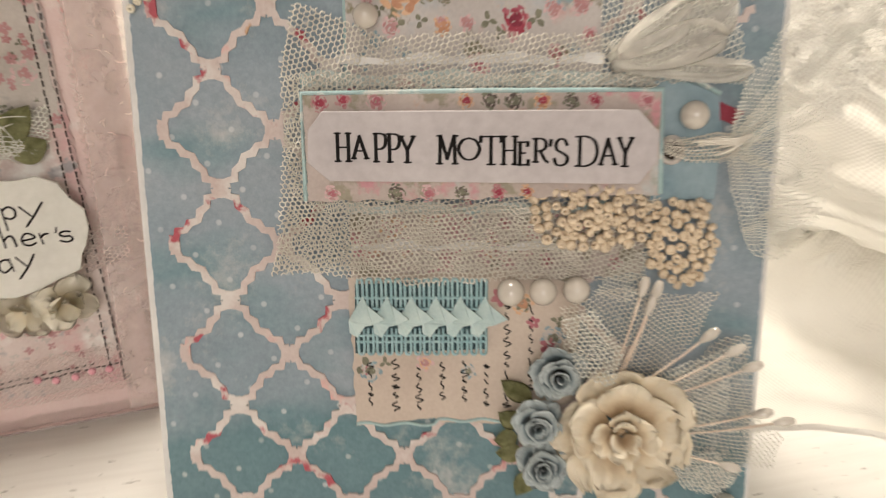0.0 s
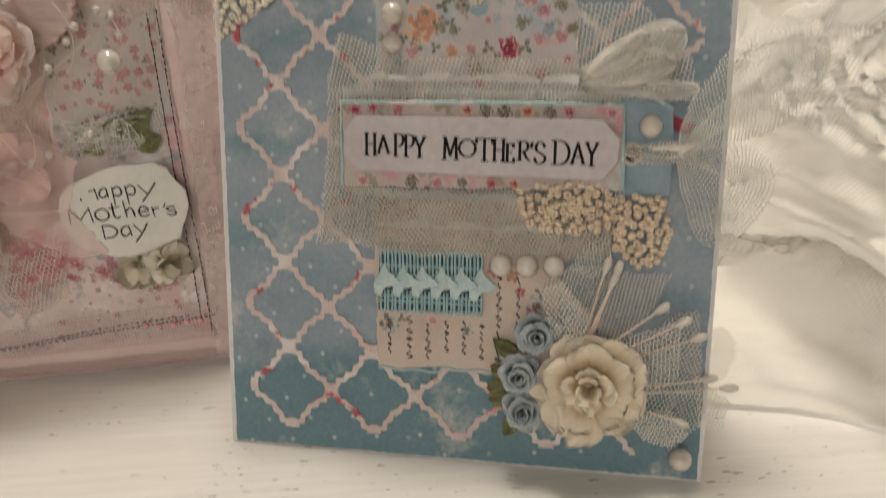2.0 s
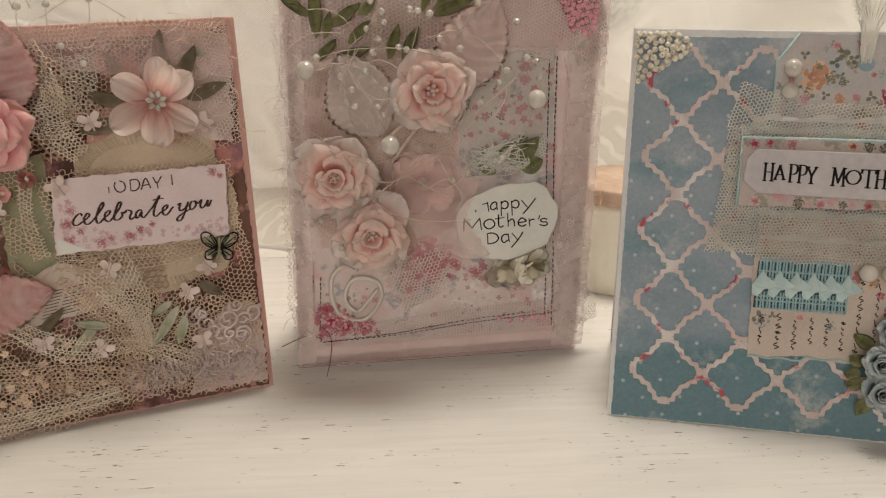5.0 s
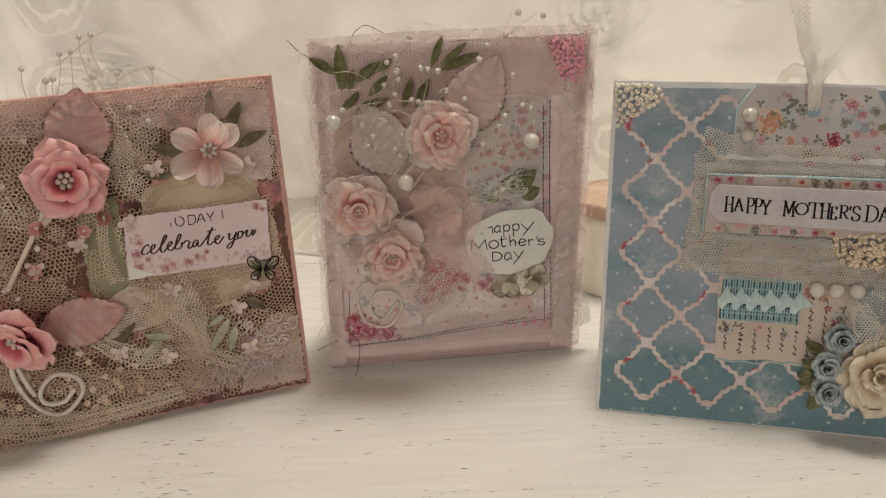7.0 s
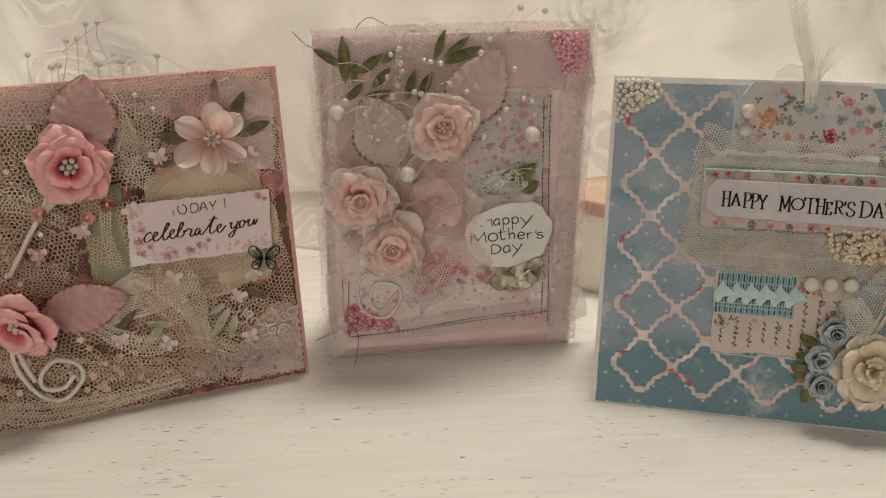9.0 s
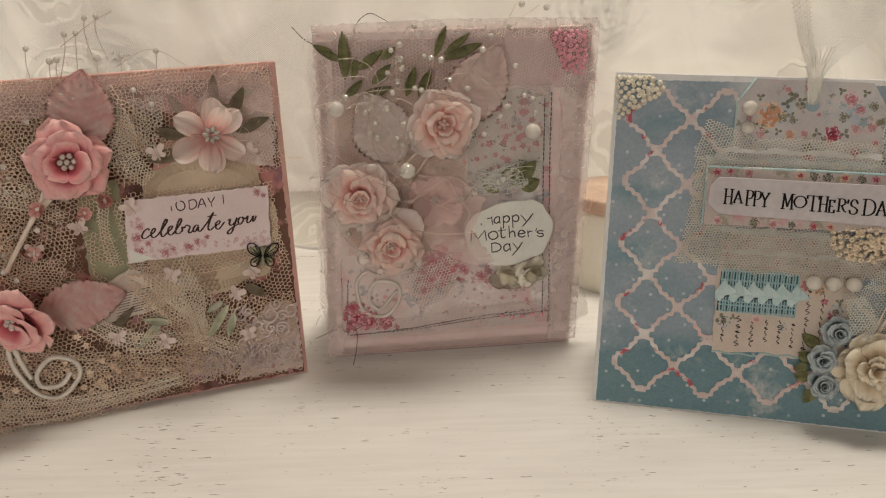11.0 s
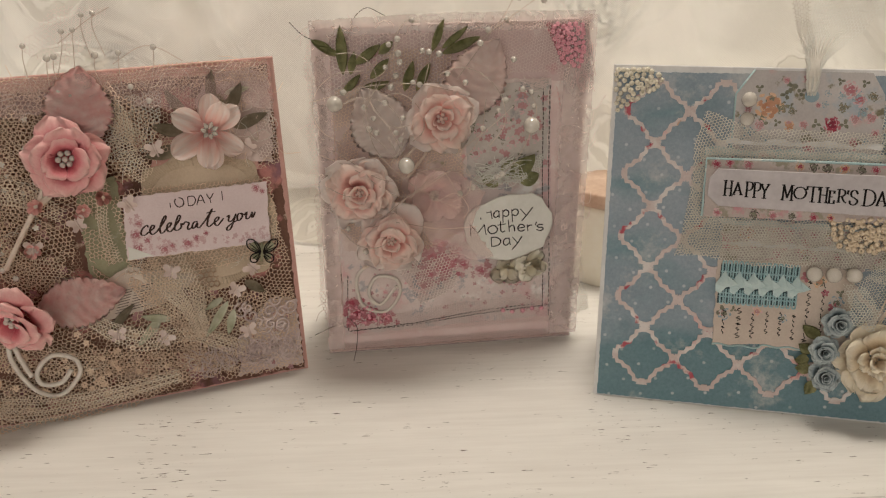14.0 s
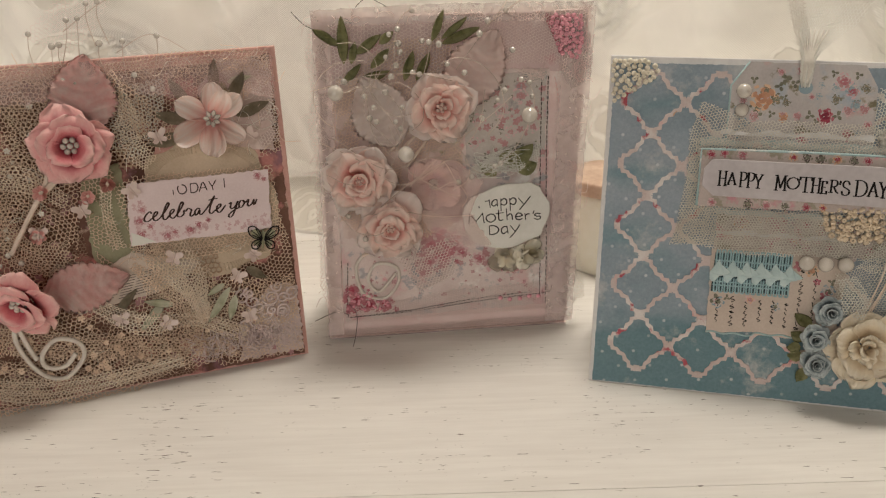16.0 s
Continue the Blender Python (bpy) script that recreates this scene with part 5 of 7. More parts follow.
    slab("label_plate", [(40.3, 98), (106.8, 98.1), (111.4, 93.2), (111.2, 87.4), (107.5, 82.4), (41.5, 83.2), (36.9, 87.2), (37.2, 94.0)], 6.6, 7.6, M["label"], c, "white cardstock label with clipped corners", bevel=0.2)
    slab("label_mount", [(44, 86), (104, 86), (104, 95), (44, 95)], 1.7, 6.6, M["white_card"], c, "raised foam mount")
    caps = [('H', 42.7, 87.4, 3.6, 5.9), ('A', 46.2, 88.0, 3.9, 4.7), ('P', 50.8, 87.3, 2.9, 5.9), ('P', 53.7, 87.2, 2.9, 5.9), ('Y', 56.4, 87.1, 3.6, 5.5), ('M', 64.3, 86.8, 4.7, 5.9), ('O', 68.9, 87.6, 4.8, 4.6), ('T', 73.7, 86.6, 4.5, 5.9), ('H', 78.0, 86.6, 3.7, 5.9), ('E', 81.6, 86.5, 2.3, 4.8), ('R', 84.7, 87.1, 3.4, 4.9), ("'", 88.3, 90.5, 0.6, 1.2), ('S', 89.3, 86.4, 3.1, 5.5), ('D', 93.8, 86.2, 4.8, 6.2), ('A', 98.7, 86.5, 4.2, 5.4), ('Y', 102.5, 86.1, 3.7, 6.0)]
    pen("lettering", [(SERIF[ch], x, y, w, h, 5) for ch, x, y, w, h in caps], 0.78, 0.36, 7.64, M["ink"], c, "black stamped serif capitals", False)

    for k, (y0, y1, x0, x1, h) in enumerate(((103.6, 106.4, 36.5, 113.0, 2.2), (108.2, 110.0, 44.0, 100.0, 1.6), (76.4, 78.4, 45.0, 104.0, 1.6), (68.2, 69.8, 46.0, 92.0, 1.4))):
        rng = random.Random(60 + k)
        low = [(x0 + (x1 - x0) * q / 40, y0 + rng.uniform(-0.3, 0.3)) for q in range(41)]
        high = [(x0 + (x1 - x0) * q / 40, y1 + 0.6 * math.sin(q * 0.5 + k) + rng.uniform(-0.4, 0.4)) for q in range(41)]
        slab("torn_strip", low + high[::-1], 1.66, 1.8 + 0.1 * h, M["palteal"] if k % 2 == 0 else M["white_card"], c, "torn paper strip with teal inked rim" if k % 2 == 0 else "torn white paper rim", bend=lambda x, y: 0.3 * math.sin(x * 0.4))
    slab("vellum_tab", [(111, 105.5), (116, 106), (124, 101.5), (125, 92), (124.5, 79.5), (111, 79)], 2.0, 2.4, M["greyblue"], c, "grey blue curled paper tab", bend=lambda x, y: 0.03 * max(0, x - 118) ** 2, jag=0.2)
    tubes("inked_edge", [[Vector((112, 106, 2.8)), Vector((116, 106.2, 2.9)), Vector((124.2, 101.6, 3.8))]], 0.5, M["teal"], c, "", 5)
    slab("red_scrap", [(123, 101), (130, 98), (128, 95.5), (123, 97)], 1.06, 1.4, M["redprint"], c, "red paper scrap", jag=0.4)
    pearl(c, 119.0, 97.1, 5.0, 3.1)
    ring = [Vector((114.6 + 2.4 * math.cos(a), 89.8 + 2.6 * math.sin(a), 4.6)) for a in np.linspace(0, 6.283, 25)]
    tubes("eyelet", [ring], 0.6, M["greyprint"], c, "dark eyelet ring under netting")
    # solid black disc paints in the shade down the eyelet's opening
    slab("eyelet_hole", [(114.6 + 2.0 * math.cos(a), 89.8 + 2.2 * math.sin(a)) for a in np.linspace(0, 6.283, 13)[:-1]], 4.3, 4.5, M["thread"], c)
    # side ribbon of netting: knot and two loops past the card's edge
    net_ribbon("ribbon_tail", [(113, 90.5, 5.2), (118, 89.8, 6), (124, 90.3, 7), (128, 91, 7)], [1.4, 2.6, 3.2, 2.2], 0.9, 0.2, M["net"], c, "gathered ivory netting ribbon", 7, 16)
    net_ribbon("ribbon_loop", [(127, 91, 7.5), (131, 99, 8), (139, 108, 7), (148, 117, 4), (156, 115, 0), (150, 105, -3), (139, 99, 2), (128, 92, 6)], [2, 5, 7.5, 8, 6, 7, 6, 2], 1.25, 0.13, M["netwhite"], c, "white netting ribbon loop", 8, 104)
    net_ribbon("ribbon_loop", [(127, 90, 7.5), (131, 84, 8), (135, 76, 8), (137, 71, 5), (142, 75, 1), (146, 83, -1), (141, 88, 2), (129, 90, 6)], [2, 5, 6.5, 5, 5, 6, 5, 2], 1.25, 0.13, M["netwhite"], c, "white netting ribbon loop", 9, 80)
    knot = [spline([(123.5 + 5 * math.sin(k), 88.2 + 0.6 * k, 6.8), (127, 90 + 0.3 * k, 8.4), (131, 92.6 + 0.3 * math.cos(k * 2), 7.2)], 6) for k in range(7)]
    tubes("ribbon_knot", knot, 0.34, M["net"], c, "twisted netting knot", 5)
    # gathered netting bow at the tag's corner
    for k, (r0, tp, w, z) in enumerate((((101, 107.5), (126, 120), 13, 4.5), ((101, 108), (124, 113), 9, 6.0), ((102, 107), (130, 106.4), 5.5, 4.5), ((102, 109), (117, 119), 8, 7.0))):
        me = petal_mesh("bow_lobe", math.hypot(tp[0] - r0[0], tp[1] - r0[1]), w, cup=0.08, side=0.3, curl=0.1, ruffle=1.3, thick=0.12, seed=200 + k, n=26, m=16)
        ob = link("bow_lobe", me, M["gauze"], c, "white gathered gauze bow" if not k else "", True)
        ob.matrix_local = Matrix.Translation(Vector((r0[0], r0[1], z)) * MM) @ Matrix.Rotation(math.atan2(tp[1] - r0[1], tp[0] - r0[0]) - math.pi / 2, 4, "Z")
    net_ribbon("bow_loop", [(101, 110, 4), (108, 111, 7), (117, 116, 7), (126, 118, 5)], [2.5, 4, 5.5, 4], 1.2, 0.18, M["netwhite"], c, "", 10, 27)
    net_ribbon("bow_loop", [(104, 107.5, 4), (113, 107, 5), (122, 106.5, 5), (130, 105.5, 4)], [1.8, 2.2, 2.4, 2.6], 1.2, 0.18, M["netwhite"], c, "", 11, 26)
    # netting ribbon through the tag's hole, standing above the card
    net_ribbon("ribbon_tail", [(73.3, 127.5, 2), (73.0, 132, 3.2), (73.2, 138.5, 2.5), (75, 146, -1), (81, 156, -6), (88, 168, -12), (94, 182, -16)], [1.6, 2.4, 2.6, 6, 10, 12, 13], 1.3, 0.15, M["netwhite"], c, "white netting ribbon tied through the tag", 12, 64)
    net_ribbon("ribbon_tail", [(73.0, 132, 3), (72.8, 138.5, 2.2), (70.5, 147, -2), (68.5, 156, -5), (66, 170, -9)], [2, 2.4, 2.2, 2.8, 3.4], 1.2, 0.2, M["net"], c, "", 13, 40)
    tubes("ribbon_gauze", [spline([(72.0 + 0.35 * k, 129, 2.6), (71.4 + 0.5 * k, 135, 3.6), (71.6 + 0.45 * k, 140, 2.6), (68.5 + 1.6 * k, 149, -2)], 6) for k in range(8)], 0.3, M["net"], c, "", 5)

    cluster(c, [(84, 81), (109, 82), (110, 70), (98, 68), (87.5, 70)], 125, 1.2, 3.4, "beadgold", 21, 2.0)
    cluster(c, [(110, 78.6), (123.2, 79.2), (126, 68), (122, 61), (116, 59.5), (111.5, 65)], 105, 1.2, 2.6, "beadgold", 22, 2.2)

    s = slab("script_paper", [(45.2, 62), (82, 64), (97, 60), (96, 33), (84, 27.2), (66, 27.2), (64, 28.4), (46, 26.4)], 1.06, 1.5, M["script"], c, "torn cream paper with handwritten script", jag=0.3, step=1.6, seed=16)
    tubes("torn_rim", [[Vector((46 + k, 26.5 + 0.35 * math.sin(k * 0.7) + (1.4 if k > 18 else 0.4), 1.5)) for k in range(0, 37)]], 0.4, M["teal"], s, "", 5)
    rng = random.Random(12)
    bars = []
    for k, x in enumerate((49.5, 55.2, 60.6, 66, 71, 76, 80.6, 86)):
        y = 30 + rng.uniform(0, 3)
        top = 44 if x < 77 else 58
        while y < top - 2:
            L = rng.uniform(0.8, 2.6)
            a = rng.uniform(-0.5, 0.5)
            bars.append(spline([(x + a, y, 1.53), (x - 1.3 * a + 0.5, y + L * 0.35, 1.53), (x + 0.8 * a - 0.5, y + L * 0.6, 1.53), (x - a, y + L, 1.53)], 3))
            y += L + rng.uniform(0.3, 1.1)
    tubes("script_mark", bars, 0.16, M["ink"], s, "", 4)
    for k, (x, y, r) in enumerate(((49.5, 40, 2.6), (62, 42, 2.0), (84, 56, 2.4), (91, 48, 2.8), (88, 40, 2.2), (80, 57.5, 1.6), (72, 40, 1.8))):
        printed_bloom(s, x, y, r, 1.52, (("greyblue", "greyprint", "greenprint"), ("blushprint", "peachprint", "pinkprint"), ("peachprint", "greenprint", "orangeprint"))[k % 3], 560 + k)
    prints("printed_flower", s, [(79, 57.5, 2.2), (90, 46, 2.0), (86.5, 51.5, 1.6), (49, 40, 1.2)], 1.55, M["hotpink"], 22, 5)
    prints("printed_leaf", s, [(48.5, 41, 2.5), (84, 56, 1.4), (92, 52, 1.6), (53, 42, 1.4)], 1.54, M["greenprint"], 23, 3)

    # woven braid trim with folded ribbon points
    slab("braid_tape", [(46.6, 60.4), (75.6, 61), (75.8, 45.2), (46.2, 44.2)], 1.6, 2.1, M["braidgapshade"], c, "blue braid ground darkened as shade between the loops")
    loops = []
    for k in range(14):
        x = 47.6 + k * 2.12
        for y0, y1 in ((55.0, 61.6), (44.0, 50.0)):
            loops.append(spline([(x - 0.55, y0, 2.4), (x - 0.6, y1 - 0.8, 2.7), (x, y1, 2.8), (x + 0.6, y1 - 0.8, 2.7), (x + 0.55, y0, 2.4)], 4) if y1 > 55 else
                         spline([(x - 0.55, y1, 2.4), (x - 0.6, y0 + 0.8, 2.7), (x, y0, 2.8), (x + 0.6, y0 + 0.8, 2.7), (x + 0.55, y1, 2.4)], 4))
    for lp in loops:
        tubes("braid_loop", [lp], 0.36, M["braid"], c, "looped pale blue braid edge", 5)
    tubes("braid_cord", [[Vector((46.4 + k * 0.6, y + 0.12 * math.sin(k * 1.9), 2.6)) for k in range(50)] for y in (57.2, 54.6, 48.4, 46.9)], 0.34, M["braid"], c, "", 5)
    for k in range(6):
        x = 44.6 + k * 5.5
        bm = bmesh.new()
        pts = [(x, 51.6, 2.6), (x + 3.4, 57.4, 3.0), (x + 4.4, 55.2, 3.3), (x + 8.4, 52.4, 4.6), (x + 5.6, 51.2, 4.9), (x + 3.8, 50.8, 4.4), (x + 2.0, 47.6, 3.0), (x + 0.2, 48.6, 2.9)]
        vs = [bm.verts.new(p) for p in pts]
        lo = [bm.verts.new((p[0], p[1], p[2] - 0.45)) for p in pts]
        for f in ((0, 4, 3, 2, 1), (0, 7, 6, 5, 4)):
            bm.faces.new([vs[q] for q in f])
        for a, b in zip(range(8), (1, 2, 3, 4, 5, 6, 7, 0)):
            bm.faces.new((vs[a], vs[b], lo[b], lo[a]))
        bmesh.ops.bevel(bm, geom=list(bm.edges), offset=0.12, segments=1, affect="EDGES")
        part("folded_ribbon", bm, M["satin"], c, "folded pale blue satin point")
    for x, y in ((81, 58.4), (88.1, 58.5), (95.5, 58.9)):
        pearl(c, x, y, 4.4, 3.1)

    # netting fans, stamens, leaves and flowers in the lower corner
    net("netting", [(92, 55), (106, 60), (115, 58), (127, 58.5), (121, 46), (112, 34), (100, 34), (93, 44)], 1.11, 0.14, lambda u, v: (u, v, 4.5 + 0.06 * (v - 34) + 0.9 * np.sin(u * 0.55 + v * 0.2)), M["net"], c, "ivory gathered netting fan", 0.3, 31)
    net("netting", [(92, 52), (99, 54), (106, 44), (104, 36), (96, 38)], 1.18, 0.18, lambda u, v: (u, v, 8.5 + 0.6 * np.sin(u * 0.7)), M["netwhite"], c, "white netting tuft", 0.1, 32)
    net("netting", [(112, 34), (128, 48), (134, 50), (135.5, 38), (137, 17), (129, 9.5), (118, 14)], 1.18, 0.14, lambda u, v: (u, v, 4.0 + 1.0 * np.sin(v * 0.5 + u * 0.25)), M["net"], c, "", 0.9, 33)
    net("netting", [(115, 40), (130, 47), (130, 30), (120, 22)], 1.26, 0.17, lambda u, v: (u, v, 6.4 + 0.8 * np.sin(v * 0.4)), M["netwhite"], c, "", 0.5, 34)
    net("netting", [(134, 32), (139.5, 28), (144, 24.5), (142.5, 16), (136, 17)], 1.18, 0.13, flat(3.2, 0.5), M["netwhite"], c, "", 0.2, 35)
    net("netting", [(118, 16), (128, 22), (134, 14), (129, 9.5), (122, 11)], 1.11, 0.17, flat(5.2, 0.6, 0.5), M["netwhite"], c, "", 0.2, 36)
    net("netting", [(104, 66), (110, 68), (111, 60), (106, 56), (99, 58)], 0.96, 0.15, flat(4.6, 0.8, 0.6), M["netwhite"], c, "", 0.7, 37)
    for x, y, z, bx, by in ((123.3, 49.0, 8, 108, 36), (128.8, 45.8, 9, 110, 34), (133.0, 41.8, 8, 112, 33), (109.4, 58.3, 7, 104, 38), (112.3, 57.4, 7, 106, 38), (111, 54, 7, 105, 38), (136.4, 30.4, 7, 116, 26), (142.0, 28.0, 6, 118, 25), (129.7, 18.2, 8, 115, 22)):
        d = Vector((x - bx, y - by, z - 6)).normalized()
        end = Vector((x, y, z))
        st = tubes("stamen", [spline([(bx, by, 6), tuple((end + Vector((bx, by, 6))) / 2 + Vector((0, 0, 0.8))), tuple(end)], 6)], 0.3, M["stem"], c, "pearl-tipped cream stamen", 5)
        v, f = tube_data([end - d * 1.2 + d * 5.0 * k / 8 for k in range(9)], lambda q: 0.25 + 1.25 * math.sin(math.pi * min(1, 0.08 + 0.86 * q)) ** 0.8 * (0.5 + 0.5 * q), 10)
        link("stamen_tip", raw("stamen_tip", v, f), M["pearl"], st, "pearl drop tip", True)
    for r0, tp in (((86, 33), (79, 38)), ((84, 27), (78.5, 30)), ((84, 20), (78, 20)), ((86, 15), (83, 9)), ((83, 24), (77.5, 23))):
        leaf("leaf", c, r0, tp, 5.0, M["olive"], 2.6, 0.1, "small olive paper leaf", seed=int(tp[0] * 3))
    small = [(5, 5.3, 3.0, 50, 0.24, 0.4, 0.1, 0.0), (4, 4.3, 4.6, 62, 0.16, 0.3, 0.1, 0.4), (3, 3.1, 5.2, 74, 0.12, 0.2, 0.05, 0.8), (3, 2.1, 5.5, 80, 0.1, 0.1, 0.0, 1.0), (2, 1.2, 5.6, 86, 0.08, 0.05, 0.0, 1.0)]
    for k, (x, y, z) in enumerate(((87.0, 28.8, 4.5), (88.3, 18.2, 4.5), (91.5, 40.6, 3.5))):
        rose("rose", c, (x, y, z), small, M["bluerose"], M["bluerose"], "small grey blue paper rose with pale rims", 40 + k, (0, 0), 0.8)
    big = [(5, 15.8, 1.8, 44, 0.0, 1.5, 0.9, 0.0), (5, 12.6, 3.0, 42, 0.0, 1.4, 0.9, 0.8), (4, 6.6, 3.8, 46, 0.04, 1.0, 0.6, 1.4), (3, 3.8, 4.4, 56, 0.06, 0.7, 0.4, 1.6)]
    rose("paper_flower", c, (105.8, 26.4, 6.0), big, M["creamrose"], M["creamrose"], "large ruffled cream paper flower", 51, (-3, 2), 1.6)
    pearl(c, 132.0, 6.4, 3.6, 3.2)
    fit_raised_to_view(c, 45, ((107, 96, 211), (94, 136, 228)))
    return c


blue_card()


# ---- the tall pink card ----
def mid_card():
    c = card_root((-0.188, 0.166, 0.0), 20.3, 0.0, "tall blush pink handmade card with pale roses, pearls and stitching")
    back_leaf(c, 3.0, 117, 148.5, 0.0, M["pinkcard"], 18.0)
    body = [(0.4, 0), (115.0, 0), (118.6, 149.4), (4.8, 149.4)]
    slab("base", body, -3.0, 0.0, M["frost"], c, "frosted white and pink folded card base", bevel=0.4)
    slab("film_sleeve", [(0.0, 0.4), (115.3, 0.4), (119.2, 151), (4.2, 151)], 0.4, 0.9, M["film"], c, "clear acetate sheet")
    slab("printed_panel", [(4.6, 5.2), (111.4, 5.4), (114.0, 147.0), (7.8, 147.0)], 1.0, 1.6, M["pinkcard"], c, "distressed pink paper panel", jag=0.5, step=1.6, seed=3)
    slab("top_panel", [(54, 124), (113.4, 124), (114, 146.4), (60, 147), (8.5, 146.6), (8.5, 124)], 1.65, 1.9, M["mauve"], c, "dusty mauve painted paper", jag=0.4, seed=5)
    slab("torn_rim", [(8, 146.6), (60, 147), (84, 146.8), (60, 148.6), (8, 148.6)], 1.65, 2.0, M["white_card"], c, "torn white paper edge", jag=0.4, seed=6)
    pan = slab("floral_panel", [(8, 9.5), (104.5, 12), (102.4, 125), (40, 127), (11, 125)], 1.95, 2.4, M["midpanel"], c, "pale floral printed paper with worn paint", jag=0.5, step=1.5, seed=7)
    slab("floral_panel", [(66, 84), (101.8, 86), (101.4, 124), (66, 124)], 2.42, 2.7, M["greyprint"], c, "greyed floral printed paper", jag=0.5, seed=8)
    prints("printed_flower", pan, scatter_spots([(10, 12), (103, 14), (102, 46), (40, 44), (10, 40)], 90, 0.5, 1.3, 4), 2.45, M["pinkprint"], 5, 4)
    prints("printed_leaf", pan, scatter_spots([(40, 14), (103, 16), (102, 50), (60, 40)], 70, 0.4, 1.0, 6), 2.44, M["greyprint"], 7, 3)
    prints("printed_flower", pan, scatter_spots([(66, 86), (101, 88), (100, 122), (68, 122)], 30, 0.8, 2.0, 8), 2.74, M["pinkprint"], 9, 5)
    prints("printed_leaf", pan, scatter_spots([(66, 86), (101, 88), (100, 122), (68, 122)], 40, 0.6, 1.5, 9), 2.73, M["greenprint"], 10, 3)
    for k, (x, y, r) in enumerate(((74, 116, 4.0), (82, 108, 3.4), (90, 114, 3.6), (72, 104, 3.0), (96, 100, 3.0), (70, 94, 2.6), (86, 98, 2.8), (50, 46, 5.0), (56, 40, 4.6), (48, 38, 4.2), (60, 48, 4.4), (64, 42, 3.6), (54, 52, 3.8), (72, 38, 3.2), (78, 34, 2.6), (14, 20, 4.0), (20, 17, 3.6), (27, 17, 3.0), (12, 26, 3.0))):
        printed_bloom(c, x, y, r, 2.78, ("blushprint", "greyprint", "pinkprint") if y > 90 else ("pinkprint", "hotpink", "redprint") if y < 30 else ("blushprint", "pinkprint", "hotpink"), 330 + k)
    # sewing
    stitches("stitching", c, [[(99.2, 123), (99.8, 80), (101, 40), (101.5, 17)], [(102, 123.4), (102.6, 80), (104, 40), (104.4, 12.5)]], 2.85, M["thread"], 2.0, label="black machine stitching")
    stitches("stitching", c, [[(9.5, 11), (40, 13), (70, 16.8), (98, 18.5)], [(11, 11.2), (40, 12.2), (70, 15.3), (103, 17.5)]], 2.6, M["thread"], 1.5)
    stitches("stitching", c, [[(9.5, 10), (10, 24), (11, 40)], [(7.0, 24), (8, 40)]], 2.6, M["thread"], 1.9)
    stitches("stitching", c, [[(104.6, 123), (109.5, 100), (111, 77), (112, 50), (110, 20)]], 1.75, M["leafpink"], 2.0, label="faded pink stitching")
    tubes("bottom_fold", [[Vector((1.5 + k * 1.13, 1.3 + 0.15 * math.sin(k), 1.1)) for k in range(100)]], 0.45, M["film"], c, "glossy folded film edge", 6)
    # netting and lace
    net("lace_edge", [(4.5, 153), (-1, 135), (0.5, 120), (-2, 104), (0.5, 88), (-1.5, 70), (-1, 45), (-2.5, 30), (1, 14), (5, 12), (6, 70), (10, 150)], 1.5, 0.16, flat(1.2, 0.5, 0.4), M["netpink"], c, "frayed cream lace edge", 0.0, 41)
    net("lace_edge", [(114, 10), (124, 14), (122, 30), (118, 44), (114, 40)], 1.5, 0.16, flat(0.8, 0.6, 0.4), M["net"], c, "", 0.0, 42)
    net("netting", [(9, 60), (9, 122), (36, 140), (60, 140), (64, 96), (66, 60), (48, 50), (24, 48)], 1.5, 0.12, flat(3.0, 0.6, 0.3, 1.5), M["nettan"], c, "tan net lace", 0.3, 43, 0.25)
    slab("lace_underlay", [(10, 52), (46, 48), (64, 58), (66, 124), (40, 126), (11, 124)], 2.44, 2.7, M["mauvebrown"], c, "mauve brown printed paper", jag=0.6, seed=27)
    net("netting", [(9, 118), (9, 146), (62, 146), (60, 126)], 1.6, 0.2, flat(2.6, 0.5, 0.3, 2.5), M["netpink"], c, "pale pink netting", 0.5, 44)
    net("netting", [(14, 56), (46, 44), (62, 52), (60, 30), (44, 22), (34, 40)], 1.5, 0.2, flat(3.0, 0.5, 0.4, 3.0), M["netpink"], c, "", 0.2, 45)
    net("netting", [(66, 78), (98, 80), (100, 92), (92, 90), (70, 84)], 1.2, 0.22, flat(3.6, 0.7, 0.5, 3.0), M["netwhite"], c, "white gauze scrap", 0.7, 46)
    net("netting", [(98, 60), (112, 58), (112, 50), (100, 46)], 1.3, 0.18, flat(3.0, 0.5, 0.4, 3.0), M["netpink"], c, "", 0.7, 47)
    rng = random.Random(31)
    fr = [spline([(66 + rng.uniform(0, 22), 76 + rng.uniform(0, 12), 3.5), (70 + rng.uniform(0, 20), 78 + rng.uniform(0, 12), 5.5), (76 + rng.uniform(0, 22), 80 + rng.uniform(-4, 12), 3.5)], 5) for _ in range(40)]
    tubes("frayed_thread", fr, 0.14, M["netwhite"], c, "frayed white threads", 4)
    fr = [spline([(86 + rng.uniform(0, 17), 125 + rng.uniform(-1, 2), 2.8), (90 + rng.uniform(0, 12), 122 + rng.uniform(-2, 3), 3.4), (88 + rng.uniform(0, 14), 120 + rng.uniform(-1, 4), 2.8)], 5) for _ in range(26)]
    tubes("frayed_thread", fr, 0.12, M["netpink"], c, "frayed pale threads", 4)
    fe = []
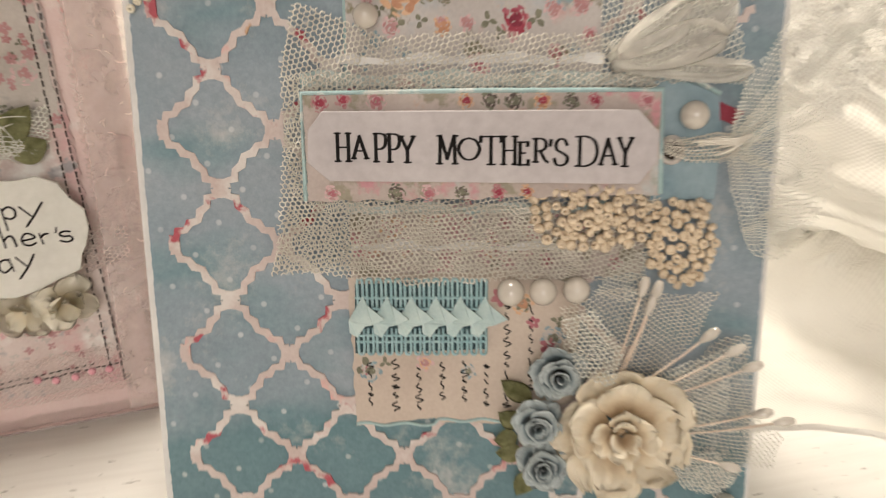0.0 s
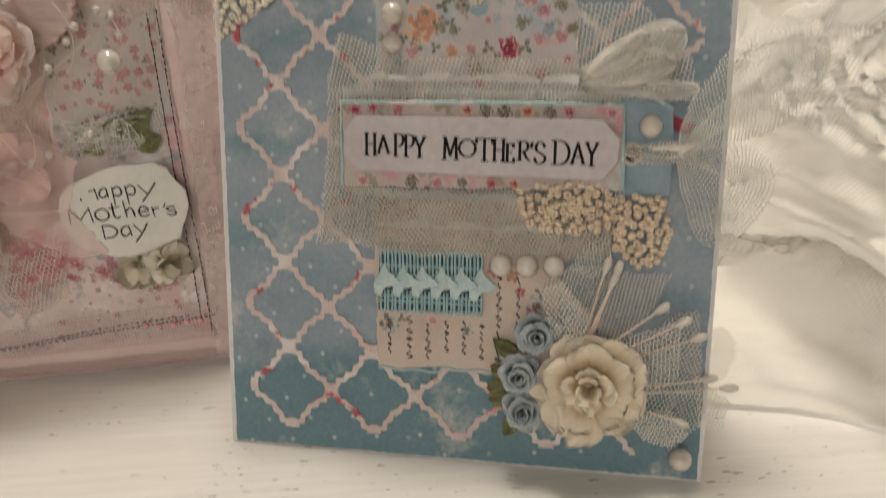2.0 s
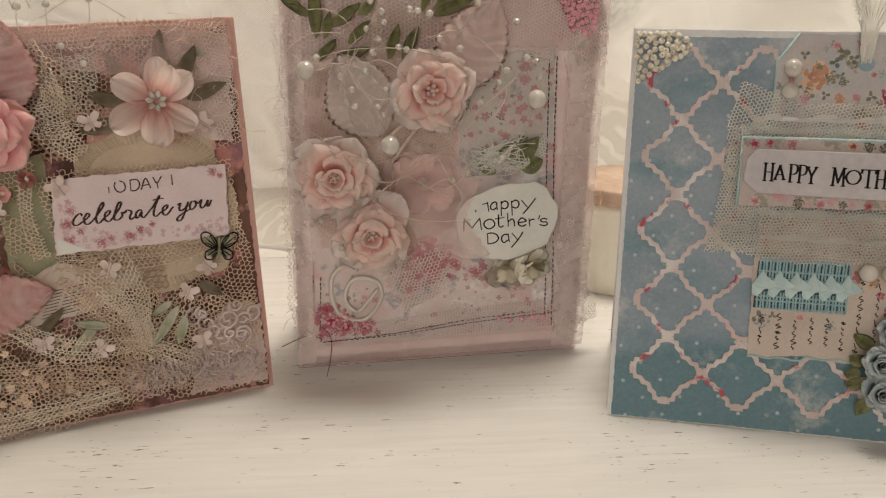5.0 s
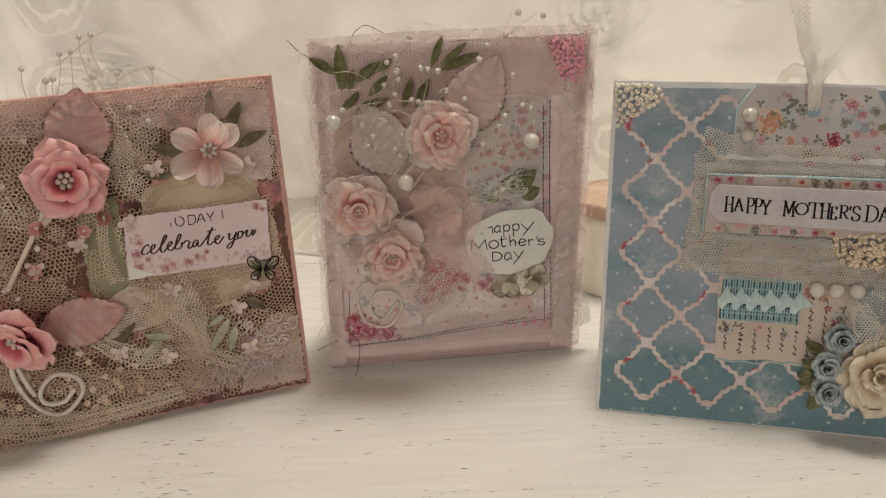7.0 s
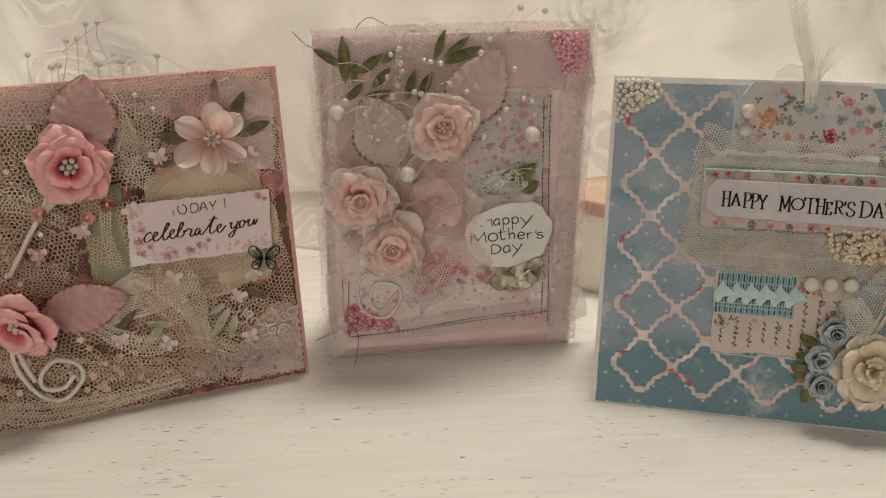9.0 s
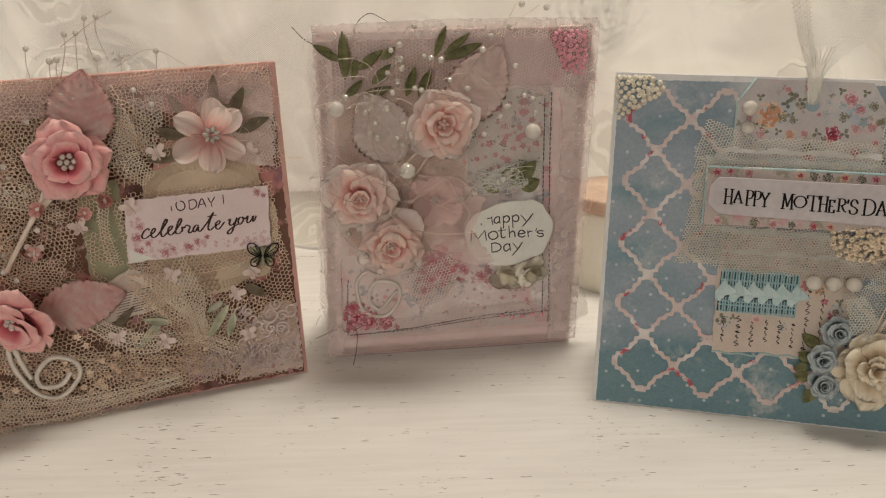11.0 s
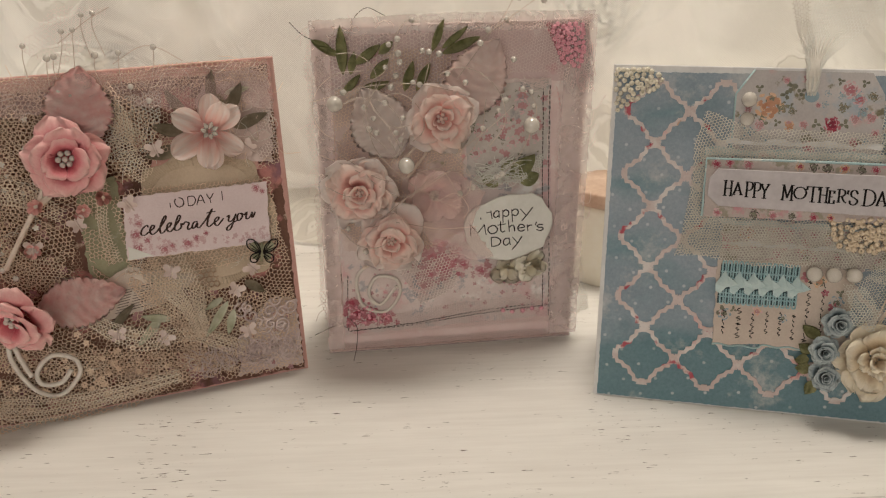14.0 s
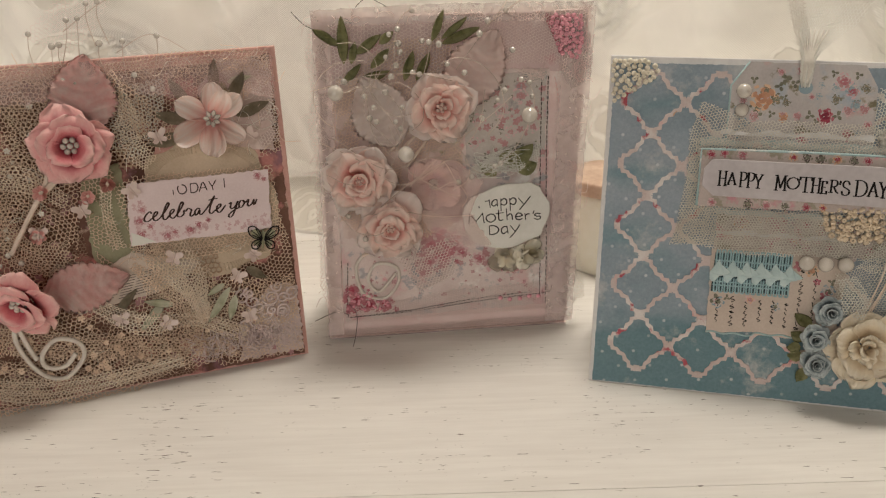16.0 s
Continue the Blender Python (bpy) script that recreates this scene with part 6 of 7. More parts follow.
    for _ in range(150):
        x, y = rng.choice(((rng.uniform(2, 118), 148 + rng.uniform(-2, 2)), (3.5 + rng.uniform(-2.5, 3), rng.uniform(8, 148)), (115.5 + rng.uniform(-3, 3), rng.uniform(8, 146))))
        a, L = rng.uniform(0, 6.28), rng.uniform(3, 9)
        fe.append(spline([(x, y, 1.6), (x + 0.5 * L * math.cos(a), y + 0.5 * L * math.sin(a), 3.2), (x + L * math.cos(a + 0.8), y + L * math.sin(a + 0.8), 1.4)], 4))
    tubes("frayed_thread", fe, 0.11, M["netpink"], c, "frayed pale pink threads", 4)
    # pink tulle, bead corners
    slab("tulle", [(100, 148), (117, 147), (116.5, 128), (108, 130), (103, 139)], 2.0, 2.6, M["hotpink"], c, "raspberry pink tulle corner", jag=0.9, step=1.2, seed=9)
    cluster(c, [(102, 147.5), (116.5, 147), (115.5, 129), (108, 131), (104, 138)], 70, 1.1, 3.0, "beadpink", 61, 1.0)
    fz = [spline([(112 + rng.uniform(-3, 4), 126 + rng.uniform(-8, 20), 2.6), (116 + rng.uniform(-2, 3), 128 + rng.uniform(-9, 18), 3.4), (118 + rng.uniform(-2, 4), 126 + rng.uniform(-10, 20), 2.0)], 5) for _ in range(44)]
    tubes("tulle_fibre", fz, 0.12, M["tulle"], c, "pale pink tulle fibres", 4)
    for k, (poly, n, key) in enumerate((([(8, 14), (33, 13), (32, 19), (24, 22), (18, 27), (9, 29)], 60, "hotpink"), ([(44, 54), (58, 52), (66, 40), (60, 30), (53, 34), (45, 30), (40, 42)], 60, "pinkprint"), ([(48, 48), (60, 46), (62, 36), (52, 36)], 16, "hotpink"), ([(70, 42), (86, 38), (94, 31), (84, 30), (70, 36)], 26, "pinkprint"), ([(80, 100), (100, 96), (100, 120), (84, 118)], 18, "pinkprint"))):
        prints("lace_motif", c, scatter_spots(poly, n, 0.7, 1.8, 70 + k), 2.8 + 0.02 * k, M[key], 80 + k, 5, "raspberry pink lace motif" if key == "hotpink" else "rose pink lace motif")
    net("netting", [(104, 8), (113, 8), (116, 126), (106, 126)], 1.4, 0.13, flat(2.2, 0.5, 0.4, 1.0), M["netpink"], c, "pale pink net border", 0.2, 48)
    net("netting", [(60, 148), (118, 149), (121, 120), (114, 118), (104, 128), (70, 128)], 1.3, 0.12, flat(3.0, 0.6, 0.3, 1.0), M["netpink"], c, "sheer pink tulle", 0.4, 49)
    net("netting", [(8, 8), (108, 9), (108, 24), (60, 22), (8, 16)], 1.3, 0.1, flat(2.8, 0.4, 0.3, 1.0), M["netpink"], c, "", 0.6, 50)
    cluster(c, [(9, 15), (30, 14), (30, 18), (22, 22), (11, 27)], 26, 0.8, 3.0, "beadpink", 62, 0.4)
    for x in (82.5, 87, 92, 96.5, 101):
        pearl(c, x, 15.8 + 0.6 * math.sin(x), 3.0, 1.1, "beadpink", "flat_pearl", "flat pink pearl dot", 0.6)
    slab("frosted_film", [(104.5, 2), (118.0, 2), (121.5, 151), (108.5, 149)], 2.9, 3.1, M["frostfilm"], c, "frosted blush film border", jag=0.3, seed=90)
    slab("frosted_film", [(0.0, 2), (7.0, 2), (10.5, 149), (2.6, 151)], 2.9, 3.1, M["frostfilm"], c, "", jag=0.3, seed=91)
    slab("frosted_film", [(2.6, 145.5), (60, 146), (119, 145), (120.5, 152.6), (60, 153.6), (2.6, 152.4)], 2.4, 2.6, M["frostfilm"], c, "", jag=0.3, seed=92)
    slab("tulle_sheet", [(44, 88), (62, 86), (74, 76), (68, 60), (78, 44), (66, 44), (50, 52), (40, 66)], 9.0, 9.15, M["pinktulle"], c, "blush tulle over the blooms", jag=0.7, seed=93, bend=lambda x, y: 1.2 * math.sin(x * 0.25 + y * 0.2))
    # leaves
    leaf("leaf", c, (60, 110), (80, 142), 25, M["leafblush"], 9.0, -0.02, "large pearly blush leaf with scalloped edge", 0.045, 3, 0.12, 0.3)
    leaf("leaf", c, (36, 94), (22, 124), 25, M["leafwhite"], 9.0, -0.02, "pearly white leaf with scalloped edge", 0.045, 4, 0.12, 0.3)
    for k, (r0, tp, w) in enumerate((((15, 130), (15, 150), 5.5), ((12, 139), (3, 145), 5.5), ((14, 138), (6, 142), 4.5), ((20, 134), (31, 142), 5), ((18, 130), (20, 139.5), 5), ((26, 128), (34, 136), 6), ((30, 138), (36, 143), 4.5), ((52, 138), (57, 151), 5), ((56, 139), (67, 148), 4.5), ((56, 137), (72, 143.5), 5), ((45, 122), (51, 134), 6), ((40, 122), (44, 135), 6), ((20, 122), (34, 127), 5), ((14, 122), (22, 130), 5))):
        leaf("sprig_leaf", c, r0, tp, w * (0.66 if k % 3 else 0.85), M["olive"], 3.6 + 0.2 * (k % 3), 0.12, "dark olive pressed leaf", 0, 20 + k, 0.2, 0.25)
    for k, (r0, tp, w) in enumerate((((82, 82), (86, 90), 6), ((86, 81), (96, 92), 8), ((90, 79), (98, 83), 7), ((80, 78), (72, 84), 5))):
        leaf("sprig_leaf", c, r0, tp, w, M["olive"], 3.6, 0.1, "", 0, 40 + k, 0.12, 0.5)
    # fabric bloom and pale roses
    fab = [(6, 11.5, 11, 10, 2.0, 0, dict(cup=0.12, side=0.2, curl=0.2, ruffle=0.7))]
    blossom("fabric_bloom", c, (51.5, 75.5, 3.4), fab, M["fabricpetal"], M["stem"], "dusty pink fabric bloom with ring centre", 71, (0, 0), 2.4)
    net("tulle", [(44, 66), (62, 56), (68, 66), (64, 84), (56, 88)], 1.2, 0.16, flat(4.4, 0.8, 0.3), M["tulle"], c, "dusty pink tulle", 0.4, 52)
    rings = [(4, 12.8, 4.2, 50, 0.12, 1.3, 0.3, 0.0), (4, 10.4, 6.6, 54, 0.2, 1.1, 0.25, 0.8), (3, 7.0, 8.0, 64, 0.22, 0.7, 0.15, 1.4), (3, 4.2, 7.2, 66, 0.16, 0.4, 0.0, 1.8)]
    for k, (x, y, z, tl) in enumerate(((54.6, 110.5, 12, (-4, 2)), (19.0, 80.5, 10, (0, -6)), (31.6, 57.0, 11, (4, -3)))):
        outer = [(4, 15.6, 3.2, 50, 0.06, 1.6, 0.35, -0.6)]
        rose("rose_sepal", c, (x, y, z - 0.4), outer, M["blushouter"], M["blushouter"], "sheer outer petals of a blush rose", 181 + k, tl, 1.6)
        b = rose("rose", c, (x, y, z), rings, M["blushrose"], M["blushrose"], "pale blush fabric rose with pearl centre", 81 + k, tl, 2.0)
        for q in range(6):
            w = 2 * math.pi * q / 5
            pearl(b, 1.7 * math.cos(w) * (q < 5), 1.7 * math.sin(w) * (q < 5), 5.4 + 0.6 * (q == 5), 0.9, "palecentre", "stamen", squash=1.0)
    for st in (((54, 104, 6), (46, 92, 4), (40, 84, 3.4)), ((52, 104, 6), (44, 98, 4), (38, 92, 3.4)), ((28, 48, 6), (23, 45, 5), (18, 42, 4))):
        tubes("rose_stem", [spline(st, 6)], 0.7, M["stem"], c, "pale paper rose stem")
    tubes("cord", [spline([(22, 46, 4), (15, 38, 3.4), (17, 24, 3.2), (27, 20, 3.2), (34, 28, 3.3), (33, 36, 3.5), (24, 38, 3.6), (20, 30, 3.6), (25, 24, 3.7), (33, 33, 3.8)], 8)], 0.8, M["cord"], c, "ivory curled paper cord")
    # die-cut oval label
    plate = [(64.1, 60.0), (65.4, 64.5), (68.8, 68.5), (74, 70.0), (79, 72.6), (85.4, 73.8), (91, 73.2), (95, 74.0), (99.8, 71.6), (101.6, 67.4), (104.6, 64), (104.9, 58.7), (103.4, 54), (101.6, 51.6), (101.0, 47.6), (95, 45.6), (90, 43.2), (84.1, 42), (78, 43), (73, 44.6), (68.8, 47.0), (65.6, 52)]
    slab("label_plate", plate, 7.0, 8.0, M["tagwhite"], c, "scalloped white oval label", bevel=0.3)
    slab("label_mount", [(72, 50), (96, 50), (96, 66), (72, 66)], 2.7, 7.0, M["white_card"], c, "raised foam mount")
    words = [('h_worn', 71.9, 62.8), ('a', 77.9, 63.2), ('p', 82.0, 60.7), ('p2', 86.1, 60.7), ('y', 90.1, 61.0), ('M', 67.3, 55.2), ('o', 75.3, 55.5), ('t', 79.8, 56.0), ('h', 84.6, 56.1), ('e', 89.0, 55.9), ('r', 93.3, 55.8), ('mark', 97.1, 58.5), ('s', 97.7, 55.6), ('D', 76.8, 49.2), ('a2', 82.6, 49.4), ('y2', 86.5, 47.1)]
    pen("lettering", [(ROUND[k], x, y, 6.0, 6.0, 5) for k, x, y in words], 0.58, 0.5, 8.04, M["ink"], c, "thin black printed letters, partly worn")
    # paper bow under the label
    bm_layers = [(4, 8.0, 9.0, 12, 0.5, 0, dict(cup=0.1, side=0.12, curl=0.15, ruffle=0.8)), (3, 5.0, 6.0, 34, 0.5, 0.8, dict(cup=0.1, side=0.25, ruffle=0.6))]
    blossom("paper_bloom", c, (84.6, 37.6, 4.6), bm_layers, M["creampetal"], M["creambow"], "crumpled cream paper bloom", 91, (10, -6), 1.2)
    blossom("paper_bloom", c, (94.6, 39.0, 5.2), bm_layers, M["creampetal"], M["creambow"], "crumpled cream paper bloom", 92, (10, 10), 1.2)
    # pearls on wires
    for x, y, r in ((10.4, 117.7, 3.4), (94.2, 104.6, 3.6), (39.4, 89.4, 3.6)):
        pearl(c, x, y, 22.0, r, label="large ivory pearl")
    small = [(34.1, 141.4), (37.7, 143.5), (37.8, 137.7), (32.4, 132.2), (38.3, 134.2), (34.3, 123.9), (26.4, 111.1), (27.2, 104.9), (24.4, 106.4), (35.5, 104.4), (37.6, 101.4), (54.8, 136.8), (47.8, 138.4), (50.6, 137.7), (81.6, 83.4), (79.1, 82.2), (68.5, 77.7), (62.6, 75.5), (93.9, 119.2), (90.2, 120.6), (82.9, 116.2), (80, 112), (86.1, 133.3), (73.1, 104.4), (95.2, 113.0), (36.5, 128.6), (31.6, 117.5), (43.5, 125.5), (46.3, 124.5), (14.5, 122.6), (38.6, 110.6), (22.5, 49.6), (19.8, 50.6), (12.6, 62), (65.6, 124.5), (72, 140.5), (58.2, 128.4), (22.8, 116), (75.5, 146), (83, 150), (98.5, 157), (88.2, 158.6), (44, 151)]
    wires = []
    for k, (x, y) in enumerate(small):
        z = 15.0 if y < 146 else 4.0
        pearl(c, x, y, z + 0.4 * math.sin(k * 2.1), 1.15 + 0.25 * (k % 3) * 0.5, label="" if k else "small ivory pearl")
    beadwire = [((40, 89, 12), (30, 100, 11), (22, 112, 11), (30, 128, 11), (38, 143, 10)), ((10, 117, 12), (22, 121, 12), (26, 100, 11), (40, 84, 12), (58, 72, 11), (64, 70, 9)), ((94, 105, 12), (95.3, 113, 11), (93, 119, 10), (88, 120.5, 10)), ((93, 104, 12), (88, 92, 10), (80, 83, 9), (72, 80, 9), (60, 88, 11), (40, 78, 12), (18, 58, 8)), ((40, 89, 12), (36, 101, 11), (30, 112, 10), (26, 118, 10))]
    loopwire = [((2, 95, 4), (18, 90, 11), (36, 78, 12), (54, 86, 12), (70, 100, 11), (74, 118, 10)), ((24, 64, 11), (34, 66, 12), (52, 62, 12), (70, 60, 9)), ((8, 98, 6), (30, 86, 13), (52, 90, 13), (62, 76, 11)), ((40, 76, 11), (56, 92, 12), (76, 106, 10), (86, 114, 9)), ((0, 118, 5), (14, 123, 10), (26, 126, 11), (44, 126, 11), (60, 122, 10))]
    edgewire = [((52, 74, 11), (60, 78, 12), (66, 70, 10), (64, 64, 9)), ((34, 120, 9), (36, 134, 9), (38, 146, 7), (44, 151, 4)), ((46, 118, 9), (50, 132, 9), (51, 139, 9)), ((62, 126, 8), (74, 140, 5), (83, 150, 3), (88, 158, 2)), ((70, 140, 6), (86, 150, 4), (98, 157, 2))]
    for pts in beadwire + loopwire + edgewire:
        wires.append(spline([(x, y, z * 1.5) for x, y, z in pts], 10))
    wr = random.Random(77)
    for k in range(9):
        x, y, r = wr.uniform(14, 62), wr.uniform(62, 132), wr.uniform(12, 26)
        a0 = wr.uniform(0, 6.28)
        wires.append(spline([(x + r * math.cos(a0 + q * 0.6) * (1 - 0.05 * q), y + 0.8 * r * math.sin(a0 + q * 0.6), 17 + 4 * math.sin(q + k)) for q in range(6)], 8))
    tubes("wire", wires, 0.16, M["wire"], c, "fine clear beading wire", 5)
    # loose threads
    for line in (spline([(19.7, 147.8, 2), (21, 153, 2), (26, 156.5, 1), (31, 154.5, 1), (36, 151.4, 1)], 8), spline([(10, 12, 2.7), (4, 14, 3), (-6, 11, 5)], 6), spline([(10, 13, 2.7), (13.4, 8, 4), (12.6, 1.0, 9.5), (11, 0.4, 21)], 8), spline([(6, 144, 2), (0, 147, 2), (-5, 152, 0)], 6)):
        tubes("thread_end", [line], 0.16, M["thread"], c, "loose black thread end", 5)
    fit_raised_to_view(c, 0, ((22, 205, 340), (22, 205, 340)))
    return c


M["palecentre"] = simple("blush_pearl_centre", (0.66, 0.48, 0.42), (0.76, 0.62, 0.56), 100, 0.3, 0, spec=0.7)
mid_card()


# ---- the square pink and tan card ----
def left_card():
    c = card_root((-0.3089, 0.0753, 0.0), 33.5, 6.0, "dusty pink handmade card covered with tan lace and coral roses")
    back_leaf(c, 0.5, 138.5, 138.6, 6.0, M["pinkside"], 18.0)
    slab("base", [(0, 0), (139, 0), (139, 139.2), (0, 139.2)], -4.0, 0.0, M["pinkside"], c, "dusty pink folded card base", bevel=0.5)
    slab("paper_panel", [(1, 1), (137.4, 1), (136.4, 136.5), (1, 136)], 0.02, 0.5, M["leftpaper"], c, "brown and mauve mixed media paper", jag=0.4, step=1.6, seed=2)
    slab("top_strip", [(1, 133), (126, 134.5), (137, 137.6), (137, 138.6), (1, 138.6)], 0.5, 1.0, M["pinkside"], c, "pink torn paper strip", jag=0.6, step=1.5, seed=3)
    slab("lace_paper", [(108, 3), (137, 3), (137, 34), (126, 37), (112, 24)], 0.6, 0.9, M["lilac"], c, "mauve lace patterned paper", jag=0.8, step=1.5, seed=4)
    slab("green_paper", [(55.5, 62), (56.5, 92), (60, 97), (72, 98), (72, 55), (60, 52)], 1.0, 1.5, M["greenstrip"], c, "moss green torn paper strip", jag=0.5, seed=5)
    slab("script_paper", [(46, 36.5), (80, 41.5), (86, 44), (98, 52), (70, 60), (52, 52)], 2.9, 3.2, M["script"], c, "cream printed text paper scrap", jag=0.4, seed=6)
    rows = [[Vector((54 + k * 0.5 + g, 40.0 + 1.15 * k + 0.11 * g, 3.24)), Vector((54 + k * 0.5 + g + L, 40.0 + 1.15 * k + 0.11 * (g + L), 3.24))] for k in range(9) for g, L in ((0, 5.0 + k % 3), (8.5, 4.5), (14, 7.0 - k % 2))]
    tubes("text_bar", rows, 0.13, M["brownink"], c, "", 4)
    # ribbed scalloped tag behind the label
    scal = []
    for a in np.linspace(0, 2 * math.pi, 73)[:-1]:
        r = 1 + 0.055 * math.cos(a * 8) + 0.03 * math.cos(a * 3 + 1)
        scal.append((104 + 27 * r * math.copysign(abs(math.cos(a)) ** 0.7, math.cos(a)), 74 + 29 * r * math.copysign(abs(math.sin(a)) ** 0.7, math.sin(a))))
    slab("scalloped_tag", scal, 1.7, 2.3, M["kraft"], c, "tan ribbed scalloped tag", bevel=0.15)
    ribs = []
    for a in np.linspace(0, 2 * math.pi, 150)[:-1]:
        ca, sa = math.copysign(abs(math.cos(a)) ** 0.7, math.cos(a)), math.copysign(abs(math.sin(a)) ** 0.7, math.sin(a))
        ribs.append([Vector((104 + 22 * ca, 74 + 24.5 * sa, 2.3)), Vector((104 + 26 * ca, 74 + 28 * sa, 2.3))])
    tubes("tag_rib", ribs, 0.24, M["kraft"], c, "", 4)
    slab("paper_scrap", [(84, 96), (128, 94), (130, 110), (110, 116), (88, 110)], 1.4, 1.7, M["pinkside"], c, "pink paper scrap", jag=0.6, seed=8)
    slab("gauze_strip", [(0, 126), (40, 124), (70, 127), (100, 121), (120, 124), (137, 118), (137, 138), (0, 138)], 4.2, 4.35, M["pinktulle"], c, "blush tulle along the upper edge", jag=0.8, seed=95, bend=lambda x, y: 0.8 * math.sin(x * 0.3))
    slab("mauve_scrap", [(112, 100), (134, 96), (136, 134), (116, 136), (106, 124)], 1.75, 1.95, M["mauvebrown"], c, "mauve flower printed paper", jag=0.7, seed=96)
    # layered tan netting
    net("netting", [(0, 2), (70, 2), (110, 12), (136, 20), (136, 40), (70, 44), (50, 60), (56, 95), (74, 100), (86, 112), (90, 128), (60, 136), (0, 136)], 1.9, 0.21, flat(2.0, 0.7, 0.2, 1.0), M["nettan"], c, "tan open net lace", 0.2, 51, 0.8, 0.2)
    net("netting", [(0, -4), (40, -6), (60, -3), (75, 2), (110, 6), (104, 14), (60, 24), (24, 20), (0, 24)], 1.85, 0.22, flat(3.6, 0.8, 0.22, 2.0), M["nettan"], c, "tan netting hanging over the lower edge", 0.5, 52, 0.7, 0.2)
    net("netting", [(76, 92), (132, 90), (134, 62), (128, 58), (72, 58), (68, 88)], 1.8, 0.19, flat(2.7, 0.4, 0.25, 3.0), M["nettan"], c, "", 0.1, 53)
    net("netting", [(70, 54), (100, 50), (104, 38), (92, 16), (80, 26), (74, 40)], 1.6, 0.2, flat(3.4, 0.7, 0.3, 4.0), M["nettan"], c, "tan netting", 0.3, 54, 0.4, 0.3)
    net("netting", [(72, 128), (94, 130), (92, 116), (80, 98), (70, 104)], 1.5, 0.2, flat(3.2, 0.7, 0.35, 5.0), M["net"], c, "cream lace netting", 0.6, 55, 0.6, 0.2)
    net("netting", [(86, 134), (136, 136), (137, 96), (120, 92), (92, 94)], 1.6, 0.14, flat(1.5, 0.5, 0.25, 2.2), M["nettan"], c, "", 0.45, 91, 0.7, 0.2)
    net("netting", [(96, 50), (136, 60), (137, 2), (100, 2), (84, 20)], 1.8, 0.19, flat(1.5, 0.5, 0.25, 3.2), M["nettan"], c, "", 0.7, 92, 0.7, 0.2)
    net("netting", [(0, 1), (90, 1), (74, 56), (54, 60), (52, 134), (0, 134)], 1.5, 0.14, flat(1.0, 0.4, 0.25, 4.2), M["netbrown"], c, "brown net underlay", 0.9, 93, 0.7, 0.2)
    net("netting", [(54, 96), (64, 100), (66, 58), (58, 54)], 1.8, 0.19, flat(2.2, 0.4, 0.4, 1.2), M["nettan"], c, "", 0.3, 94, 0.9, 0.35)
    net("netting", [(0, 60), (0, 134), (50, 134), (52, 98), (30, 70)], 1.8, 0.19, flat(3.2, 0.6, 0.2, 6.0), M["nettan"], c, "", 0.8, 56, 0.2)
    net("netting", [(112, 134), (136, 136), (137, 100), (128, 98), (130, 120)], 1.4, 0.14, flat(2.4, 0.8, 0.3, 6.0), M["netpink"], c, "pale pink gauze", 0.8, 57)
    net("netting", [(94, 58), (104, 58), (106, 46), (96, 44)], 2.3, 0.36, flat(2.9, 0.3), M["netbrown"], c, "dark honeycomb print", 0.0, 58)
    net("netting", [(71, 104), (80, 106), (80, 95), (72, 95)], 2.0, 0.5, flat(2.8, 0.2), M["netbrown"], c, "", 0.0, 59)
    for k, (path, wide) in enumerate(((((0, 34, 3.4), (20, 30, 4.2), (46, 22, 3.8), (74, 18, 4.2), (108, 9, 3.2)), [5, 7, 5, 7, 4]), (((74, 58, 3.2), (82, 48, 4.2), (88, 36, 4.2), (94, 22, 3.6), (104, 14, 3)), [9, 7, 5, 6, 8]),
                                     (((58, 134, 3), (72, 126, 4), (84, 116, 4), (90, 104, 3.4)), [5, 7, 6, 8]), (((0, 126, 3), (16, 104, 4), (20, 82, 4.4), (30, 66, 4), (46, 60, 3)), [8, 6, 9, 6, 8]), (((2, 134, 2.6), (40, 135, 3.4), (70, 134, 3), (100, 135, 3.2), (136, 134, 2.6)), [3, 4, 3, 5, 4]),
                                     (((70, 60, 3.2), (96, 59, 3.8), (118, 60, 3.4), (134, 64, 3)), [4, 5, 4, 6]))):
        net_ribbon("gathered_netting", path, wide, 1.8, 0.2, M["nettan"], c, "tan netting gathered in folds", 120 + k, (116, 58, 46, 82, 136, 66)[k])
    for k, (path, wide, long) in enumerate(((((0, 112, 4), (14, 98, 5), (34, 96, 4.6), (50, 84, 4.2)), [4, 3, 5, 3], 62), (((70, 132, 4), (78, 118, 5.2), (76, 106, 4.4), (84, 96, 4)), [6, 3, 6, 4], 42), (((52, 40, 4), (70, 28, 5), (92, 26, 4.4), (112, 14, 4)), [3, 5, 3, 4], 70),
                                          (((84, 58, 4), (92, 44, 5.4), (94, 34, 5), (96, 24, 4)), [10, 7, 4, 3], 38), (((0, 14, 4.4), (24, 6, 5.2), (50, 5, 5), (84, 8, 4)), [4, 6, 4, 3], 88), (((66, 62, 4), (64, 78, 5), (66, 96, 4.4)), [3, 2, 3], 36))):
        net_ribbon("cream_lace", path, wide, 1.6, 0.22, M["creamnet"], c, "cream honeycomb lace scrap" if not k else "", 160 + k, long)
    rng = random.Random(41)
    fr = []
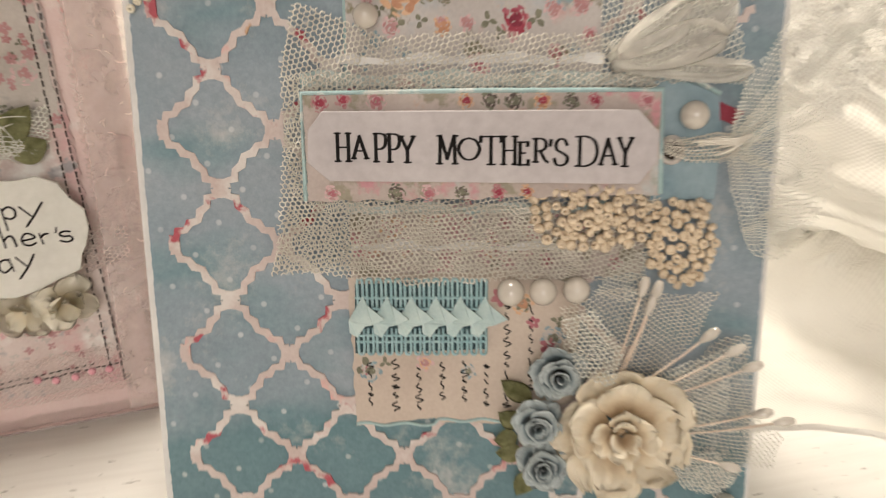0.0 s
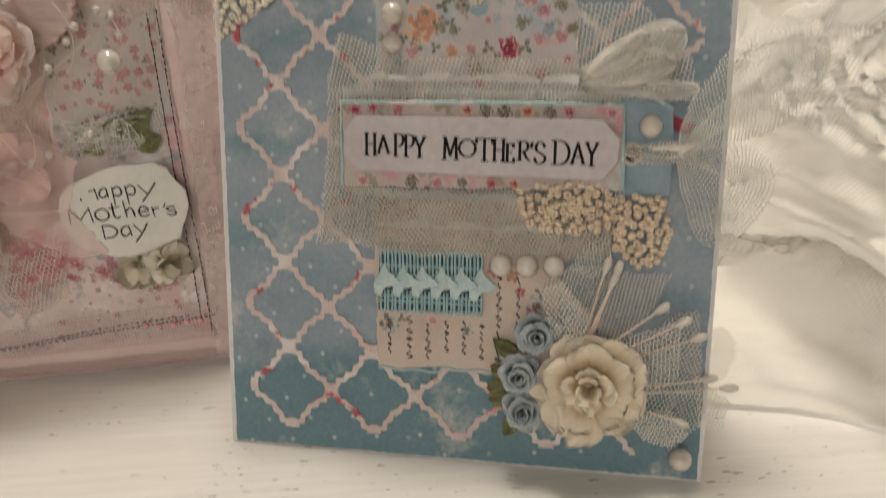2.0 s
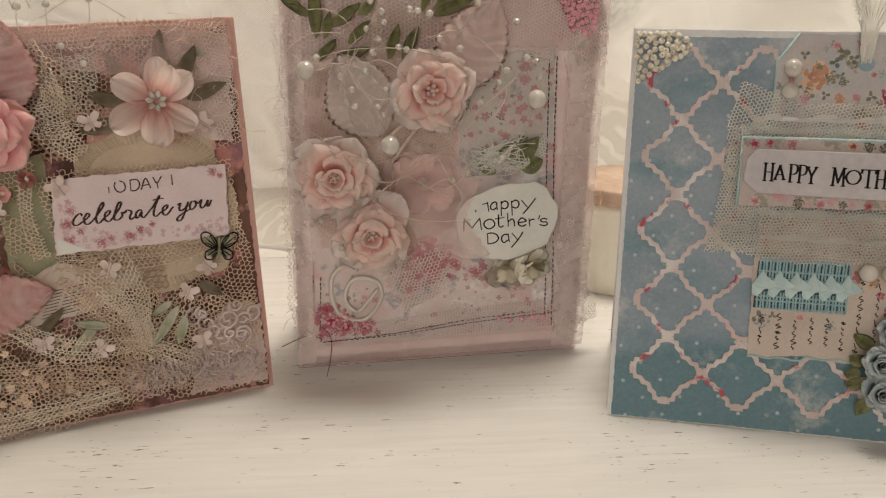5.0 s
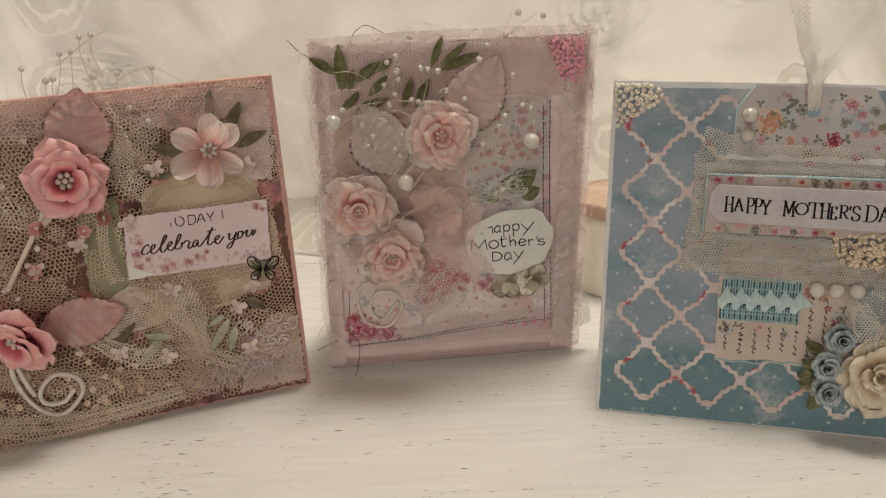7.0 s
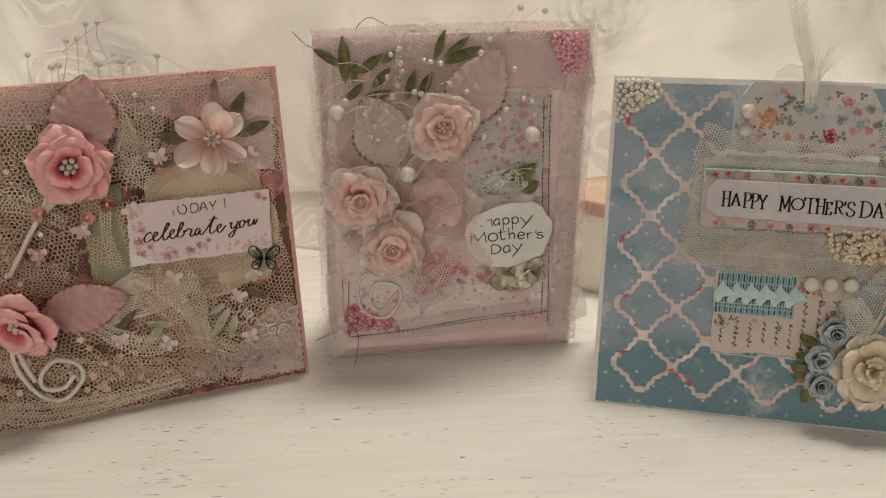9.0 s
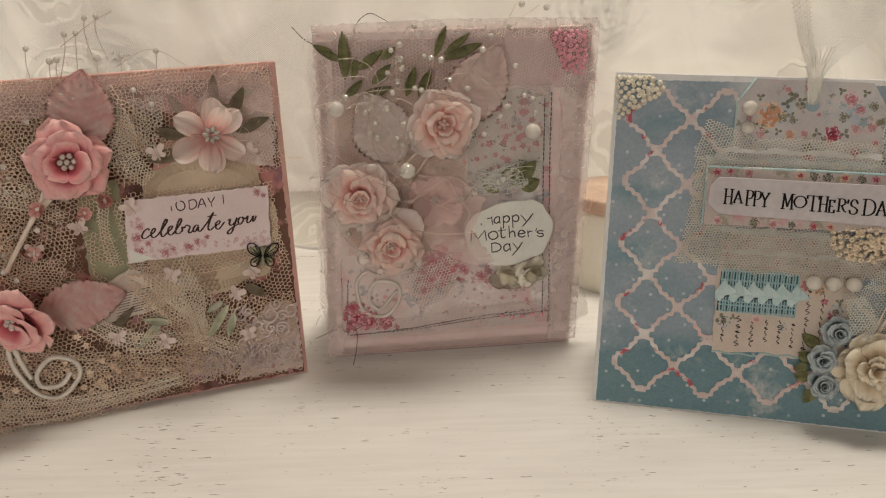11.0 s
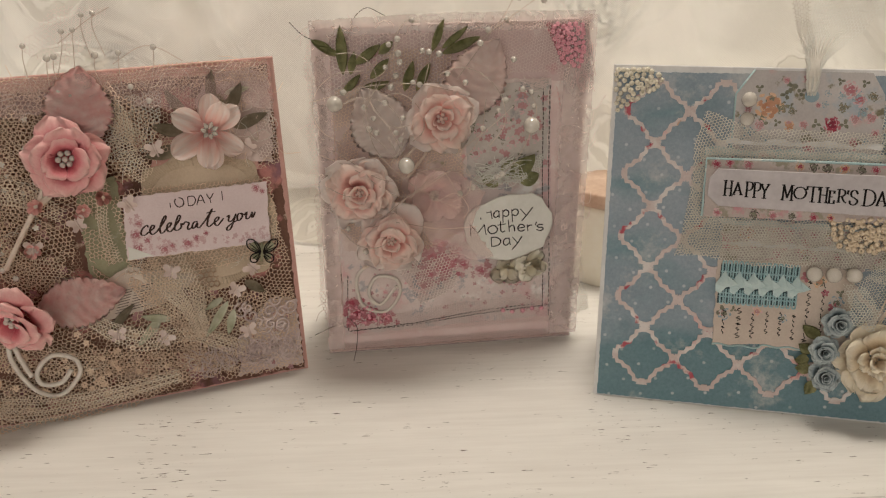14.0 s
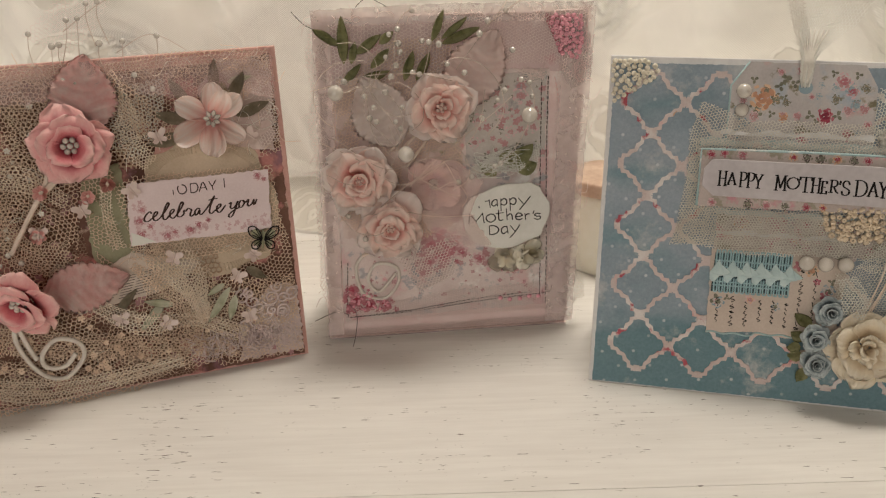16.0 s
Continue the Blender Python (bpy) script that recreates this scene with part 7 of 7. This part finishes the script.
    for _ in range(170):
        x, y = rng.choice(((rng.uniform(118, 137), rng.uniform(95, 137)), (rng.uniform(2, 130), rng.uniform(130, 138)), (rng.uniform(72, 92), rng.uniform(100, 130)), (rng.uniform(0, 50), rng.uniform(70, 130)), (rng.uniform(40, 110), rng.uniform(6, 50)), (rng.uniform(70, 132), rng.uniform(52, 62))))
        a, L = rng.uniform(0, 6.28), rng.uniform(4, 13)
        fr.append(spline([(x, y, 2.4), (x + L * 0.5 * math.cos(a), y + L * 0.5 * math.sin(a), 4.2), (x + L * math.cos(a + 0.7), y + L * math.sin(a + 0.7), 2.6)], 4))
    tubes("frayed_thread", fr[::2], 0.1, M["net"], c, "frayed cream threads", 4)
    tubes("frayed_thread", fr[1::2], 0.11, M["nettan"], c, "frayed tan threads", 4)
    prints("lace_flower", c, scatter_spots([(0, 0), (110, 8), (108, 22), (70, 40), (30, 44), (0, 60)], 60, 0.8, 1.9, 63), 3.9, M["nettan"], 64, 5, "tan lace flower motifs")
    prints("lace_flower", c, scatter_spots([(0, 60), (40, 66), (52, 100), (90, 104), (96, 134), (0, 134)], 28, 0.6, 1.4, 65), 3.5, M["net"], 66, 5, "cream lace flower motifs")
    prints("lace_flower", c, scatter_spots([(0, 2), (138, 2), (138, 40), (70, 46), (40, 134), (0, 134)], 70, 0.8, 2.2, 67), 1.2, M["pinkprint"], 68, 5, "pink printed blossoms")
    # mauve lace scrolls at the lower corner
    for k in range(18):
        x, y, r = rng.uniform(112, 134), rng.uniform(10, 36), rng.uniform(2.2, 4.2)
        w0 = rng.uniform(0, 6.28)
        tubes("lace_scroll", [spline([(x + r * (1 - q / 14) * math.cos(w0 + q * 0.75), y + r * (1 - q / 14) * math.sin(w0 + q * 0.75), 2.0 + 0.1 * (k % 4)) for q in range(12)], 3)], 0.5, M["lilac"], c, "" if k else "mauve lace scroll", 5)
    fz = []
    for _ in range(200):
        x, y = rng.uniform(88, 136), rng.uniform(1, 12)
        fz.append(spline([(x, y + 4, 2.5), (x + rng.uniform(-2, 2), y + rng.uniform(3, 7), 5), (x + rng.uniform(-3, 3), y + rng.uniform(4, 10), 3.4)], 3))
    tubes("fringe", fz, 0.2, M["lilac"], c, "mauve frayed fringe", 4)
    # printed sentiment
    slab("label_plate", [(73.1, 88.9), (130.3, 88.2), (128.8, 62.2), (70.9, 62.9)], 4.0, 4.9, M["leftlabel"], c, "blush printed sentiment label with torn edges", jag=0.35, step=1.4, seed=9)
    slab("label_mount", [(78, 68), (124, 68), (124, 84), (78, 84)], 2.3, 4.0, M["white_card"], c, "raised foam mount")
    lp = [(73.5, 64), (74, 80), (78, 82), (80, 72), (92, 68), (128, 69), (128, 64)]
    prints("printed_flower", c, scatter_spots(lp, 110, 0.4, 1.1, 15), 4.94, M["blushprint"], 16, 4)
    for k, (x, y, r) in enumerate(((125.5, 86, 2.0), (128, 84.4, 1.4), (75.6, 73, 2.4), (77.4, 77.4, 1.8), (75.8, 67.4, 2.2), (79.6, 70.0, 1.6), (85.5, 65.2, 2.5), (89.0, 66.4, 1.6), (95, 66.4, 2.4), (98.8, 68.2, 1.7), (103, 69.6, 1.3))):
        printed_bloom(c, x, y, r, 4.95, ("blushprint", "pinkprint", "hotpink"), 230 + k)
    slab("torn_corner", [(71.2, 62.8), (81, 63.2), (77, 65.6), (71.8, 68.4)], 4.92, 5.1, M["tagwhite"], c, "", jag=0.3)
    words = [('c', 77.7, 72.4), ('e', 80.6, 72.2), ('l', 83.8, 72.3), ('e2', 87.5, 72.3), ('b', 90.4, 72.5), ('r', 94.5, 72.1), ('a', 98.0, 72.3), ('t', 102.0, 72.2), ('e3', 106.4, 72.3), ('y', 111.7, 69.5), ('o', 116.4, 73.1), ('u', 119.6, 73.2)]
    pen("lettering", [(SCRIPT[k], x, y, 6.0, 6.0, 5) for k, x, y in words], 0.82, 0.38, 5.0, M["brownblack"], c, "dark brown brush script")
    words = [('T', 90.6, 82.3), ('O', 92.5, 82.1), ('D', 97.6, 82.1), ('A', 101.0, 82.2), ('Y', 105.4, 82.2), ('I', 111.5, 82.7)]
    pen("lettering", [(PLAIN[k], x, y, 4.0, 4.0, 5) for k, x, y in words], 0.46, 0.42, 5.0, M["brownblack"], c, "worn dark brown capitals")
    # butterflies
    def butterfly(x, y, z, s, turn, material, label):
        verts, faces = [], []
        for side in (-1, 1):
            for lobe, (L, W, a0) in enumerate(((3.4, 2.6, 0.75), (2.4, 2.2, -0.6))):
                b = len(verts)
                verts.append((0, 0, 0.2))
                for k in range(11):
                    w = 2 * math.pi * k / 10
                    u, v = L * (0.5 + 0.5 * math.cos(w)), W * 0.5 * math.sin(w) * (0.5 + 0.5 * math.cos(w) ** 2 + 0.2)
                    X, Y = u * math.cos(a0) - v * math.sin(a0), u * math.sin(a0) + v * math.cos(a0)
                    verts.append((side * X * s, Y * s, 0.2 + 0.35 * abs(X) * s))
                for k in range(10):
                    faces.append((b, b + 1 + k, b + 2 + k))
        b0, f0 = tube_data([Vector((0, 2.2 * s, 0.4)), Vector((0, 0, 0.6)), Vector((0, -2.2 * s, 0.4))], 0.25 * s, 6, len(verts))
        me = raw("butterfly", verts + b0, faces + f0)
        ob = link("butterfly", me, material, c, label, False)
        ob.matrix_local = Matrix.Translation(Vector((x, y, z)) * MM) @ Matrix.Rotation(radians(turn), 4, "Z")
        return ob

    for k, (x, y, tn) in enumerate(((86.6, 54.8, -20), (120.1, 51.1, 40), (111.7, 42.3, -30), (115.1, 22.8, 10), (88.4, 106.5, 15), (37.2, 72.4, -10), (75.0, 85.5, 30), (125, 103, 50), (55, 80, 20), (62, 31, 0), (80, 26, -40), (54, 100, 10))):
        butterfly(x, y, 5.4 if 70 < x < 80 and y > 80 else 4.6, 1.35, tn, M["butterfly"], "blush die-cut paper butterfly")
    bf = butterfly(124.7, 57.6, 4.2, 1.9, -8, M["greenstrip"], "green and black printed butterfly")
    rim = [spline([(sx * a, b, 1.7) for a, b in pts], 5) for sx in (-1, 1) for pts in (((0.5, 0.4), (1.6, 3.6), (4.2, 6.0), (6.4, 5.4), (6.0, 2.6), (3.4, 0.6), (0.5, 0.2)), ((0.5, 0.0), (3.0, -0.2), (4.8, -1.6), (4.6, -3.8), (2.4, -4.0), (0.8, -1.4)))]
    vein = [[Vector((sx * 0.5, 0, 1.2)), Vector((sx * a, b, 1.8))] for sx in (-1, 1) for a, b in ((3.4, 5.0), (5.4, 4.4), (5.2, 2.4), (4.0, -2.6), (2.6, -3.4))]
    tubes("wing_edge", rim, 0.28, M["ink"], bf, "black wing edge", 5)
    tubes("wing_vein", vein, 0.2, M["ink"], bf, "", 4)
    # leaves, flowers
    leaf("leaf", c, (60, 110), (66, 141), 24, M["leafpink"], 5.6, -0.02, "large dusty pink serrated leaf", 0.05, 61, 0.12, 0.3)
    leaf("leaf", c, (34, 47), (68, 50.5), 21, M["leafpink"], 5.6, 0.03, "large dusty pink serrated leaf", 0.06, 62, 0.14, 0.5)
    for k, (r0, tp, w, m) in enumerate((((100, 112), (88, 116), 8, "greyolive"), ((102, 118), (95, 130), 7, "greyolive"), ((112, 122), (114, 136), 7, "greyolive"), ((118, 118), (125, 130), 8, "greyolive"), ((120, 112), (134, 117), 8, "greyolive"), ((98, 106), (84, 104), 9, "greyolive"), ((118, 126), (128, 128), 5, "leafgreen"),
                                      ((80, 36), (69, 25), 7, "leafgreen"), ((84, 34), (72, 38), 6, "leafgreen"), ((108, 38), (97, 24), 6, "leafgreen"), ((110, 34), (106, 23), 6, "leafgreen"), ((106, 40), (98, 36), 5, "leafgreen"), ((116, 46), (124, 40), 7, "greyolive"), ((60, 34), (70, 44), 6, "greyolive"))):
        leaf("sprig_leaf", c, r0, tp, w * 0.62, M[m], 3.2, 0.12, "grey olive leaf" if m == "greyolive" else "pale green leaf", 0, 70 + k, 0.15, 0.6)
    rings = [(5, 13.6, 6.5, 46, 0.2, 0.8, 0.15, 0.0), (4, 11.0, 8.8, 58, 0.2, 0.7, 0.15, 0.6), (3, 7.6, 9.6, 68, 0.2, 0.5, 0.1, 1.0)]
    for k, (x, y, z, tl) in enumerate(((55.0, 107.5, 5.5, (0, 4)), (27.0, 48.0, 6.5, (24, -22)))):
        b = rose("rose", c, (x, y, z), rings, M["coralrose"], M["coralrose"], "coral pink mulberry paper rose with pearl stamens", 101 + 3 * k, tl, 2.6)
        for q in range(7):
            w = 2 * math.pi * q / 6
            pearl(b, 2.5 * math.cos(w) * (q < 6), 2.5 * math.sin(w) * (q < 6), 5.6 + 0.7 * (q == 6), 1.2, "pearl", "stamen")
    fl = [(6, 15.0, 9.8, 8, 1.4, 0.0, dict(cup=0.06, side=0.5, curl=0.08, ruffle=0.5, fold=-0.3, n=20, m=16, thick=0.15)), (2, 13.0, 8.6, 26, 1.4, 1.4, dict(cup=0.1, side=0.5, curl=0.1, ruffle=0.5, fold=-0.3, n=20, m=16, thick=0.15))]
    b = blossom("satin_flower", c, (110.0, 111.5, 6.5), fl, M["satinpetal"], M["satinpetal"], "blush satin six-petal flower with pearl stamens", 111, (0, 0), 2.0, "dome")
    for q in range(7):
        w = 2 * math.pi * q / 7 + 0.3
        end = Vector((3.4 * math.cos(w), 3.4 * math.sin(w) + 1.0, 4.6))
        v, f = tube_data([end * (0.25 + 0.75 * k / 8) for k in range(9)], lambda q: 0.3 + 0.75 * max(0, math.sin(math.pi * min(1.0, 0.94 * q))) ** 2 * (q > 0.35), 8)
        link("stamen", raw("stamen", v, f), M["pearl"], b, "pearl stamen", True)
    for st in (((52, 100, 6), (46, 93, 5.2), (40.5, 88, 5), (26, 66, 5)), ((46, 100, 6), (44, 94, 5), (41, 89, 5)), ((60, 99, 6), (50, 95, 5), (42, 89, 5))):
        tubes("rose_stem", [spline(st, 6)], 1.0, M["stem"], c, "cream paper rose stem")
    bow = [(6, 3.2, 2.6, 20, 0.3, 0, dict(cup=0.2, side=0.2))]
    blossom("tiny_flower", c, (41, 89.5, 5.6), bow, M["satinpetal"], M["stem"], "tiny blush paper flower", 112, (0, 0), 0.7, "dome")
    for k, (x, y) in enumerate(((37, 72), (58, 86), (66, 90))):
        blossom("tiny_flower", c, (x, y, 4.6), bow, M["satinpetal"], M["stem"], "tiny blush paper flower", 113 + k, (0, 0), 0.7, "dome")
    tubes("cord", [spline([(22, 40, 5), (21, 28, 4.6), (27, 14, 4.4), (36, 9.5, 4.4), (44.5, 17, 4.4), (44, 24, 4.4), (36, 27.5, 4.6), (29.5, 22, 4.8), (30, 16, 4.8), (37, 15, 4.9), (42, 20, 5.0)], 8), spline([(22, 38, 5), (25, 26, 5), (27, 20, 5)], 6)], 1.0, M["cord"], c, "ivory curled paper cord")
    # pearl-headed pins above the top edge
    pins = ((55.3, 145.0, 1.3), (57.8, 145.4, 1.2), (72.1, 144.9, 1.3), (80.6, 145.2, 1.2), (93.5, 146.3, 1.15), (61.9, 154.3, 1.1), (65.9, 154.6, 1.0), (69.8, 159.8, 1.0), (73.8, 160.2, 1.0), (57, 132, 1.5), (61, 131, 1.2), (89, 126, 1.2), (83, 132, 1.2), (48, 150, 1.0))
    paths = []
    for k, (x, y, r) in enumerate(pins):
        pearl(c, x, y, 4.5, r, label="pearl pin head" if not k else "")
        paths.append(spline([(x, y, 4.5), (x - 0.6, y - 6, 4.8), (x - 1 + 3 * math.sin(k), y - 16, 3.0)], 5))
    paths.append(spline([(60, 150, 4), (72, 158, 4), (80, 162, 4)], 6))
    paths.append(spline([(78, 141, 3), (88, 146.5, 4), (95, 146, 4), (104, 140, 3)], 6))
    tubes("pin_stem", paths, 0.17, M["wire"], c, "fine wire stems", 5)
    for k, (x, y) in enumerate(((25, 66), (21, 62), (29, 62), (50, 118), (20, 88))):
        pearl(c, x, y, 5.0, 1.2)
    net("netting", [(46, 150), (62, 164), (80, 162), (70, 148), (58, 140)], 1.6, 0.09, flat(0.5, 0.6), M["netpink"], c, "sheer netting above the edge", 0.3, 77)
    fit_raised_to_view(c, 0, ((95, 170, 347), (95, 170, 347)))
    return c


left_card()


# ---- ivory candle with a tan ribbon, behind the cards ----
def lathe(name, prof, material, parent, label="", seg=40):
    verts, faces = [], []
    for r, z in prof:
        for k in range(seg):
            a = 2 * math.pi * k / seg
            verts.append((r * math.cos(a), r * math.sin(a), z))
    n = len(prof)
    for i in range(n - 1):
        for k in range(seg):
            faces.append((i * seg + k, i * seg + (k + 1) % seg, (i + 1) * seg + (k + 1) % seg, (i + 1) * seg + k))
    faces.append(tuple(range(seg))[::-1])
    faces.append(tuple((n - 1) * seg + k for k in range(seg)))
    return link(name, raw(name, verts, faces), material, parent, label, True)


candle = tagged(new("candle"), "ivory pillar candle tied with a tan satin ribbon", "candle")
candle.location = (-0.066, 0.283, 0.0)
lathe("wax", [(20, 0), (21, 1), (21, 40), (22.5, 41), (22.5, 44), (21.5, 45), (19, 45.5), (17, 43), (4, 43), (0.5, 43)], M["candle"], candle)
band = lathe("ribbon", [(22.8, 45.6), (23.6, 46.4), (23.0, 48), (23.7, 49.6), (23.1, 51), (23.5, 52.6), (22.2, 53.4), (12, 53.7), (0.5, 53.8)], M["ribbonbrown"], candle, "tan satin ribbon band")
